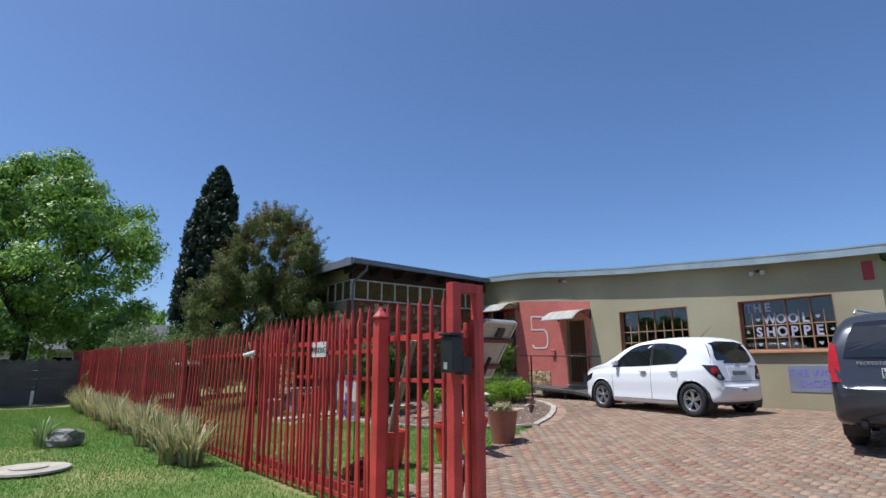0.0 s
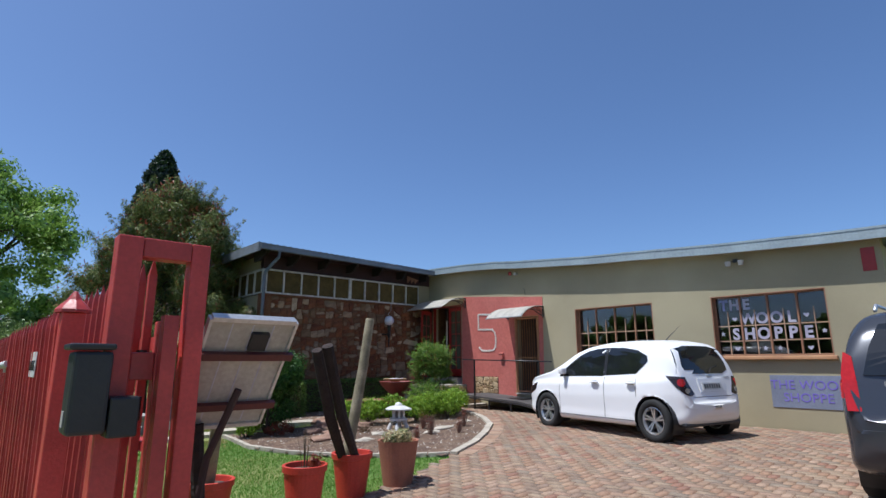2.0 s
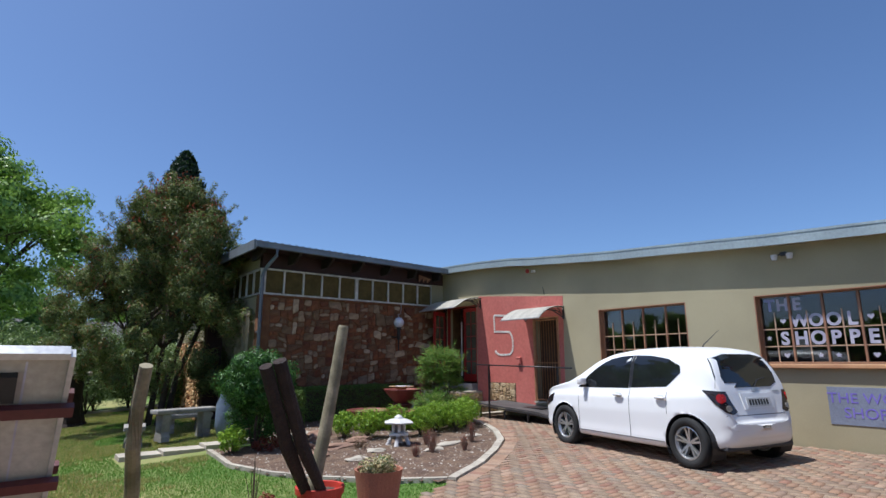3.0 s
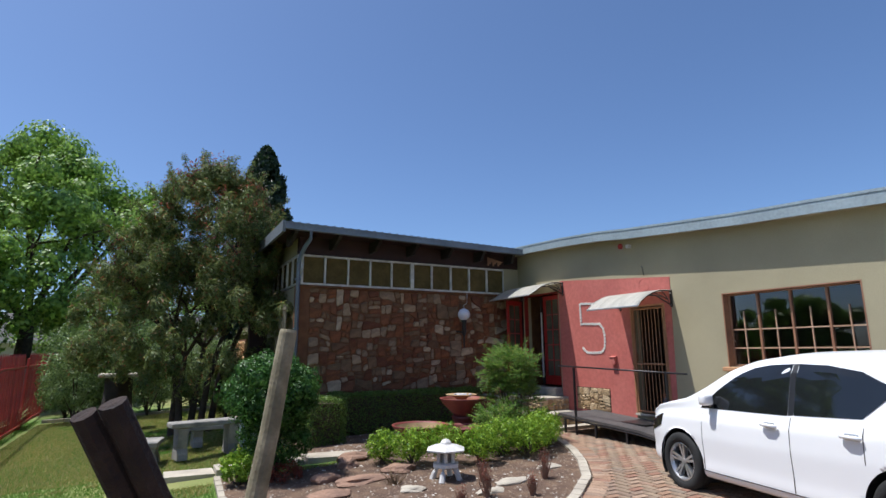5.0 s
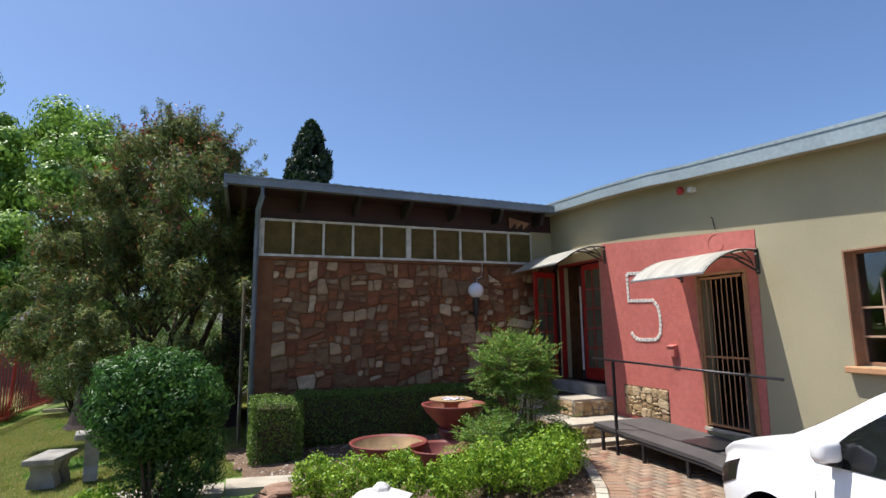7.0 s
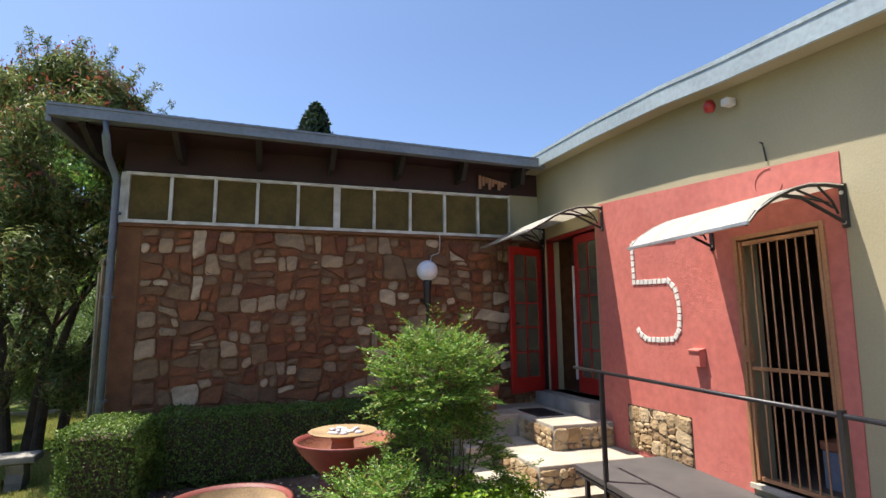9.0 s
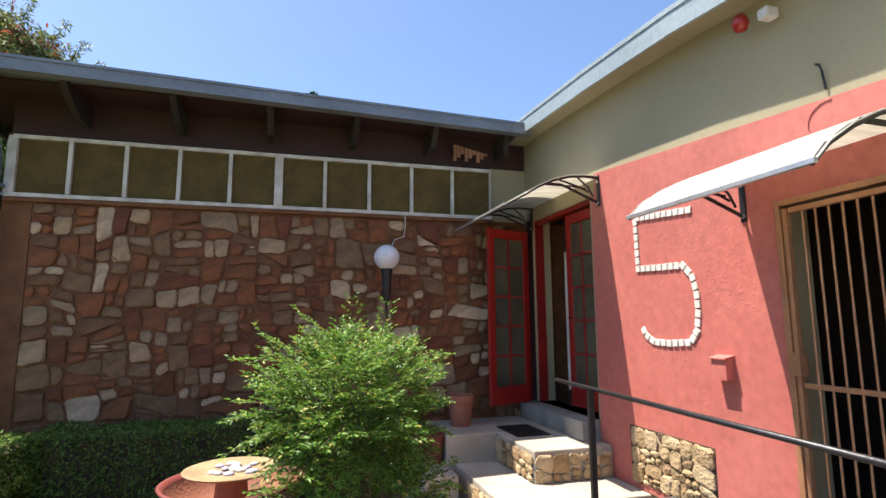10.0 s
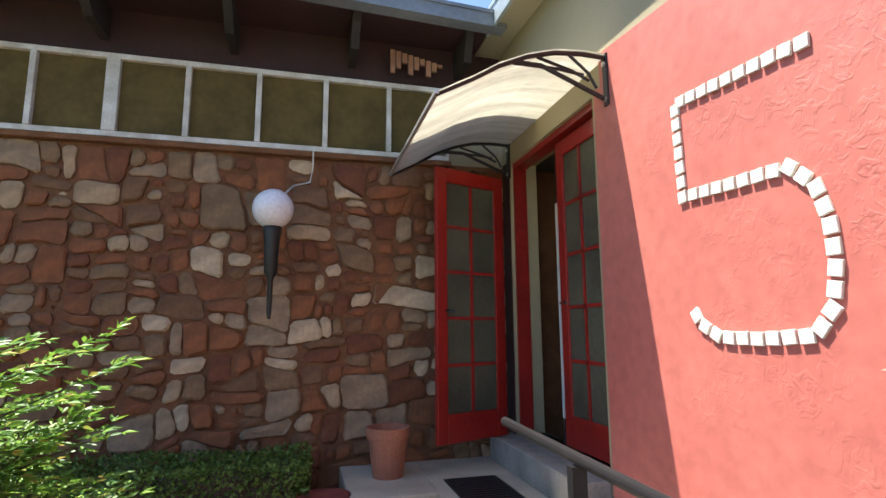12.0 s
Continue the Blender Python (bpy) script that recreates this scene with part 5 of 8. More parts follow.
for s in (-0.2, 0.2):
    part("stake", tube(bmesh.new(), [(0.012, s, 0.58), (0.012, s, -0.9)], 0.006, 5), "black_metal", bn)

# ---- cars ----
def section(x, S):
    """Half outline of the body at x, from the middle of the floor to the middle of the roof."""
    f = lambda k: float(np.interp(x, S["x"], S[k]))
    w, zb, belt, top = f("w"), f("zb"), f("belt"), f("top")
    belt = min(belt, top - 0.02)
    gh = max(top - belt, 0.02)
    lean = S["lean"]
    wt = (w - 0.05) - gh * lean
    pts = [(0, zb), (w * 0.75, zb), (w - 0.04, zb + 0.02), (w - 0.005, zb + 0.10), (w - 0.012, zb + 0.22), (w, zb + (belt - zb) * 0.62), (w - 0.012, belt - 0.08), (w - 0.05, belt), (wt + 0.10 * gh + 0.03, top - 0.30 * gh), (wt, top - 0.09 * gh - 0.01), (wt * 0.9, top - 0.02 * gh), (wt * 0.5, top + 0.012 * min(gh * 3, 1)), (0, top + 0.02 * min(gh * 3, 1))]
    return pts


SUBS = (3, 3, 4, 5, 12, 12, 4, 8, 6, 4, 5, 5)


def car_body(S, name, mat, parent):
    n = 150
    X0c, X1c = S["x"][0], S["x"][-1]
    t = np.linspace(0, 1, n)
    xs = X0c + (X1c - X0c) * (0.35 * t + 0.65 * (0.5 - 0.5 * np.cos(math.pi * t)))
    verts, rows = [], []
    for x in xs:
        p = section(x, S)
        line = []
        for (ay, az), (by, bz), sub in zip(p, p[1:], SUBS):
            for k in range(sub):
                line.append((ay + (by - ay) * k / sub, az + (bz - az) * k / sub))
        line.append(p[-1])
        ring = [(y, z) for y, z in line] + [(-y, z) for y, z in line[-2:0:-1]]
        rows.append([(x, y, z) for y, z in ring])
    a = np.array(rows)
    # soften the breaks between points of the outline
    for _ in range(5):
        s = (np.roll(a, 1, 1) + a * 2 + np.roll(a, -1, 1)) / 4
        a[:, :, 1:] = s[:, :, 1:]
        b = a.copy()
        b[1:-1, :, 1:] = (a[:-2, :, 1:] + 2 * a[1:-1, :, 1:] + a[2:, :, 1:]) / 4
        a = b
    m = a.shape[1]
    grid = a.copy()
    R = S["arch"]
    keep = []
    for cx in S["axles"]:
        dx, dz = grid[:, :, 0] - cx, grid[:, :, 2] - S["wheel_z"]
        d = np.hypot(dx, dz)
        side = np.abs(grid[:, :, 1]) > S["half"] - 0.30
        near = side & (d > R - 0.02) & (d < R + 0.02) & (grid[:, :, 2] > 0.1)
        k = np.where(near, R / np.maximum(d, 1e-6), 1)
        grid[:, :, 0] = np.where(near, cx + dx * k, grid[:, :, 0])
        grid[:, :, 2] = np.where(near, S["wheel_z"] + dz * k, grid[:, :, 2])
    faces = []
    for i in range(len(xs) - 1):
        for j in range(m):
            q = [(i, j), (i + 1, j), (i + 1, (j + 1) % m), (i, (j + 1) % m)]
            c = np.mean([grid[u] for u in q], 0)
            if any(math.hypot(c[0] - cx, c[2] - S["wheel_z"]) < R - 0.004 and abs(c[1]) > S["half"] - 0.30 for cx in S["axles"]):
                continue
            faces.append([u * m + v for u, v in q])
    flat = grid.reshape(-1, 3).tolist()
    # softly domed nose and tail
    for row, sign in ((0, -1), (len(xs) - 1, 1)):
        ring = [row * m + j for j in range(m)]
        c = grid[row].mean(0)
        for k, dx in ((0.93, 0.010), (0.75, 0.024), (0.45, 0.032), (0.15, 0.034)):
            new_ring = list(range(len(flat), len(flat) + m))
            flat += [[c[0] + sign * dx, c[1] + (q[1] - c[1]) * k, c[2] + (q[2] - c[2]) * k] for q in grid[row]]
            for j in range(m):
                f = [ring[j], new_ring[j], new_ring[(j + 1) % m], ring[(j + 1) % m]]
                faces.append(f if sign > 0 else f[::-1])
            ring = new_ring
        faces.append(ring if sign > 0 else ring[::-1])
    me = bpy.data.meshes.new(name)
    me.from_pydata(flat, [], faces)
    me.materials.append(M[mat])
    me.shade_smooth()
    ob = new(name, me)
    ob.parent = parent
    for x in S["axles"]:
        for s in (-1, 1):
            bm = bmesh.new()
            r = [[bm.verts.new((x + rr * math.cos(t), s * yy, S["wheel_z"] + rr * math.sin(t))) for t in np.linspace(-0.5, math.pi + 0.5, 20)] for rr, yy in ((R + 0.008, S["half"] - 0.025), (R + 0.008, S["half"] - 0.30), (0.03, S["half"] - 0.30))]
            for u, v in zip(r, r[1:]):
                for k in range(19):
                    bm.faces.new((u[k], u[k + 1], v[k + 1], v[k]))
            part("wheel_arch", bm, "black", parent)
    return ob


def side_y(x, z, S):
    p = section(x, S)[3:]
    zs = [q[1] for q in p]
    ys = [q[0] for q in p]
    return float(np.interp(z, zs[:7], ys[:7]))


def side_panel(name, outline, S, parent, mat, s, off=0.006, label=""):
    """A pane on the body's side from an (x, z) outline."""
    bm = bmesh.new()
    pts = []
    for (ax, az), (bx, bz) in zip(outline, outline[1:] + outline[:1]):
        for k in range(4):
            pts.append((ax + (bx - ax) * k / 4, az + (bz - az) * k / 4))
    cx, cz = sum(p[0] for p in pts) / len(pts), sum(p[1] for p in pts) / len(pts)
    rings = []
    for sc in (1.0, 0.66, 0.33):
        rings.append([bm.verts.new((cx + (x - cx) * sc, s * (side_y(cx + (x - cx) * sc, cz + (z - cz) * sc, S) + off), cz + (z - cz) * sc)) for x, z in pts])
    rings.insert(0, [bm.verts.new((v.co.x, v.co.y - s * 0.03, v.co.z)) for v in rings[0]])
    mid = bm.verts.new((cx, s * (side_y(cx, cz, S) + off), cz))
    for u, v in zip(rings, rings[1:]):
        for k in range(len(pts)):
            bm.faces.new((u[k], u[(k + 1) % len(pts)], v[(k + 1) % len(pts)], v[k]))
    for k in range(len(pts)):
        bm.faces.new((rings[-1][k], rings[-1][(k + 1) % len(pts)], mid))
    return part(name, bm, mat, parent, label, smooth=False)


def rear_panel(name, outline, xf, parent, mat, off=0.006, label="", curve=0.10):
    """A pane on the tail from a (y, z) outline; xf gives the tail's x at a height."""
    bm = bmesh.new()
    pts = []
    for (ay, az), (by, bz) in zip(outline, outline[1:] + outline[:1]):
        for k in range(4):
            pts.append((ay + (by - ay) * k / 4, az + (bz - az) * k / 4))
    cy, cz = sum(p[0] for p in pts) / len(pts), sum(p[1] for p in pts) / len(pts)
    at = lambda y, z: (xf(z) - off + curve * y * y, y, z)
    rings = [[bm.verts.new(at(cy + (y - cy) * sc, cz + (z - cz) * sc)) for y, z in pts] for sc in (1.0, 0.66, 0.33)]
    rings.insert(0, [bm.verts.new(v.co + Vector((0.05, 0, 0))) for v in rings[0]])
    mid = bm.verts.new(at(cy, cz))
    for u, v in zip(rings, rings[1:]):
        for k in range(len(pts)):
            bm.faces.new((u[k], u[(k + 1) % len(pts)], v[(k + 1) % len(pts)], v[k]))
    for k in range(len(pts)):
        bm.faces.new((rings[-1][k], rings[-1][(k + 1) % len(pts)], mid))
    return part(name, bm, mat, parent, label)


def fitted_panel(name, outline, ref, heading, tree, parent, mat, off=0.006, label=""):
    """A panel laid on the body: its (a, z) outline is cast along a heading from outside."""
    d = Vector((math.cos(math.radians(heading)), math.sin(math.radians(heading)), 0))
    u = Vector((d.y, -d.x, 0))
    pts = []
    for (ax, az), (bx, bz) in zip(outline, outline[1:] + outline[:1]):
        for k in range(4):
            pts.append((ax + (bx - ax) * k / 4, az + (bz - az) * k / 4))
    ca, cz = sum(p[0] for p in pts) / len(pts), sum(p[1] for p in pts) / len(pts)

    def at(a, z, lift):
        p = Vector((ref[0], ref[1], 0)) + u * a + Vector((0, 0, z)) - d * 2
        hit, nrm, _, _ = tree.ray_cast(p, d)
        if hit is None:
            return p + d * 2
        if nrm.dot(d) > 0:
            nrm = -nrm
        return hit + nrm * lift

    bm = bmesh.new()
    rings = [[bm.verts.new(at(ca + (a - ca) * sc, cz + (z - cz) * sc, off)) for a, z in pts] for sc in (1.0, 0.75, 0.5, 0.25)]
    rings.insert(0, [bm.verts.new(at(a, z, -0.02)) for a, z in pts])
    mid = bm.verts.new(at(ca, cz, off))
    for p, q in zip(rings, rings[1:]):
        for k in range(len(pts)):
            bm.faces.new((p[k], p[(k + 1) % len(pts)], q[(k + 1) % len(pts)], q[k]))
    for k in range(len(pts)):
        bm.faces.new((rings[-1][k], rings[-1][(k + 1) % len(pts)], mid))
    return part(name, bm, mat, parent, label)


def wheel(x, y, z, r, parent, s, spokes=5):
    t = bmesh.new()
    prof = [(r * 0.66, -0.09), (r * 0.9, -0.10), (r, -0.075), (r, 0.075), (r * 0.9, 0.10), (r * 0.66, 0.09), (r * 0.64, 0.0)]
    lathe(t, prof + [prof[0]], 36)
    for v in t.verts:
        v.co = Vector((v.co.x, v.co.z * s, v.co.y)) + Vector((x, y, z))
    w = part("wheel", t, "tyre", parent, smooth=True)
    b = bmesh.new()
    lathe(b, [(0, 0.055), (r * 0.10, 0.06), (r * 0.12, 0.045), (r * 0.12, 0.02)], 20)
    lathe(b, [(r * 0.56, 0.05), (r * 0.62, 0.088), (r * 0.665, 0.085), (r * 0.665, -0.08), (r * 0.6, -0.08), (r * 0.56, 0.05)], 36)
    for k in range(spokes):
        for d in (-0.13, 0.13):
            a = 2 * math.pi * k / spokes + 0.3
            u = Vector((math.cos(a), math.sin(a), 0))
            n2 = Vector((-u.y, u.x, 0))
            p0, p1 = u * r * 0.08 + n2 * d * 0.12 * r, u * r * 0.60 + n2 * d * r * 0.75
            hw = n2 * r * 0.042
            q = [p0 - hw, p1 - hw, p1 + hw, p0 + hw]
            lo = [b.verts.new(p + Vector((0, 0, 0.015))) for p in q]
            hi = [b.verts.new(p + Vector((0, 0, 0.055 if i in (0, 3) else 0.075))) for i, p in enumerate(q)]
            b.faces.new(hi)
            for i in range(4):
                b.faces.new((lo[i], lo[(i + 1) % 4], hi[(i + 1) % 4], hi[i]))
    for v in b.verts:
        v.co = Vector((v.co.x, v.co.z * s, v.co.y)) + Vector((x, y, z))
    part("rim", b, "rim", w)
    d = bmesh.new()
    lathe(d, [(0, -0.01), (r * 0.6, -0.01)], 28)
    for v in d.verts:
        v.co = Vector((v.co.x, v.co.z * s, v.co.y)) + Vector((x, y, z))
    part("brake_disc", d, "black_metal", w)
    return w


HATCH = {"x": [0.14, 0.152, 0.17, 0.195, 0.225, 0.265, 0.325, 0.43, 0.54, 0.8, 1.3, 1.8, 2.25, 2.55, 2.9, 3.15, 3.4, 3.63, 3.79, 3.88, 3.93],
         "w": [0.56, 0.615, 0.65, 0.68, 0.71, 0.735, 0.765, 0.805, 0.83, 0.86, 0.866, 0.866, 0.866, 0.866, 0.863, 0.858, 0.845, 0.82, 0.77, 0.69, 0.57],
         "zb": [0.38, 0.34, 0.31, 0.29, 0.27, 0.255, 0.24, 0.22, 0.21, 0.19, 0.18, 0.18, 0.18, 0.18, 0.18, 0.18, 0.19, 0.20, 0.22, 0.26, 0.32],
         "top": [0.60, 0.655, 0.70, 0.80, 0.96, 1.08, 1.25, 1.43, 1.49, 1.53, 1.545, 1.53, 1.47, 1.375, 1.165, 1.04, 0.985, 0.93, 0.85, 0.75, 0.61],
         "belt": [0.57, 0.62, 0.665, 0.75, 0.88, 0.96, 1.00, 1.00, 0.99, 0.97, 0.945, 0.925, 0.91, 0.905, 0.90, 0.895, 0.88, 0.85, 0.78, 0.70, 0.58],
         "lean": 0.33, "axles": [0.68, 3.205], "wheel_z": 0.315, "arch": 0.365, "half": 0.8675}


def white_hatch():
    car = thing("parked_car", 0, 0, 0, "white five-door hatchback car parked on the paved drive", "car")
    S = HATCH
    shell = car_body(S, "body", "car_white", car)
    tree = BVHTree.FromPolygons([v.co.copy() for v in shell.data.vertices], [tuple(p.vertices) for p in shell.data.polygons])
    for s in (-1, 1):
        # heading of the look inward at the rear corner
        hd = -42 * s
        ref = (0.22, 0.70 * s)
        fitted_panel("tail_lamp", [(-s * a, z) for a, z in [(0.20, 0.985), (-0.07, 0.97), (-0.12, 0.86), (-0.20, 0.72), (-0.14, 0.69), (-0.05, 0.715), (0.08, 0.82)]], ref, hd, tree, car, "lamp_dark", 0.008, "smoked tail lamp cluster")
        for ca, cz, rr, mt in ((0.0, 0.885, 0.06, "tail_red"), (-0.085, 0.765, 0.038, "grey_concrete")):
            fitted_panel("lamp_lens", [(-s * (ca + rr * math.cos(t)), cz + rr * math.sin(t)) for t in np.linspace(0, 5.6, 9)], ref, hd, tree, car, mt, 0.016)
        side_panel("front_side_window", [(1.72, 0.965), (2.86, 0.94), (2.62, 1.14), (2.34, 1.32), (2.18, 1.385), (1.98, 1.42), (1.72, 1.435)], S, car, "dark_glass", s)
        side_panel("rear_side_window", [(1.0, 1.01), (1.65, 0.975), (1.65, 1.437), (1.35, 1.43), (1.02, 1.385), (0.80, 1.29), (0.78, 1.20)], S, car, "dark_glass", s)
        side_panel("pillar_trim", [(1.655, 0.975), (1.715, 0.965), (1.715, 1.435), (1.655, 1.437)], S, car, "black", s, 0.004)
        for x in (1.68, 0.98, 2.82):
            zt = {1.68: 0.955, 0.98: 0.96, 2.82: 0.88}[x]
            zl = 0.30 if x > 1 else 0.66
            side_panel("door_gap", [(x, zl), (x + 0.007, zl), (x + 0.007, zt), (x, zt)], S, car, "lamp_dark", s, 0.0022)
        side_panel("sill_trim", [(1.06, 0.285), (2.84, 0.285), (2.84, 0.292), (1.06, 0.292)], S, car, "lamp_dark", s, 0.002)
        side_panel("headlamp", [(3.52, 0.82), (3.80, 0.72), (3.86, 0.60), (3.76, 0.60), (3.56, 0.68)], S, car, "lamp_dark", s, 0.006)
        mir = boxes((2.62, 2.72, s * 0.90 - 0.07, s * 0.90 + 0.07, 0.98, 1.10), bevel=0.03)
        part("door_mirror", mir, "car_white", car, smooth=True)
        part("mirror_foot", boxes((2.66, 2.74, s * 0.83 - 0.03, s * 0.83 + 0.03, 0.95, 1.0), bevel=0.01), "black", car)
        for x in (1.80, 0.98):
            part("door_handle", tube(bmesh.new(), [(x, s * 0.872, 0.86), (x + 0.05, s * 0.895, 0.865), (x + 0.13, s * 0.895, 0.865), (x + 0.18, s * 0.872, 0.86)], 0.016, 8), "car_white", car, smooth=True)
            part("handle_cup", boxes((x + 0.03, x + 0.15, s * 0.862 - 0.008, s * 0.862 + 0.008, 0.835, 0.89), bevel=0.006), "rim", car)
        for x in S["axles"]:
            wheel(x, s * 0.765, 0.315, 0.315, car, s)
    mid = (0.1, 0.0)
    fitted_panel("rear_window", [(-0.70, 1.015), (0.70, 1.015), (0.68, 1.19), (0.61, 1.38), (0.3, 1.44), (-0.3, 1.44), (-0.61, 1.38), (-0.67, 1.19)], mid, 0, tree, car, "dark_glass", 0.006)
    fitted_panel("plate_recess", [(-0.31, 0.745), (0.31, 0.745), (0.33, 0.94), (-0.33, 0.94)], mid, 0, tree, car, "car_white", 0.012)
    fitted_panel("number_plate", [(-0.25, 0.77), (0.25, 0.77), (0.25, 0.88), (-0.25, 0.88)], mid, 0, tree, car, "plate", 0.02, "white number plate")
    for i in range(7):
        y = -0.205 + i * 0.06
        fitted_panel("plate_character", [(y, 0.79), (y + 0.036, 0.79), (y + 0.036, 0.86), (y, 0.86)], mid, 0, tree, car, "black", 0.024)
    fitted_panel("badge", [(-0.06, 0.965), (0.06, 0.965), (0.06, 0.99), (-0.06, 0.99)], mid, 0, tree, car, "alu", 0.014)
    fitted_panel("bumper_seam", [(-0.66, 0.672), (0.66, 0.672), (0.66, 0.679), (-0.66, 0.679)], mid, 0, tree, car, "lamp_dark", 0.002)
    fitted_panel("model_lettering", [(0.38, 0.955), (0.52, 0.955), (0.52, 0.97), (0.38, 0.97)], mid, 0, tree, car, "alu", 0.005)
    part("rear_wiper", tube(bmesh.new(), [(0.225, 0.0, 1.02), (0.262, -0.12, 1.10), (0.27, -0.3, 1.13)], 0.008, 5), "black", car)
    part("aerial", tube(bmesh.new(), [(0.98, 0, 1.54), (0.96, 0, 1.58), (0.68, 0, 1.78)], [0.014, 0.008, 0.003], 6), "black", car)
    part("bumper_lip", boxes((0.2, 0.5, -0.70, 0.70, 0.24, 0.30), bevel=0.03), "black", car)
    fitted_panel("windscreen", [(-0.66, 1.10), (0.66, 1.10), (0.60, 1.27), (0.52, 1.41), (-0.52, 1.41), (-0.60, 1.27)], (2.5, 0.0), 180, tree, car, "dark_glass", 0.005)
    fitted_panel("wiper", [(-0.5, 1.11), (0.2, 1.12), (0.2, 1.135), (-0.5, 1.125)], (2.5, 0.0), 180, tree, car, "black", 0.02)
    return car


hatch = white_hatch()
def stand_car(car, rear, front, S, outer, z, pitch=0.0, length=1.0):
    """Puts a car so that its left wheels stand at the points rear and front."""
    h = math.atan2(front[1] - rear[1], front[0] - rear[0])
    ax = S["axles"][0] * length / K
    x = rear[0] - (ax * math.cos(h) - outer / K * math.sin(h))
    y = rear[1] - (ax * math.sin(h) + outer / K * math.cos(h))
    car.matrix_basis = pose(x, y, z, 0, pitch, math.degrees(h)) @ Matrix.Diagonal((length / K, 1 / K, 1 / K, 1))


stand_car(hatch, (11.44, 5.50), (11.93, 8.08), HATCH, 0.83, -0.045, length=0.94)

SUV = {"x": [0, 0.03, 0.06, 0.12, 0.25, 0.42, 0.6, 1.2, 2.0, 2.7, 3.1, 3.5, 3.7, 4.1, 4.4, 4.52, 4.58],
       "w": [0.78, 0.84, 0.87, 0.90, 0.925, 0.935, 0.94, 0.945, 0.945, 0.945, 0.945, 0.94, 0.935, 0.92, 0.86, 0.78, 0.66],
       "zb": [0.50, 0.42, 0.38, 0.34, 0.30, 0.28, 0.27, 0.26, 0.26, 0.26, 0.26, 0.26, 0.26, 0.28, 0.32, 0.36, 0.42],
       "top": [0.80, 0.92, 1.12, 1.30, 1.55, 1.69, 1.72, 1.76, 1.78, 1.72, 1.55, 1.28, 1.20, 1.14, 1.05, 0.95, 0.80],
       "belt": [0.78, 0.9, 1.08, 1.15, 1.17, 1.17, 1.16, 1.14, 1.12, 1.10, 1.09, 1.08, 1.07, 1.04, 0.96, 0.88, 0.78],
       "lean": 0.30, "axles": [0.95, 3.65], "wheel_z": 0.36, "arch": 0.43, "half": 0.945}


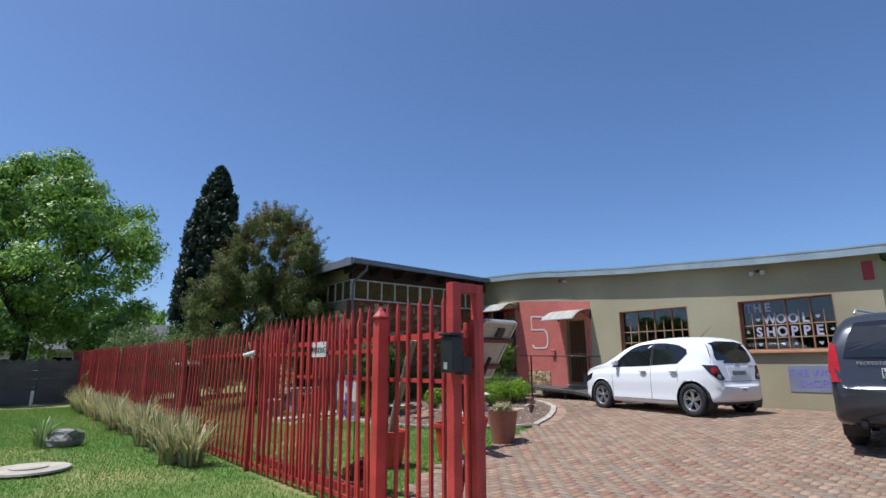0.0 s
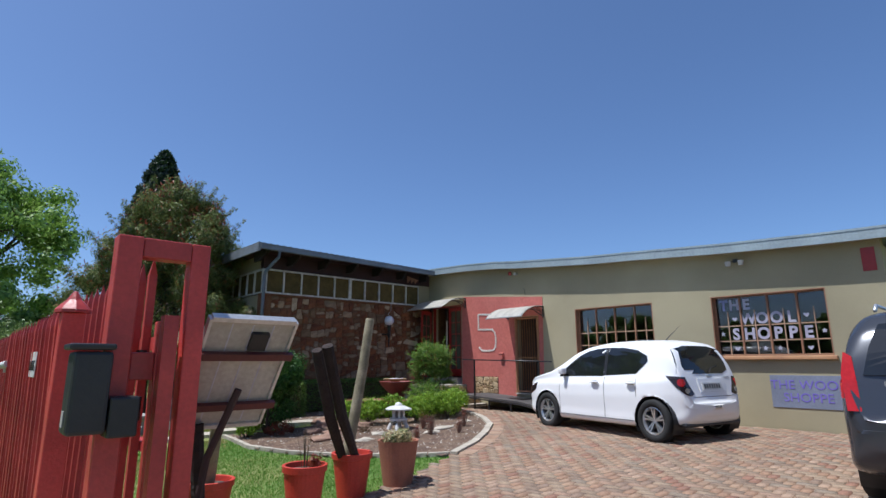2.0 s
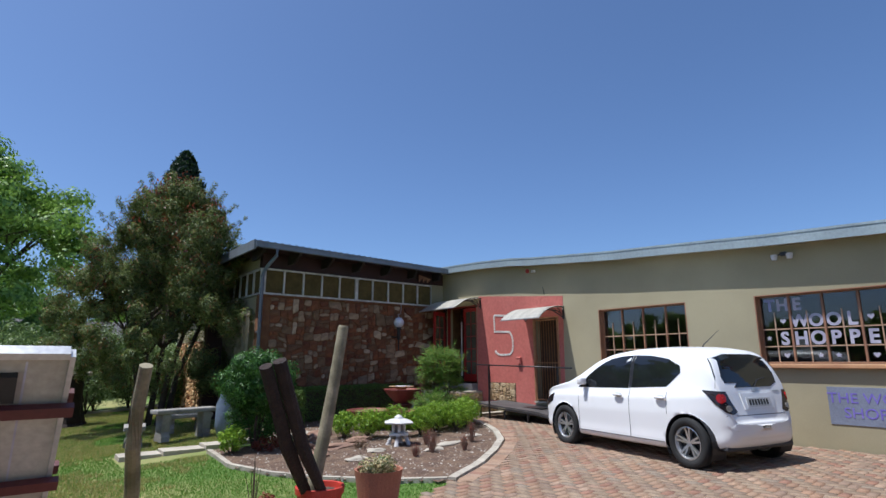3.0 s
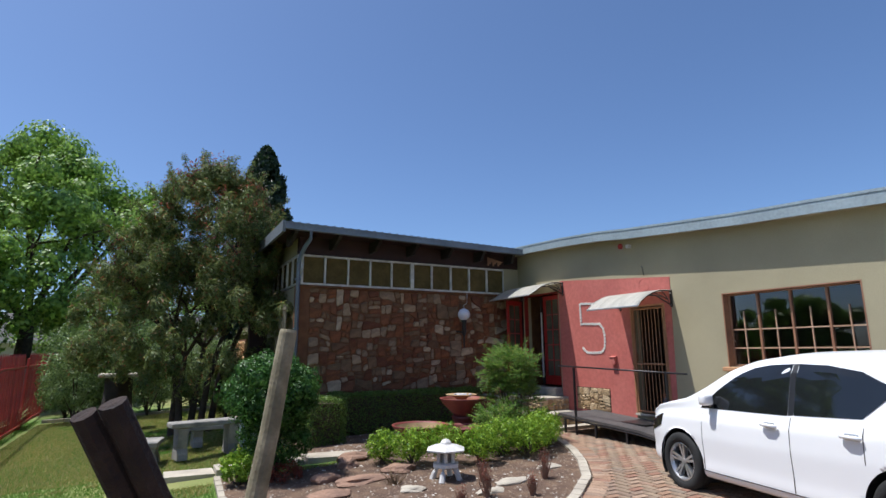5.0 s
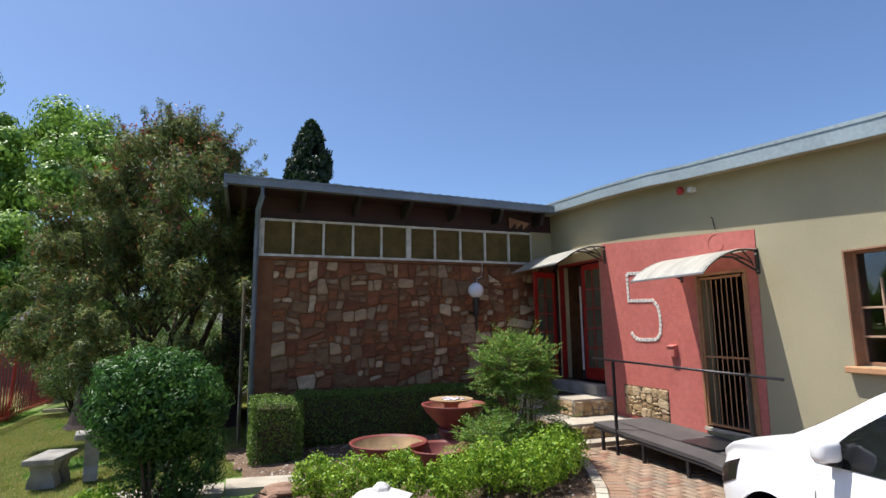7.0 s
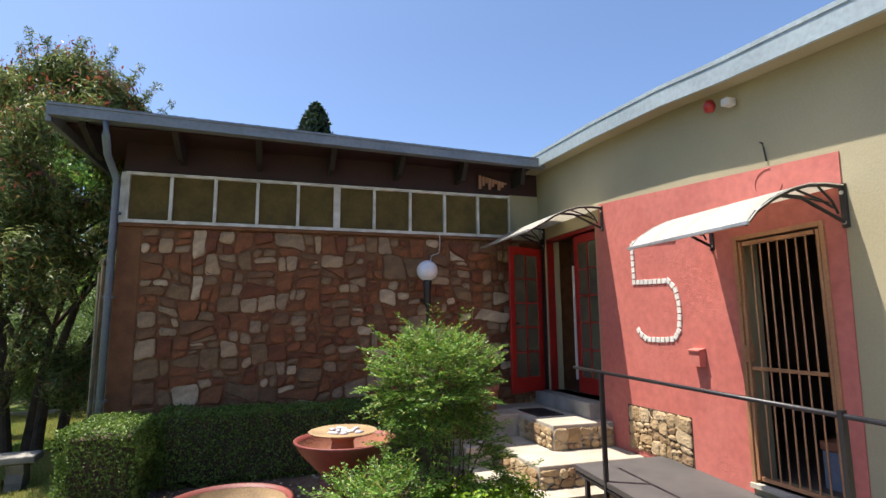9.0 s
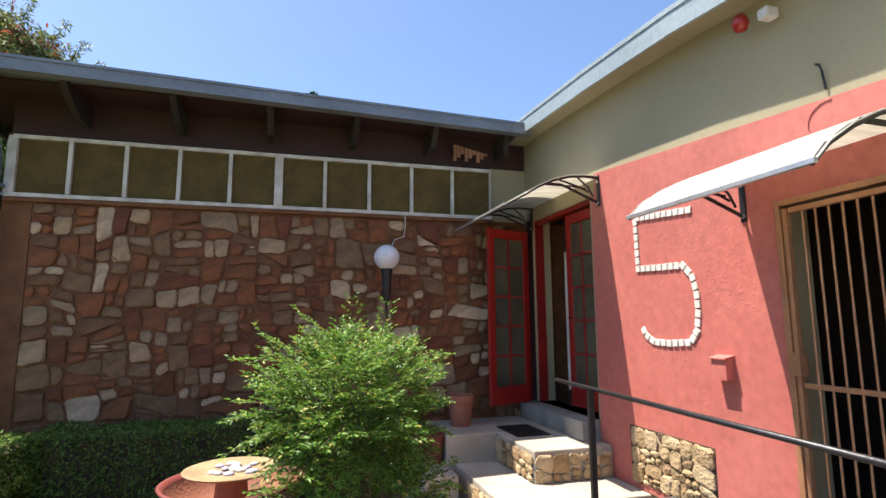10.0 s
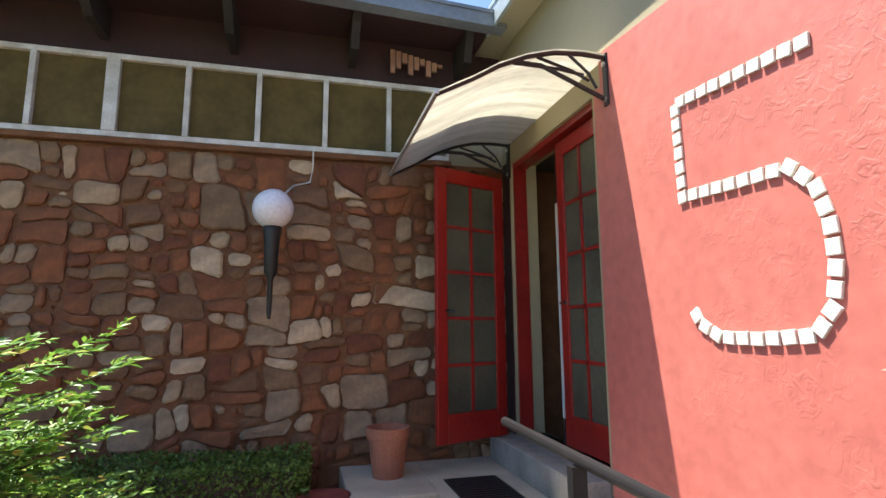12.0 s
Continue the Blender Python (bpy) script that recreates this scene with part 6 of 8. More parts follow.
def grey_suv():
    car = thing("parked_suv", 0, 0, 0, "dark grey sport utility car parked on the drive", "car")
    S = SUV
    car_body(S, "body", "car_grey", car)
    tail = lambda z: float(np.interp(z, [0.8, 0.92, 1.12, 1.30, 1.55, 1.69], [0.0, 0.03, 0.06, 0.12, 0.25, 0.42]))
    rear_panel("rear_window", [(-0.72, 1.16), (0.72, 1.16), (0.66, 1.40), (0.58, 1.60), (0.3, 1.62), (-0.3, 1.62), (-0.58, 1.60), (-0.66, 1.40)], tail, car, "dark_glass", 0.035, curve=0.05)
    rear_panel("bumper_trim", [(-0.75, 0.42), (0.75, 0.42), (0.78, 0.56), (-0.78, 0.56)], lambda z: 0.0, car, "black", 0.03, curve=0.16)
    # bright tube drawn for the highlight along the body-coloured ridge
    part("ridge_highlight", tube(bmesh.new(), [(0.07 + 0.16 * y * y - 0.03, y, 0.80) for y in np.linspace(-0.5, 0.5, 9)], 0.010, 6), "chrome", car, smooth=True)
    for s in (-1, 1):
        rear_panel("tail_lamp", [(s * 0.76, 0.86), (s * 0.86, 0.86), (s * 0.88, 1.16), (s * 0.85, 1.36), (s * 0.79, 1.32), (s * 0.77, 1.1)], tail, car, "tail_red", 0.03, "tall red tail lamp", 0.05)
        rear_panel("reflector", [(s * 0.5, 0.56), (s * 0.78, 0.58), (s * 0.76, 0.63), (s * 0.5, 0.61)], lambda z: 0.0, car, "tail_red", 0.05, curve=0.16)
        side_panel("tail_lamp_side", [(0.10, 0.96), (0.18, 0.98), (0.22, 1.10), (0.21, 1.16), (0.12, 1.16)], S, car, "tail_red", s, 0.01)
        side_panel("rear_side_window", [(0.60, 1.20), (1.4, 1.19), (1.4, 1.60), (0.8, 1.58)], S, car, "dark_glass", s)
        side_panel("middle_side_window", [(1.46, 1.19), (2.3, 1.17), (2.3, 1.62), (1.46, 1.60)], S, car, "dark_glass", s)
        side_panel("front_side_window", [(2.36, 1.17), (3.25, 1.14), (2.8, 1.5), (2.36, 1.6)], S, car, "dark_glass", s)
        side_panel("door_gap", [(2.33, 0.4), (2.34, 0.4), (2.34, 1.1), (2.33, 1.1)], S, car, "lamp_dark", s, 0.003)
        part("door_mirror", boxes((2.95, 3.05, s * 1.0 - 0.1, s * 1.0 + 0.08, 1.08, 1.24), bevel=0.03), "car_grey", car, smooth=True)
        part("roof_rail", tube(bmesh.new(), [(0.7, s * 0.62, 1.74), (0.85, s * 0.62, 1.80), (2.4, s * 0.62, 1.83), (2.6, s * 0.62, 1.77)], 0.018, 6), "alu", car, smooth=True)
        for x in S["axles"]:
            wheel(x, s * 0.835, 0.36, 0.36, car, s)
    rear_panel("number_plate", [(-0.18, 0.91), (0.34, 0.91), (0.34, 1.03), (-0.18, 1.03)], lambda z: 0.02, car, "plate", 0.03, "white number plate with a green lower edge", 0.0)
    for i, y in enumerate((-0.13, -0.06, 0.01, 0.08)):
        part("plate_character", boxes((-0.018, -0.014, y, y + 0.045, 0.945, 1.015)), "black", car)
    part("plate_edge", boxes((-0.016, -0.0135, -0.17, 0.33, 0.912, 0.932)), "leaf_lime", car, "green lower edge of the plate")
    lettering("lettering", "HHV", 0.115, car, 0.24, 0.94, -0.018, "black", 0.8, 0.002)
    part("rear_wiper", tube(bmesh.new(), [(0.09, 0.0, 1.19), (0.13, 0.2, 1.30), (0.17, 0.52, 1.36)], 0.009, 5), "black", car)
    part("exhaust", tube(bmesh.new(), [(0.03, 0.6, 0.36), (0.25, 0.6, 0.36)], 0.04, 12), "black_metal", car)
    me = text_mesh("PROPERTIES", 0.062, 0.001)
    me.materials.clear()
    me.transform(Matrix(((0, 0.25, -1, 0.034), (-1, 0, 0, 0.42), (0, 0.97, 0, 1.07), (0, 0, 0, 1))))
    part("decal_lettering", me, "sign_white", car)
    me.materials.append(M["grey_concrete"])
    return car


suv = grey_suv()
stand_car(suv, (9.95, 2.36), (12.95, 2.60), SUV, 0.92, -0.14, -0.8)


# ---- garden things ----
def flower_pot(name, x, y, r, h, mat, label, lip=True):
    p = thing(name, x, y, ground_z(x, y), label, "flower pot")
    prof = [(0, 0), (r * 0.68, 0), (r * 0.93, h * 0.86)]
    if lip:
        prof += [(r * 1.0, h * 0.87), (r * 1.02, h * 0.99), (r * 0.97, h)]
    else:
        prof += [(r * 0.98, h)]
    prof += [(r * 0.88, h * 0.99), (r * 0.85, h * 0.88), (0, h * 0.88)]
    part("body", lathe(bmesh.new(), prof, 32), mat, p, smooth=False)
    bm = bmesh.new()
    lathe(bm, [(0, h * 0.90), (r * 0.6, h * 0.905), (r * 0.85, h * 0.885)], 20, wobble=0.04)
    part("soil", bm, "soil", p)
    return p


def stems(name, n, height, spread, mat, seed, r=0.004, z=0.0, curl=0.2):
    """A bunch of thin bent stems in one mesh."""
    rng = random.Random(seed)
    bm = bmesh.new()
    for _ in range(n):
        a, k = rng.uniform(0, 6.28), rng.uniform(0.1, 1)
        h = height * rng.uniform(0.5, 1)
        bx, by = math.cos(a) * spread * 0.25 * k, math.sin(a) * spread * 0.25 * k
        tx, ty = math.cos(a) * spread * k, math.sin(a) * spread * k
        tube(bm, [(bx, by, z), ((bx + tx) / 2 + rng.uniform(-curl, curl) * spread * 0.3, (by + ty) / 2, z + h * 0.55), (tx, ty, z + h)], [r, r * 0.8, r * 0.3], 4, False)
    return bm


pot1 = flower_pot("red_pot", 5.62, 6.72, 0.25, 0.56, "red_pot", "round red painted flower pot with sparse dry stems")
part("stem", stems("stem", 9, 0.55, 0.12, "leaf_dry", 3, 0.005, 0.45), "twig", pot1)
pts, nr = cloud([(0.1, -0.05, 0.56, 0.1), (0.16, 0.05, 0.54, 0.08)], 130, 0.3, 4)
part("foliage", leaves("foliage", pts, nr, 0.05, "leaf_red", 0.5, seed=4), "leaf_red", pot1)
pot2 = flower_pot("red_pot", 6.46, 7.05, 0.26, 0.54, "red_pot", "tall red painted flower pot holding two dark dead trunks")
for k, (dx, dy, tx, ty, h, r) in enumerate([(-0.14, -0.02, -0.91, -0.62, 1.81, 0.066), (0.0, -0.12, -0.79, -0.64, 1.86, 0.07)]):
    bm = bmesh.new()
    tube(bm, [(dx, dy, 0.44), (dx + (tx - dx) * 0.52, dy + (ty - dy) * 0.52, 1.02), (tx, ty, h)], [r * 0.8, r, r * 0.95], 9)
    for v in bm.verts:
        v.co += Vector((noise.noise(v.co * 9) * 0.02, noise.noise(v.co * 9 + Vector((5, 0, 0))) * 0.02, 0))
    part("dead_trunk", bm, "dead_wood", pot2, "dark rough dead trunk")
pole = thing("leaning_pole", 6.55, 7.05, ground_z(6.5, 7.05) + 0.475, "weathered grey round timber pole leaning in the red pot", "pole")
bm = bmesh.new()
tube(bm, [(-0.19, -0.02, 0.0), (-0.10, -0.04, 0.5), (0.0, -0.05, 1.1), (0.09, -0.06, 1.76), (0.092, -0.06, 1.78)], [0.073, 0.07, 0.065, 0.06, 0.052], 16)
part("trunk", bm, "pole_wood", pole, smooth=False)
pot3 = flower_pot("brown_pot", 7.20, 7.05, 0.29, 0.58, "terracotta", "plain brown terracotta pot filled with pale succulent stems", False)
pts, nr = cloud([(0, 0, 0.60, 0.17), (0.14, 0.05, 0.59, 0.13), (-0.14, -0.03, 0.59, 0.14), (0.02, -0.12, 0.63, 0.13)], 240, 0.4, 5)
part("foliage", leaves("foliage", pts, nr, 0.055, "leaf_straw", 0.35, seed=5), "leaf_straw", pot3)
part("stem", stems("stem", 40, 0.27, 0.26, "leaf_dry", 6, 0.004, 0.5), "leaf_dry", pot3)

pot4 = flower_pot("red_pot", 4.65, 6.97, 0.25, 0.52, "red_pot", "red painted flower pot on the lawn holding a bent pole")
pole2 = thing("garden_pole", 4.65, 6.95, ground_z(4.65, 6.95) + 0.46, "bent grey timber pole standing in a red pot", "pole")
tube_bm = tube(bmesh.new(), [(0.0, 0.03, 0), (-0.06, -0.2, 0.45), (-0.13, -0.45, 0.78), (-0.15, -0.6, 1.1), (-0.15, -0.75, 1.42)], [0.055, 0.06, 0.056, 0.052, 0.05], 12)
part("trunk", tube_bm, "pole_wood", pole2)

# solar panel on its stand
sp = thing("solar_panel", 3.58, 3.66, ground_z(3.6, 3.6), "small tilted solar panel with a pale back on a timber stand", "solar panel")
top, bot = Vector((0, -0.18, 1.97)), Vector((0, 0.22, 1.43))
u = Vector((1, 0, 0))
d = (bot - top).normalized()
nrm = u.cross(d)
def slab(bm, a, b, c0, c1, t0, t1):
    q = [top + u * a + d * c0, top + u * b + d * c0, top + u * b + d * c1, top + u * a + d * c1]
    lo = [bm.verts.new(p + nrm * t0) for p in q]
    hi = [bm.verts.new(p + nrm * t1) for p in q]
    bm.faces.new(lo)
    bm.faces.new(hi[::-1])
    for i in range(4):
        bm.faces.new((lo[i], lo[(i + 1) % 4], hi[(i + 1) % 4], hi[i]))
L = (bot - top).length
bm = bmesh.new()
slab(bm, -0.215, 0.215, 0.0, L, -0.004, 0.004)
part("back_sheet", bm, "panel_back", sp)
for a0, b0, c0, c1 in [(-0.23, -0.215, 0, L), (0.215, 0.23, 0, L), (-0.215, 0.215, -0.012, 0.012), (-0.215, 0.215, L - 0.012, L + 0.012)]:
    bm = bmesh.new()
    slab(bm, a0, b0, c0, c1, -0.02, 0.022)
    part("frame", bm, "alu", sp)
for c0 in (0.18, 0.50):
    bm = bmesh.new()
    slab(bm, -0.26, 0.25, c0, c0 + 0.04, 0.024, 0.05)
    slab(bm, -0.26, 0.25, c0, c0 + 0.04, -0.05, -0.024)
    part("rail", bm, "wine", sp, "dark red steel rail")
for i in range(1, 4):
    bm = bmesh.new()
    slab(bm, -0.215 + i * 0.1075 - 0.003, -0.215 + i * 0.1075 + 0.003, 0.03, L - 0.03, -0.0055, -0.004)
    part("cell_line", bm, "letter_white", sp)
bm = bmesh.new()
slab(bm, 0.0, 0.09, 0.07, 0.17, -0.03, -0.0045)
part("junction_box", bm, "black", sp)
part("leg", tube(bmesh.new(), [(-0.12, 0.2, 1.44), (0.06, 0.3, 0.0)], 0.035, 8), "dead_wood", sp)
part("leg", tube(bmesh.new(), [(0.0, -0.02, 1.62), (-0.09, 0.1, 1.28), (-0.2, 0.3, 0.0)], 0.02, 8), "maroon", sp)

# garden tap and its red flower basket
tap = thing("garden_tap", 3.35, 6.6, ground_z(3.3, 6.6), "small brass garden tap on a galvanised standpipe", "tap")
part("pipe", tube(bmesh.new(), [(0, 0, 0), (0, 0, 0.62), (0.02, 0, 0.66), (0.1, 0, 0.66), (0.12, 0, 0.6)], 0.014, 8), "alu", tap)
part("handle", boxes((0.04, 0.06, -0.03, 0.03, 0.69, 0.70)), "alu", tap)
fp = thing("flower_basket", 3.62, 6.15, ground_z(3.6, 6.1), "low tray of dark red crinkled flowers on the lawn", "flowers")
part("tray", lathe(bmesh.new(), [(0, 0), (0.2, 0), (0.26, 0.1), (0.22, 0.1), (0, 0.08)], 20), "terracotta", fp)
pts, nr = cloud([(0.05, 0, 0.2, 0.16), (-0.1, 0.05, 0.16, 0.13), (0.14, -0.08, 0.15, 0.11)], 260, 0.8, 9)
part("bloom", leaves("bloom", pts, nr, 0.06, "leaf_red", 0.9, seed=9), "leaf_red", fp)


# bowls
def bowl(name, x, y, z, r, h, label, inside_mat="bowl_inside", mat="maroon_bowl", foot=0.4):
    b = thing(name, x, y, z, label, "bowl")
    part("shell", lathe(bmesh.new(), [(0, 0), (r * foot, 0), (r * (foot + 0.04), h * 0.1), (r * 0.86, h * 0.7), (r * 0.97, h * 0.93), (r, h), (r * 0.95, h * 1.01), (r * 0.90, h * 0.93)], 40), mat, b, smooth=True)
    part("lining", lathe(bmesh.new(), [(r * 0.895, h * 0.93), (r * 0.8, h * 0.62), (r * 0.5, h * 0.36), (0, h * 0.3)], 40), inside_mat, b, smooth=True)
    return b


gz = ground_z(11, 12.5)
bowl("fountain_bowl", 10.36, 12.55, gz + 0.05, 0.53, 0.36, "large low maroon bowl with an ochre inside, dry")
bowl("fountain_bowl", 10.90, 11.95, gz + 0.05, 0.43, 0.36, "medium maroon bowl with an ochre inside", "maroon_bowl")
st = thing("fountain_stand", 11.34, 12.62, gz, "tall maroon urn stand that carries the upper fountain bowl", "urn")
part("body", lathe(bmesh.new(), [(0, 0), (0.30, 0), (0.28, 0.1), (0.17, 0.2), (0.15, 0.32), (0.22, 0.45), (0.24, 0.5), (0, 0.5)], 32), "maroon_bowl", st, smooth=True)
bowl("fountain_bowl", 11.34, 12.62, gz + 0.5, 0.47, 0.34, "upper maroon bowl of the dry fountain on its stand", "terracotta")
disc = thing("fountain_dish", 11.32, 12.66, gz + 0.62, "round ochre dish of pale shells topping the dry fountain", "dish")
part("foot", lathe(bmesh.new(), [(0, 0), (0.12, 0), (0.10, 0.2), (0.14, 0.235), (0, 0.235)], 24), "terracotta", disc)
part("dish", lathe(bmesh.new(), [(0, 0.236), (0.14, 0.236), (0.30, 0.27), (0.315, 0.285), (0.30, 0.29), (0.24, 0.282), (0, 0.27)], 40), "bowl_inside", disc)
rng = random.Random(3)
for i in range(22):
    a, q = rng.uniform(0, 6.28), rng.uniform(0, 0.17)
    bm = bmesh.new()
    bmesh.ops.create_uvsphere(bm, u_segments=8, v_segments=5, radius=rng.uniform(0.02, 0.035))
    for v in bm.verts:
        v.co = Vector((v.co.x * 1.3, v.co.y, v.co.z * 0.5))
    ob = part("shell", bm, "letter_white" if i % 3 else "tile_white", disc, smooth=True)
    ob.matrix_basis = pose(0.02 + q * math.cos(a), q * math.sin(a), 0.285, 0, 0, rng.uniform(0, 180))

# stone lantern
lan = thing("stone_lantern", 9.72, 10.38, ground_z(9.72, 10.38), "small weathered white stone garden lantern with a six-sided roof", "lantern")
for k in range(4):
    a = math.pi / 4 + k * math.pi / 2
    part("leg", tube(bmesh.new(), [(0.15 * math.cos(a), 0.15 * math.sin(a), 0), (0.12 * math.cos(a), 0.12 * math.sin(a), 0.1), (0.08 * math.cos(a), 0.08 * math.sin(a), 0.18)], [0.035, 0.028, 0.035], 8), "sign_white", lan)
part("base", lathe(bmesh.new(), [(0, 0.17), (0.15, 0.17), (0.15, 0.21), (0.1, 0.22), (0, 0.22)], 6), "sign_white", lan)
for k in range(6):
    a = k * math.pi / 3
    part("lantern_post", tube(bmesh.new(), [(0.085 * math.cos(a), 0.085 * math.sin(a), 0.22), (0.085 * math.cos(a), 0.085 * math.sin(a), 0.36)], 0.02, 6), "sign_white", lan)
part("core", lathe(bmesh.new(), [(0, 0.221), (0.06, 0.221), (0.06, 0.36), (0, 0.36)], 6), "grey_concrete", lan)
part("roof", lathe(bmesh.new(), [(0, 0.361), (0.22, 0.365), (0.225, 0.385), (0.14, 0.425), (0.07, 0.445), (0.06, 0.47), (0.035, 0.495), (0, 0.51)], 6), "sign_white", lan)

lan.matrix_basis = lan.matrix_basis @ Matrix.Diagonal((1.38, 1.38, 1.12, 1))

# rocks and slabs in the bed
for i, (x, y, rx, ry, rz) in enumerate([(9.0, 12.3, 0.28, 0.16, 0.10), (8.75, 11.9, 0.16, 0.14, 0.12), (8.7, 11.0, 0.45, 0.18, 0.07), (9.35, 11.2, 0.25, 0.2, 0.09), (8.25, 11.35, 0.2, 0.13, 0.10), (10.4, 9.7, 0.28, 0.12, 0.05), (9.9, 9.5, 0.2, 0.1, 0.05), (11.3, 10.0, 0.22, 0.1, 0.05), (8.55, 9.9, 0.2, 0.12, 0.05), (9.1, 10.2, 0.16, 0.14, 0.05), (8.1, 10.6, 0.3, 0.16, 0.08)]):
    z = ground_z(x, y)
    bm = bmesh.new()
    rock(bm, 0, 0, 0, rx, ry, rz, i + 1, 3)
    t = thing("garden_rock", x, y, z + rz * 0.3, "rough brown garden rock half sunk in the gravel" if rz > 0.06 else "flat pale stepping stone on the gravel", "rock")
    part("rock", bm, "rock" if rz > 0.06 else "concrete", t)

# benches and table
def concrete_bench(x, y, turn, length, label, h=0.42, name="garden_bench"):
    b = thing(name, x, y, ground_z(x, y), label, "bench" if "bench" in name else "table", turn=turn)
    bm = boxes((-length / 2, length / 2, -0.2, 0.2, h - 0.09, h), bevel=0.02)
    for v in bm.verts:
        v.co += Vector((noise.noise(v.co * 3) * 0.02, noise.noise(v.co * 3 + Vector((3, 0, 0))) * 0.02, 0))
    part("seat" if "bench" in name else "tabletop", bm, "grey_concrete", b)
    for s in (-1, 1):
        xx = s * (length / 2 - 0.22)
        q = bmesh.new()
        prism(q, [(-0.18, 0), (0.18, 0), (0.17, 0.1), (0.13, 0.2), (0.17, h - 0.10), (-0.17, h - 0.10), (-0.13, 0.2), (-0.17, 0.1)], "x", xx - 0.09, xx + 0.09)
        part("leg", q, "grey_concrete", b)
    return b


concrete_bench(5.93, 14.75, 80, 0.72, "low weathered concrete garden bench on the dry lawn")
concrete_bench(6.9, 14.75, 12, 1.35, "weathered grey concrete garden table on shaped pedestals", 0.66, "garden_table")
concrete_bench(7.2, 15.9, 5, 1.2, "weathered concrete bench behind the garden table")
stump = thing("tree_stump", 5.15, 20.5, -0.36, "thick dark tree stump with flared roots on the lawn", "stump")
bm = bmesh.new()
rings = []
for z, r in [(0, 0.85), (0.12, 0.68), (0.4, 0.56), (0.9, 0.5), (1.35, 0.5), (1.42, 0.48)]:
    r *= 0.66
    rings.append([bm.verts.new((math.cos(t) * r * (1 + 0.14 * math.sin(5 * t) * (1 if z < 0.5 else 0.35)), math.sin(t) * r * (1 + 0.1 * math.cos(4 * t)), z)) for t in np.linspace(0, 2 * math.pi, 33)[:-1]])
for q, w in zip(rings, rings[1:]):
    for k in range(32):
        bm.faces.new((q[k], q[(k + 1) % 32], w[(k + 1) % 32], w[k]))
bm.faces.new(rings[-1])
part("trunk", bm, "dead_wood", stump)
basin = thing("stump_basin", 5.15, 20.5, 1.06, "shallow pale stone basin of small plants on the tree stump", "planter")
part("basin", boxes((-0.48, 0.48, -0.34, 0.34, 0, 0.11), bevel=0.04), "concrete", basin)
pts, nr = cloud([(0, 0, 0.12, 0.2), (0.2, 0, 0.12, 0.14), (-0.2, 0, 0.12, 0.14)], 150, 0.3, 21, 0.4)
part("foliage", leaves("foliage", pts, nr, 0.08, "leaf_grey", 0.4, seed=21), "leaf_grey", basin)
barrel = thing("blue_jar", 7.61, 14.2, ground_z(7.6, 14.2), "tall blue-grey glazed jar by the wall corner", "jar")
part("body", lathe(bmesh.new(), [(0, 0), (0.14, 0), (0.2, 0.25), (0.2, 0.7), (0.13, 0.88), (0.15, 0.93), (0.11, 0.93), (0.1, 0.85), (0, 0.8)], 24), "downpipe", barrel, smooth=True)
wall_pot = thing("terracotta_pot", 13.68, 14.95, ZL, "plain terracotta pot on the landing by the stone wall", "flower pot")
part("body", lathe(bmesh.new(), [(0, 0), (0.115, 0), (0.15, 0.28), (0.165, 0.285), (0.17, 0.36), (0.15, 0.36), (0.14, 0.3), (0, 0.28)], 28), "terracotta", wall_pot)
pot_b = thing("terracotta_pot", 13.2, 14.6, 0.3, "dark old terracotta pot on the upper step", "flower pot")
part("body", lathe(bmesh.new(), [(0, 0), (0.13, 0), (0.17, 0.25), (0.18, 0.3), (0.15, 0.3), (0, 0.25)], 24), "maroon_bowl", pot_b)

# clad wall stub, post and the yard behind
structure("stub_backing", boxes((8.06, 8.45, 18.02, 20.7, -0.3, 2.05)), "mortar", "short garden wall behind orange cladding stones")
# shaded end of the wall; the dark maroon stands in for its shade
structure("stub_shaded_end", boxes((8.03, 8.46, 17.72, 18.0, -0.3, 4.15)), "maroon", "end face of the garden wall, its shade put into a dark red brown")

# ---- shrubs ----
def shrub(name, x, y, label, clumps, per, size, mat, seed, aspect=0.45, trunk=None, shell=0.5, category="shrub", flat=1.0, droop=0.0):
    t = thing(name, x, y, ground_z(x, y), label, category)
    pts, nr = cloud(clumps, per, shell, seed, flat)
    part("crown", leaves("crown", pts, nr, size, mat, aspect, droop, seed), mat, t)
    bm = bmesh.new()
    rng = random.Random(seed)
    for k in range(trunk or 5):
        c = clumps[(k * 7) % len(clumps)]
        tube(bm, [(rng.uniform(-0.04, 0.04), rng.uniform(-0.04, 0.04), -0.05), (c[0] * 0.4, c[1] * 0.4, c[2] * 0.5), (c[0], c[1], c[2])], [0.022, 0.016, 0.008], 5, False)
    part("stem", bm, "bark", t)
    return t


def ball(n, R, z, r, seed, squash=0.85):
    """Clumps spread over a rounded crown."""
    rng = random.Random(seed)
    out = [(0, 0, z, R * 0.75)]
    for i in range(n):
        ph, th = math.acos(1 - 2 * (i + 0.5) / n), math.pi * (1 + 5 ** 0.5) * i
        k = R * rng.uniform(0.78, 1.0)
        out.append((k * math.sin(ph) * math.cos(th), k * math.sin(ph) * math.sin(th), z + k * math.cos(ph) * squash, r * rng.uniform(0.7, 1.3)))
    return out


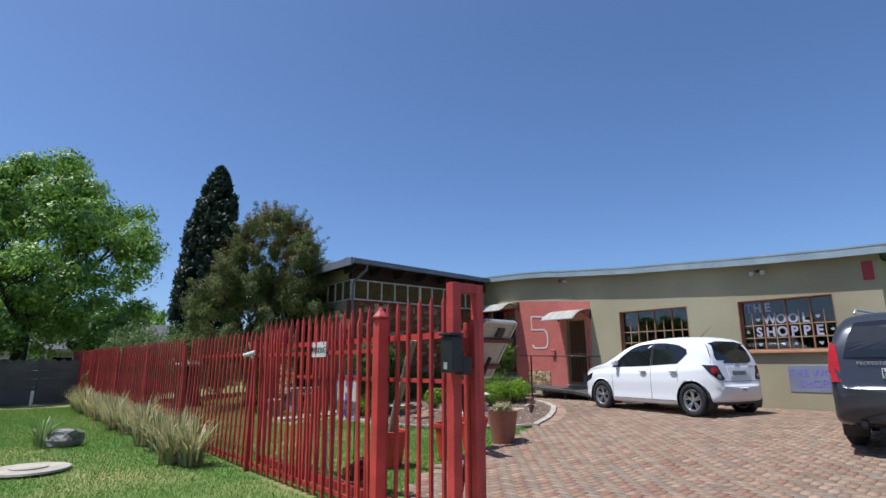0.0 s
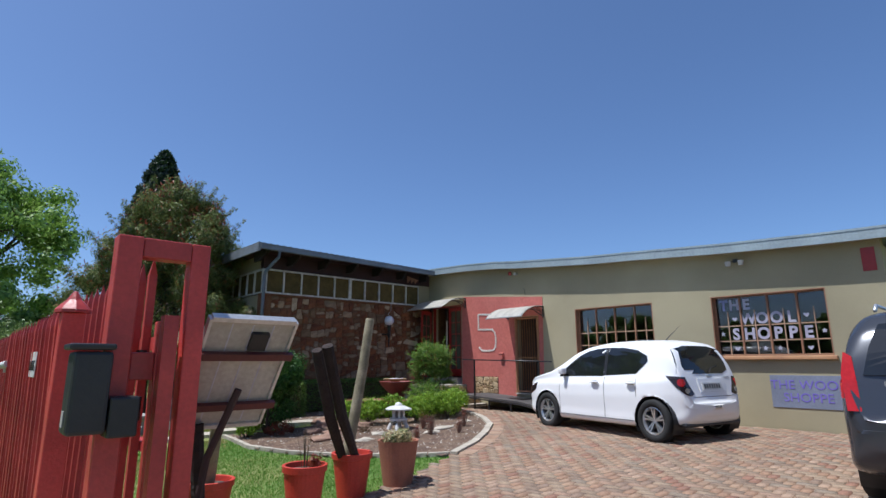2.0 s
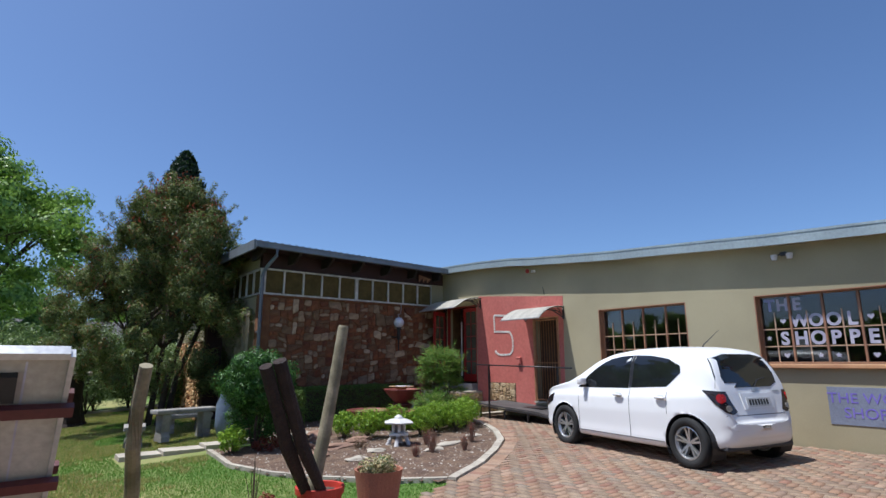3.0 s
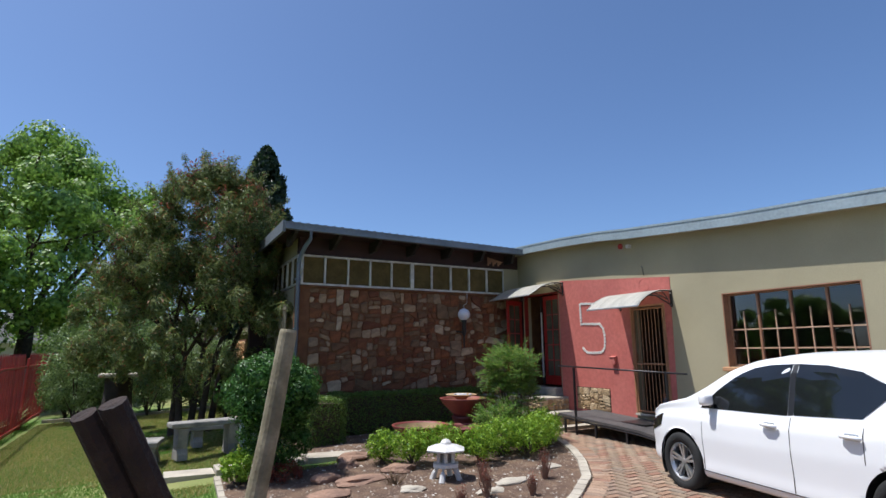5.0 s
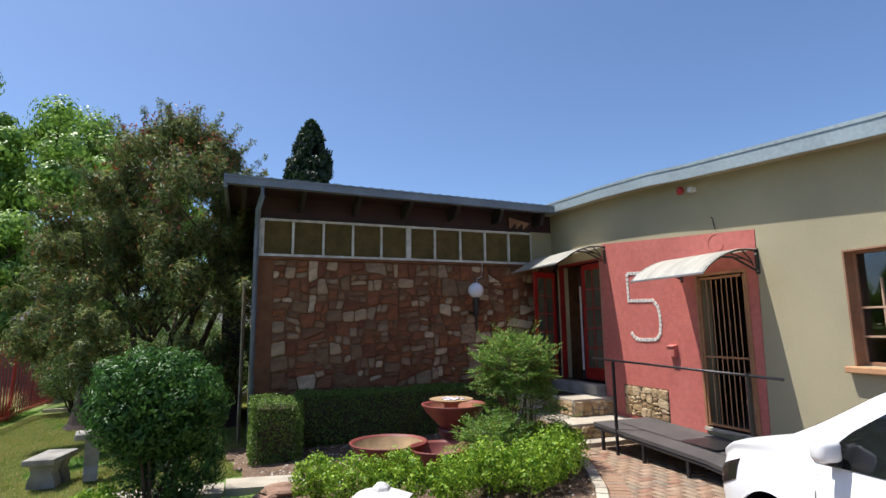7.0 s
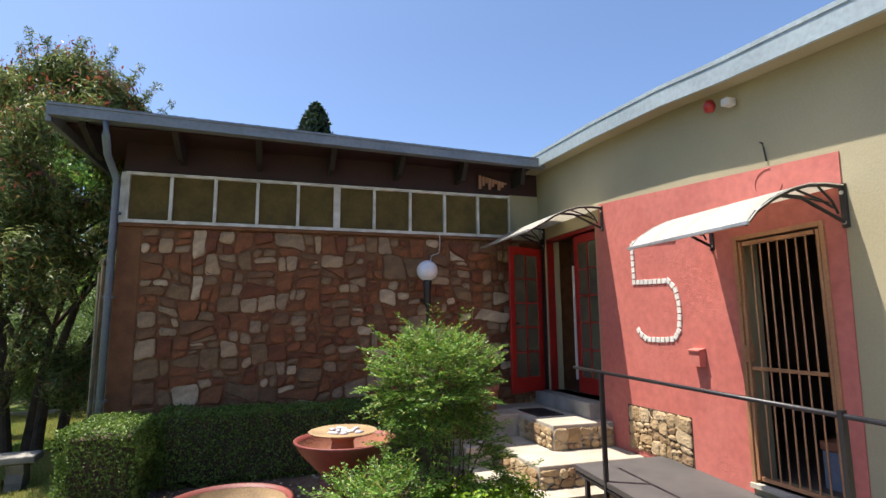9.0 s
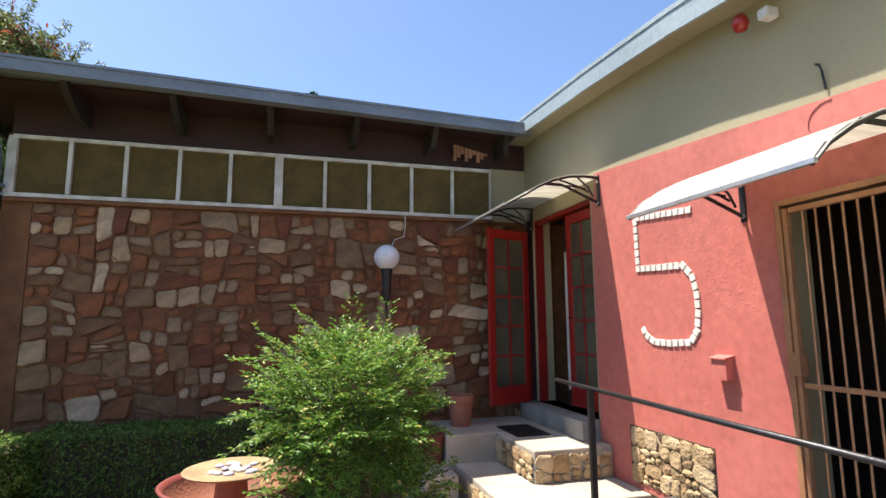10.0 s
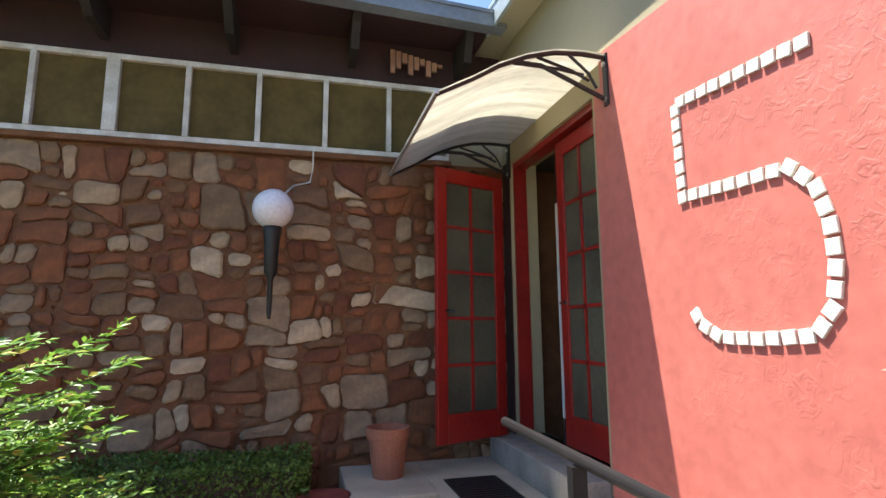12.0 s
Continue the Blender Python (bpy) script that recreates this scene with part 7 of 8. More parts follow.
shrub("round_shrub", 7.58, 12.15, "large rounded dark green glossy shrub on a bare stem", ball(52, 0.64, 1.26, 0.20, 31, 0.9), 440, 0.055, "leaf_ball", 31, 0.5, 7)
# added fill: the round shrub's lower growth and the dark shade beneath it
shrub("shrub_shade_fill", 7.75, 12.5, "added leafy fill for the lower crown and shade of the rounded shrub", ball(30, 0.56, 0.5, 0.19, 32, 0.75), 260, 0.05, "leaf_ball", 32)
shrub("flowering_shrub", 7.1, 12.0, "small lime green shrub with a few red leaves", ball(14, 0.22, 0.28, 0.1, 33), 110, 0.055, "leaf_lime", 33)
shrub("dark_groundcover", 7.75, 11.9, "low dark red and green ground cover by the path", ball(12, 0.3, 0.08, 0.1, 34, 0.4), 90, 0.045, "leaf_red", 34)

rngs = random.Random(7)
row = [(9.3, 11.75, 0.30), (9.65, 11.35, 0.34), (10.1, 11.1, 0.36), (10.6, 10.85, 0.33), (11.15, 11.05, 0.36), (11.5, 10.75, 0.36), (11.95, 11.0, 0.38), (12.3, 11.35, 0.36), (12.15, 11.75, 0.36), (12.7, 12.0, 0.30)]
for i, (x, y, r) in enumerate(row):
    shrub("lime_shrub", x, y, "clipped bright lime green low shrub in the planting bed", [(a, b, c * 1.08, d) for a, b, c, d in ball(22, r * 0.8, r * 0.95, r * 0.34, 50 + i, 0.75)], 120, 0.042, "leaf_lime", 50 + i, 0.5)
for i, (x, y, h, r) in enumerate([(9.75, 9.35, 0.38, 0.13), (10.25, 9.05, 0.30, 0.1), (10.85, 9.55, 0.42, 0.15), (9.35, 9.3, 0.2, 0.1), (10.1, 10.0, 0.3, 0.14)]):
    t = thing("dry_red_plant", x, y, ground_z(x, y), "wispy dry reddish brown plant in the gravel", "plant")
    part("stem", stems("stem", 60, h, r, "leaf_red", 70 + i, 0.004), "rock", t)
    pts, nr = cloud([(0, 0, h * 0.6, r * 0.8)], 200, 0.2, 70 + i, 2.0)
    part("foliage", leaves("foliage", pts, nr, 0.03, "leaf_red", 0.3, seed=70 + i), "leaf_red", t)
t = thing("dry_herb", 9.0, 10.6, ground_z(9, 10.6), "dry straw coloured herb between the rocks", "plant")
part("stem", stems("stem", 70, 0.25, 0.25, "leaf_dry", 81, 0.003), "leaf_dry", t)


def hedge(name, x0, x1, y0, y1, h, label, seed, n, skew=0.0):
    """A clipped hedge: a woody core with leaves all over its faces."""
    xc, yc = (x0 + x1) / 2, (y0 + y1) / 2
    z = ground_z(xc, yc)
    t = thing(name, xc, yc, z, label, "hedge")
    rng = np.random.default_rng(seed)
    a, b = (x1 - x0) / 2, (y1 - y0) / 2
    areas = np.array([2 * b * h, 2 * b * h, 2 * a * h, 2 * a * h, 4 * a * b])
    face = rng.choice(5, n, p=areas / areas.sum())
    u, v = rng.uniform(-1, 1, n), rng.uniform(0, 1, n)
    pts = np.zeros((n, 3))
    nr = np.zeros((n, 3))
    for k, (px, py, pz, nn) in enumerate([(-a, u * b, v * h, (-1, 0, 0.2)), (a, u * b, v * h, (1, 0, 0.2)), (u * a, -b, v * h, (0, -1, 0.2)), (u * a, b, v * h, (0, 1, 0.2)), (u * a, (v * 2 - 1) * b, h, (0, 0, 1))]):
        m = face == k
        pts[m] = np.stack([np.broadcast_to(c, n) for c in (px, py, pz)], 1)[m]
        nr[m] = nn
    wob = np.array([noise.noise(Vector(p) * 2.5) for p in pts]) * 0.05
    pts = pts + nr * wob[:, None] - nr * rng.exponential(0.03, n)[:, None]
    pts[:, 1] += skew * pts[:, 0]
    part("foliage", leaves("foliage", pts, nr, 0.034, "leaf_hedge", 0.55, seed=seed), "leaf_hedge", t)
    bm = boxes((-a + 0.1, a - 0.1, -b + 0.1, b - 0.1, 0.05, h - 0.1))
    for w in bm.verts:
        w.co.y += skew * w.co.x
    part("core", bm, "soil", t)
    return t


hedge("clipped_hedge", 8.62, 9.36, 13.85, 15.05, 0.88, "clipped green box hedge block in the sun", 91, 16000)
hedge("clipped_hedge", 9.38, 13.1, 14.62, 15.22, 0.84, "long clipped hedge in the shade of the stone wall", 92, 34000)


# the feathery bush by the steps
def nandina(x, y, label, centre, R, n, seed, canes):
    t = thing("nandina_bush", x, y, ground_z(x, y), label, "shrub")
    rng = np.random.default_rng(seed)
    P, D = [], []
    tw = bmesh.new()
    cx, cy, cz = centre
    for i in range(n):
        ph = math.acos(1 - 2 * rng.uniform(0.0, 0.86))
        th = rng.uniform(0, 6.283)
        k = R * rng.uniform(0.42, 0.92)
        n0 = np.array([math.sin(ph) * math.cos(th), math.sin(ph) * math.sin(th), math.cos(ph) * 0.9])
        p = np.array([cx, cy, cz]) + n0 * k
        d = n0 * 0.8 + rng.normal(0, 0.28, 3) + (0, 0, 0.12)
        d /= np.linalg.norm(d)
        L = rng.uniform(0.14, 0.26) * (1.6 if rng.uniform() < 0.16 else 1)
        side = np.cross(d, (0, 0, 1))
        side /= np.linalg.norm(side) + 1e-6
        prev = p
        line = [tuple(p)]
        for s in range(1, 7):
            q = p + d * L * s / 6 + np.array([0, 0, -0.05]) * (s / 6) ** 2 * R
            line.append(tuple(q))
            for sg in (-1, 1):
                b = side * sg * 0.75 + d * 0.75 + rng.normal(0, 0.12, 3)
                b /= np.linalg.norm(b)
                m = 3 if s < 5 else 2
                for g in range(1, m + 1):
                    o = q + b * (0.028 * g)
                    for sg2 in (-1, 1):
                        w = b * 0.8 + np.cross(b, (0, 0, 1)) * sg2 * 0.7 + rng.normal(0, 0.2, 3)
                        P.append(o)
                        D.append(w / np.linalg.norm(w))
                P.append(q + b * 0.028 * m)
                D.append(b)
            prev = q
        P.append(prev)
        D.append(d)
        tube(tw, line, [0.0022] * 6 + [0.001], 3, False)
    P, D = np.array(P), np.array(D)
    m = len(P)
    up = np.array([0, 0, 1.0]) + rng.normal(0, 0.45, (m, 3))
    S = np.cross(D, up)
    S /= np.linalg.norm(S, axis=1)[:, None] + 1e-9
    N2 = np.cross(S, D)
    Lf = rng.uniform(0.026, 0.042, m)[:, None]
    v = np.stack([P, P + D * Lf * 0.45 + S * Lf * 0.16 + N2 * Lf * 0.05, P + D * Lf - N2 * Lf * 0.12, P + D * Lf * 0.45 - S * Lf * 0.16 + N2 * Lf * 0.05], 1).reshape(-1, 3)
    f = np.arange(4 * m).reshape(-1, 4)
    f = np.concatenate([f[:, [0, 1, 2]], f[:, [0, 2, 3]]])
    part("foliage", arrays_mesh("foliage", v, f, "leaf_nandina"), "leaf_nandina", t)
    part("twig", tw, "twig", t)
    bm = bmesh.new()
    for i in range(canes):
        a, r = rng.uniform(0, 6.28), rng.uniform(0.02, 0.14)
        e = rng.uniform(0.3, 0.8) * R
        tube(bm, [(r * math.cos(a), r * math.sin(a), -0.05), (cx * 0.6 + r * 2 * math.cos(a), cy * 0.6 + r * 2 * math.sin(a), cz * 0.5), (cx + e * math.cos(a), cy + e * math.sin(a), cz + rng.uniform(-0.2, 0.35) * R)], [0.012, 0.01, 0.005], 5, False)
    part("cane", bm, "twig", t)
    return t


nandina(12.05, 11.98, "feathery bright green bamboo-like bush with upright canes", (-0.04, 0.02, 1.32), 0.475, 400, 101, 16)
nandina(12.2, 12.0, "sparse lower growth of the feathery green bush", (-0.1, -0.05, 0.75), 0.5, 150, 102, 8)
nandina(11.5, 11.6, "smaller feathery green bush beside the fountain bowls", (0.0, 0.0, 0.42), 0.38, 200, 103, 8)

# strap-leaved clumps along the outside of the fence
def strap_clump(x, y, r, h, n, seed, label, group="", name="strap_leaf_clump", mat="leaf_straw"):
    t = thing(name, x, y, ground_z(x, y), label, "plant", group)
    rng = np.random.default_rng(seed)
    V, F = [], []
    for i in range(n):
        a = rng.uniform(0, 6.28)
        d = np.array([math.cos(a), math.sin(a), 0])
        b = d * rng.uniform(0, r * 0.35)
        s = np.array([-d[1], d[0], 0]) * 0.019
        hh, k = h * rng.uniform(0.6, 1.1), rng.uniform(0.2, 1)
        base = len(V)
        for q in range(5):
            u = q / 4
            p = b + d * r * k * u ** 1.6 + np.array([0, 0, hh * (u - 0.45 * k * u ** 2.6)])
            w = s * (1 - u * 0.85)
            V += [p - w, p + w]
        for q in range(4):
            F.append((base + 2 * q, base + 2 * q + 1, base + 2 * q + 3, base + 2 * q + 2))
    part("leaf", arrays_mesh("leaf", V, F, mat), mat, t)
    return t


rng0 = random.Random(12)
for i in range(31):
    y = 9.35 + i * 0.5 + rng0.uniform(-0.15, 0.15)
    strap_clump(2.35 + rng0.uniform(-0.2, 0.15), y, 0.5, rng0.uniform(0.7, 1.0), 120, 200 + i, "variegated strap-leaved clump along the red fence", "fence border clumps")
strap_clump(0.62, 12.9, 0.45, 0.75, 46, 240, "spiky young yucca plant on the verge", name="yucca", mat="leaf_grey")
t = thing("verge_rock", 0.95, 12.8, -0.42, "rounded grey boulder on the verge", "rock")
bm = bmesh.new()
rock(bm, 0, 0, 0.1, 0.3, 0.25, 0.2, 4, 3)
part("rock", bm, "grey_concrete", t)
t = thing("manhole_slab", 0.33, 10.34, -0.47, "round pale concrete inspection cover in the grass", "manhole cover")
part("slab", lathe(bmesh.new(), [(0, 0), (0.55, 0), (0.54, 0.03), (0, 0.035)], 28), "concrete", t)
part("lid", lathe(bmesh.new(), [(0, 0.037), (0.25, 0.037), (0.25, 0.05), (0, 0.05)], 24), "concrete", t)
bag = thing("plastic_bag", 2.35, 9.55, -0.47, "crumpled blue and white plastic bag in the grass", "litter")
bm = bmesh.new()
rock(bm, 0, 0, 0.06, 0.10, 0.07, 0.08, 9, 3)
part("bag", bm, "blue_bag", bag)

# ---- trees ----
def limbs(bm, base, top, r0, n, spread, seed, r1=0.04, lean=(0, 0), sub=3):
    """A tapered trunk with forking limbs; returns the limbs' ends."""
    rng = random.Random(seed)
    b, tp = Vector(base), Vector(top)
    mid = b.lerp(tp, 0.5) + Vector((rng.uniform(-0.2, 0.2), rng.uniform(-0.2, 0.2), 0))
    tube(bm, [b, mid, tp], [r0, r0 * 0.8, r0 * 0.62], 10, False)
    ends = []
    for i in range(n):
        a = 2 * math.pi * i / n + rng.uniform(-0.4, 0.4)
        k = rng.uniform(0.5, 1)
        p1 = tp + Vector((math.cos(a) * spread * 0.4 * k, math.sin(a) * spread * 0.4 * k, spread * rng.uniform(0.3, 0.6)))
        p2 = p1 + Vector((math.cos(a) * spread * 0.4 * k, math.sin(a) * spread * 0.4 * k, spread * rng.uniform(0.2, 0.6)))
        tube(bm, [tp, p1, p2], [r0 * 0.42, r0 * 0.25, r1], 7, False)
        for s in range(sub):
            q = p1.lerp(p2, rng.uniform(0.2, 1))
            e = q + Vector((rng.uniform(-1, 1), rng.uniform(-1, 1), rng.uniform(0, 1))) * spread * 0.35
            tube(bm, [q, q.lerp(e, 0.5) + Vector((0, 0, 0.05)), e], [r1 * 1.4, r1, r1 * 0.4], 5, False)
            ends.append(e)
        ends.append(p2)
    return ends


def broad_tree(x, y, label, h, R, seed, per, leaf, mat="leaf_tree", trunk=0.35, base=1.6, nclump=90, group=""):
    t = thing("broadleaf_tree", x, y, ground_z(x, y) - 0.1, label, "tree", group)
    bm = bmesh.new()
    ends = limbs(bm, (0, 0, 0), (0.1, 0.1, h * 0.28), trunk, 7, R * 1.0, seed, 0.05)
    part("trunk", bm, "bark", t)
    rng = random.Random(seed)
    cl = []
    for i in range(nclump):
        a, u = rng.uniform(0, 6.28), rng.uniform(0, 1)
        zz = base + (h - base) * rng.uniform(0.0, 1.0)
        q = (zz - base) / (h - base)
        rad = R * (math.sin(math.pi * min(0.97, q * 0.85 + 0.15)) ** 0.6) * math.sqrt(rng.uniform(0.25, 1))
        cl.append((math.cos(a) * rad, math.sin(a) * rad, zz - 0.3, R * rng.uniform(0.10, 0.24)))
    cl += [(e.x, e.y, e.z, R * 0.18) for e in ends]
    pts, nr = cloud(cl, per, 0.35, seed, 0.75)
    part("crown", leaves("crown", pts, nr, leaf, mat, 0.6, 0.15, seed), mat, t)
    return t


broad_tree(0.6, 34.6, "large broadleaf tree with a loose bright green crown", 12.3, 6.2, 301, 460, 0.22, trunk=0.45, base=2.2, nclump=105)
broad_tree(-5.5, 33.0, "tall broadleaf tree with a dense green crown by the street", 15.5, 5.5, 302, 380, 0.24, trunk=0.5, base=2.4, nclump=130)
broad_tree(-2.2, 29.8, "shady broadleaf tree over the grey wall", 8.6, 3.8, 303, 260, 0.2, trunk=0.3, base=2.6, nclump=80)
broad_tree(4.9, 36.0, "medium green tree behind the back shrubs", 4.6, 2.2, 304, 240, 0.18, trunk=0.2, base=0.8, nclump=60)

cyp = thing("cypress_tree", 12.9, 46.3, -0.3, "tall dense dark green cypress with a pointed top", "tree")
bm = bmesh.new()
tube(bm, [(0, 0, 0), (0, 0, 8), (0, 0, 16)], [0.5, 0.3, 0.08], 10, False)
part("trunk", bm, "bark", cyp)
rng = random.Random(5)
cl = []
for i in range(560):
    u = rng.uniform(0, 1)
    z = 0.8 + 17.2 * u
    R = 2.95 * (1 - u ** 2.6) ** 0.75 * min(1, 0.6 + u * 1.6) + 0.1
    a = rng.uniform(0, 6.28)
    cl.append((math.cos(a) * R * rng.uniform(0.5, 0.95), math.sin(a) * R * rng.uniform(0.62, 0.95), z, 0.28 + 0.35 * (1 - u)))
pts, nr = cloud(cl, 170, 0.5, 6, 1.5)
nr = nr + (0, 0, 0.6)
part("crown", leaves("crown", pts, nr, 0.31, "leaf_cypress", 0.45, -0.8, 6, 0.4), "leaf_cypress", cyp)

brush = thing("bottlebrush_tree", 6.6, 18.1, ground_z(6.6, 18.1) - 0.05, "olive green bottlebrush tree with drooping leaves and reddish tips", "tree")
bm = bmesh.new()
ends = []
for k, (dx, dy) in enumerate([(0, 0), (0.35, 0.1), (-0.3, 0.15), (0.7, -0.1), (1.1, 0.1)]):
    ends += limbs(bm, (dx * 0.6, dy, 0), (dx * 1.2, dy * 1.5, 1.9 + 0.2 * k), 0.09, 5, 1.9, 400 + k, 0.022, sub=4)
part("trunk", bm, "bark", brush)
rng = random.Random(15)
cl = []
for i in range(270):
    a = rng.uniform(0, 6.28)
    u = rng.uniform(0, 1)
    z = 1.1 + 5.6 * u
    R = 2.6 * math.sin(math.pi * min(0.98, 0.30 + 0.68 * u)) ** 0.75
    rr = R * math.sqrt(rng.uniform(0.15, 1))
    cl.append((0.42 + math.cos(a) * rr * 1.08, math.sin(a) * rr, z, rng.uniform(0.16, 0.42)))
cl += [(e.x, e.y, e.z, 0.3) for e in ends if e.z < 6.2]
# an opening in the crown through which the sun reaches the garden wall
cl = [c for c in cl if math.hypot(c[0] - 1.4 + (c[2] - 1.2) * 0.357, c[1] - 0.6 - (c[2] - 1.2) * 0.179) > 0.55 + c[3]]
pts, nr = cloud(cl, 430, 0.1, 16, 1.25)
part("crown", leaves("crown", pts, nr + (0, 0, 0.3), 0.115, "leaf_brush", 0.2, 0.15, 16, 0.9), "leaf_brush", brush)
pts, nr = cloud([(c[0], c[1], c[2] + 0.15, c[3]) for c in cl if c[2] > 3.4][:70], 26, 0.9, 17, 1.2)
part("red_tip", leaves("red_tip", pts, nr, 0.11, "leaf_red", 0.3, -0.5, 17), "leaf_red", brush)
tw = bmesh.new()
rng = random.Random(18)
sprigs = []
outer = [c for c in cl if c[2] > 3.6 and math.hypot(c[0] - 0.42, c[1]) > 0.45 * 2.6 * (1 - (c[2] - 1.1) / 7.5)]
for c in rng.sample(outer, min(110, len(outer))):
    p = Vector(c[:3])
    out = Vector((c[0] - 0.42, c[1], 1.6)).normalized()
    e = p + (out + Vector((rng.uniform(-0.4, 0.4), rng.uniform(-0.4, 0.4), 0))) * rng.uniform(0.35, 0.75)
    mid = p.lerp(e, 0.6) + Vector((0, 0, -0.05))
    tube(tw, [p, mid, e], [0.011, 0.007, 0.003], 4, False)
    sprigs += [(*mid, 0.09), (*mid.lerp(e, 0.5), 0.08), (*e, 0.07)]
pts, nr = cloud(sprigs, 26, 0.1, 19, 1.3)
part("sprig", leaves("sprig", pts, nr + (0, 0, 0.4), 0.10, "leaf_brush", 0.2, 0.1, 19, 0.8), "leaf_brush", brush)
tagged(part("twig", tw, "bark", brush), kind="stuff")

# back shrubs in front of the far boundary
for i, (x, y, R, h) in enumerate([(3.5, 25.6, 1.0, 1.9), (4.9, 25.2, 1.1, 2.1), (6.3, 25.0, 1.2, 2.3), (7.6, 25.2, 1.2, 2.0), (3.9, 27.2, 1.2, 2.6), (8.3, 22.6, 0.9, 2.4), (7.9, 20.4, 0.7, 1.7), (3.9, 23.8, 1.2, 3.2), (5.9, 23.6, 1.3, 3.3), (4.7, 24.6, 1.3, 2.9), (7.2, 23.8, 1.1, 3.0)]):
    shrub("back_shrub", x, y, "loose grey-green shrub along the back of the lawn", [(a, b, c, d) for a, b, c, d in ball(34, R * 0.8, h * 0.52, R * 0.3, 500 + i, h / R * 0.5)], 190, 0.10, "leaf_grey", 500 + i, 0.4, 6)

# ---- beyond the fence ----
pw = thing("precast_wall", 0, 27.6, -0.42, "low grey precast concrete wall with a scalloped coping", "wall")
for i in range(9):
    x0 = -11.5 + i * 1.52
    for k in range(5):
        part("panel", boxes((x0 + 0.07, x0 + 1.45, -0.03, 0.03, k * 0.33, k * 0.33 + 0.325), bevel=0.006), "precast", pw)
    bm = bmesh.new()
    o = [(x0 + 0.07, 1.655)] + [(x0 + 0.07 + 1.38 * u, 1.80 - 0.10 * abs(math.sin(u * math.pi * 4))) for u in np.linspace(0, 1, 25)] + [(x0 + 1.45, 1.655)]
    prism(bm, o, "y", -0.03, 0.03)
    part("coping", bm, "precast", pw)
    part("post", boxes((x0 - 0.065, x0 + 0.065, -0.07, 0.07, 0, 1.9), bevel=0.008), "precast", pw)
pw.matrix_basis = pose(0.6, 27.9, -0.42, 0, 0, 4)

def far_house(x, y, w, d, h, rh, label, turn=0):
    t = thing("neighbour_house", x, y, -0.4, label, "house", turn=turn)
    wall = part("wall", boxes((-w / 2, w / 2, -d / 2, d / 2, 0, h)), "far_wall", t)
    bm = bmesh.new()
    prism(bm, [(-d / 2 - 0.4, h), (d / 2 + 0.4, h), (0, h + rh)], "x", -w / 2 - 0.4, w / 2 + 0.4)
    part("roof", bm, "far_roof", t)
    part("barge_board", boxes((-w / 2 - 0.4, w / 2 + 0.4, -d / 2 - 0.45, -d / 2 - 0.402, h - 0.05, h + 0.12)), "sign_white", t)
    for k in range(3):
        xx = -w / 2 + w * (k + 0.5) / 3
        win = part("window", boxes((xx - 0.6, xx + 0.6, -d / 2 - 0.03, -d / 2 - 0.002, 0.9, 2.1)), "sign_white", t)
        part("pane", boxes((xx - 0.52, xx + 0.52, -d / 2 - 0.045, -d / 2 - 0.032, 0.98, 2.02)), "dark_glass", win)
    return t


far_house(9.5, 62, 13, 8, 3.0, 2.6, "pale neighbouring house with a low grey gabled roof")
far_house(-3.5, 58, 10, 8, 2.9, 2.4, "neighbouring house with a dark roof behind the trees", 12)
far_house(4.6, 44, 5, 4, 2.4, 1.0, "low pale outbuilding behind the back shrubs", 3)
for i, (x, y, h, R) in enumerate([(-22, 60, 10, 6), (-34, 75, 12, 7), (-14, 85, 11, 7), (2, 92, 12, 8), (16, 95, 10, 7), (-50, 95, 13, 8)]):
    broad_tree(x, y, "distant green tree on the skyline", h, R, 600 + i, 130, 0.5, base=0.8, nclump=60, group="skyline trees")
for i in range(7):
    broad_tree(-14 - (i * 37 % 5), 6 + i * 6.0, "dark street tree across the road", 3.0 + (i * 13 % 4) * 0.3, 3.4, 650 + i, 110, 0.5, base=0.3, nclump=70, group="street trees")
hf = thing("street_tap_post", 1.0, 26.0, -0.45, "short white marker post on the verge", "post")
part("post", boxes((-0.05, 0.05, -0.05, 0.05, 0, 0.6), bevel=0.01), "sign_white", hf)

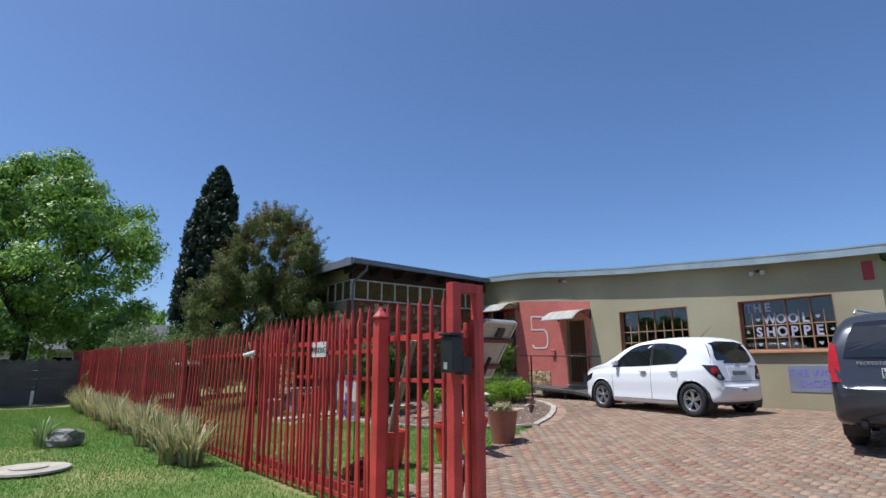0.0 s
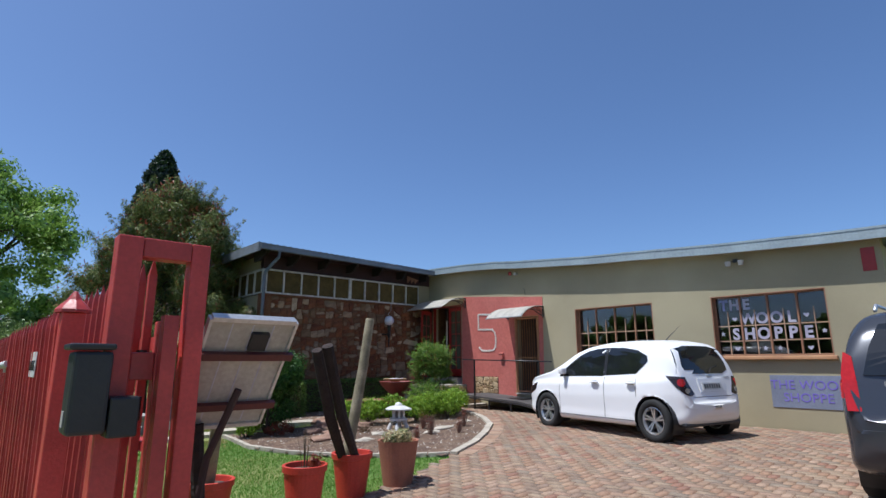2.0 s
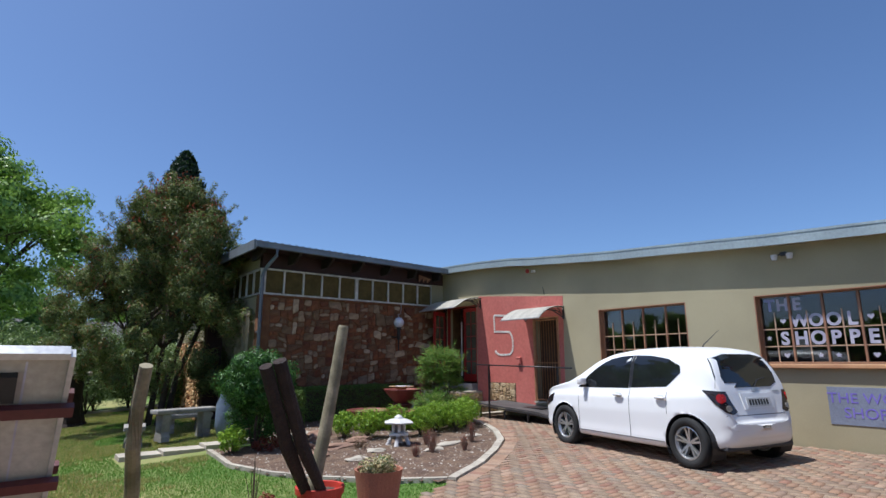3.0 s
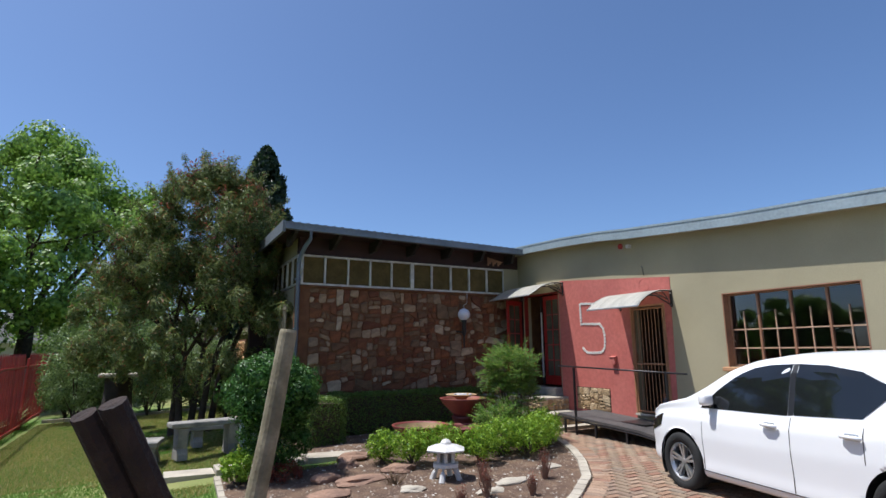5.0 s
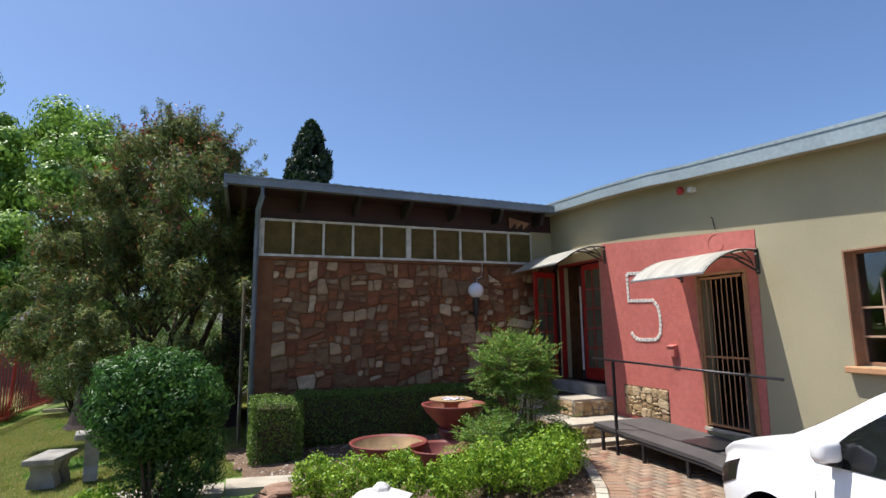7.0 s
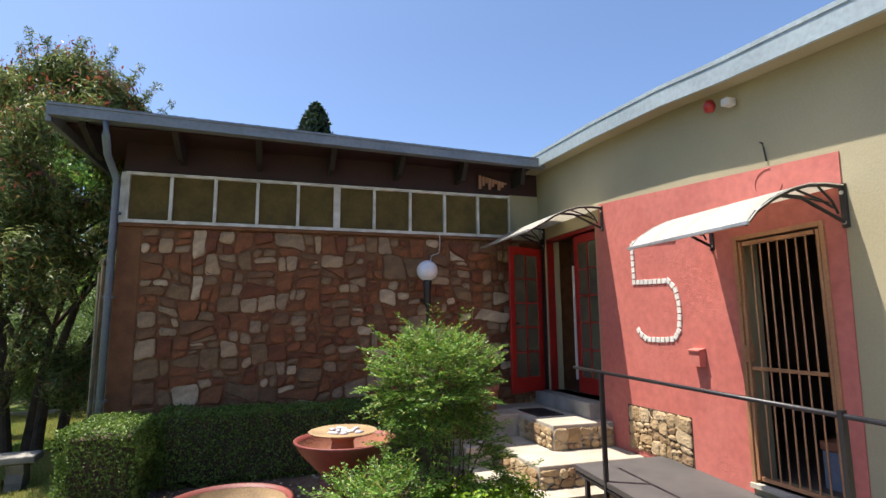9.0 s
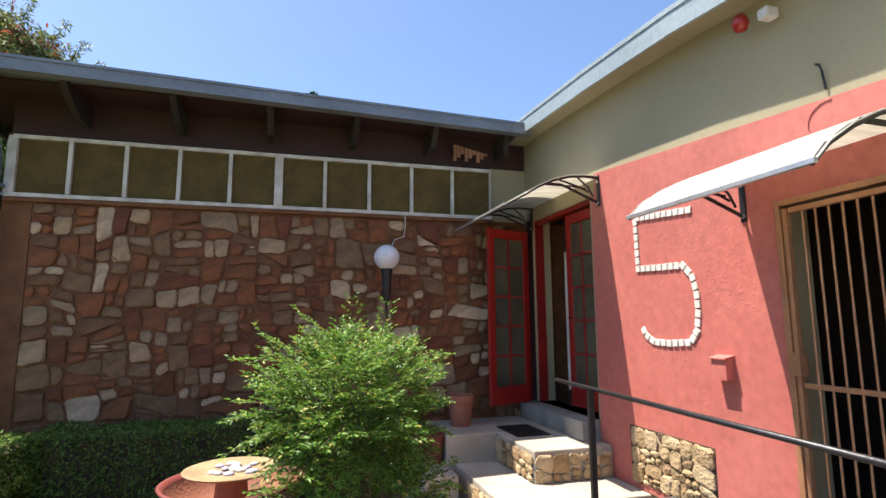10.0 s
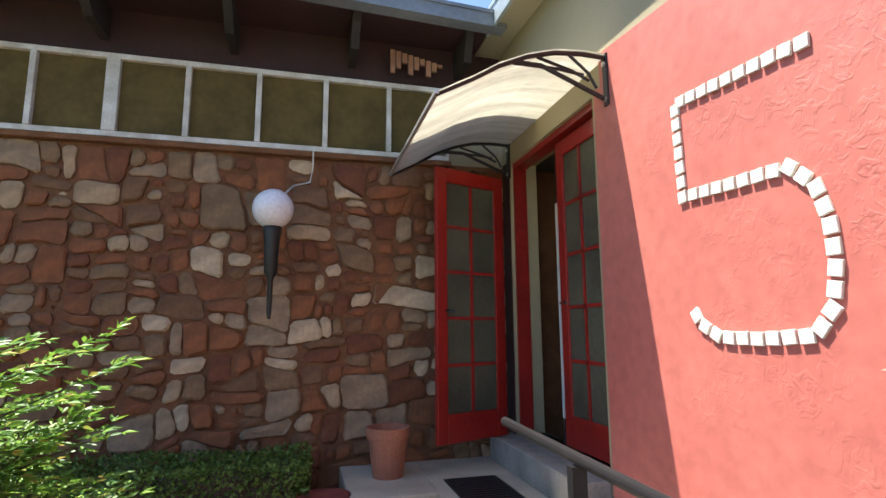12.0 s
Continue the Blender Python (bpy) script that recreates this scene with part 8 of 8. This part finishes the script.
# ---- pieces of walls and pavement ----
stones_on("wall_stone", "rubble wall of cream, rust and brown stones in deep mortar", (8.93, SW + 0.03, 0.0), 0, 5.9, Z_SB - 0.06, 330, 41, "stone", 0.026, 0.009, 1.5)
stones_on("wall_cladding", "panel of tan crazy-paved cladding stones on the red wall", (W - 0.014, 13.17, 0.36), -90, 1.03, 0.49, 26, 42, "clad", 0.02, 0.002, 1.2)
structure("cladding_bed", boxes((W - 0.016, W - 0.0125, 12.13, 13.19, 0.36, 0.86)), "black_joint", "dark joints behind the cladding stones")
for nm, org, turn, w, h, n, sd in [("landing_cladding", (13.95, 13.488, 0.31), 0, 0.84, 0.25, 11, 43), ("landing_side_cladding", (13.938, 14.44, 0.31), -90, 0.93, 0.25, 12, 44), ("step_cladding", (13.45, 12.908, 0.06), 0, 1.34, 0.2, 14, 45), ("step_side_cladding", (13.438, 13.98, 0.02), -90, 1.05, 0.24, 12, 46)]:
    stones_on(nm, "tan crazy-paved stones on the riser of the steps", org, turn, w, h, n, sd, "clad", 0.02, 0.002, 1.2)
stones_on("stub_cladding", "orange and tan cladding stones on the short garden wall, brightened as if sunlit", (8.055, 20.68, -0.2), -90, 2.64, 2.2, 420, 47, "stub_stone", 0.04, 0.005, 1.2)

pave = new("pavement")
tagged(pave, "clay pavers nearest the car and the ramp", kind="structure")
bm = bmesh.new()
box(bm, -0.108, 0.108, -0.0525, 0.0525, -0.012, 0.012)
for f in [f for f in bm.faces if f.normal.z > 0.9]:
    for v in f.verts:
        v.co.x *= 0.95
        v.co.y *= 0.89
piece = {0: finish("paver", bm.copy(), "paver_piece"), 3: finish("paver", bm, "paver_shaded_piece")}
rng = random.Random(77)
for x, y, ang, k in NEAR:
    ob = new("paver", piece[k])
    ob.parent = pave
    ob.matrix_basis = pose(x, y, ground_z(x, y) + rng.gauss(0, 0.001), rng.gauss(0, 0.4), rng.gauss(0, 0.4), math.degrees(ang))

# the plan's units become metres
for ob in list(scene.objects):
    if ob.parent is None and ob.type in {"MESH", "EMPTY"}:
        ob.matrix_basis = Matrix.Scale(K, 4) @ ob.matrix_basis
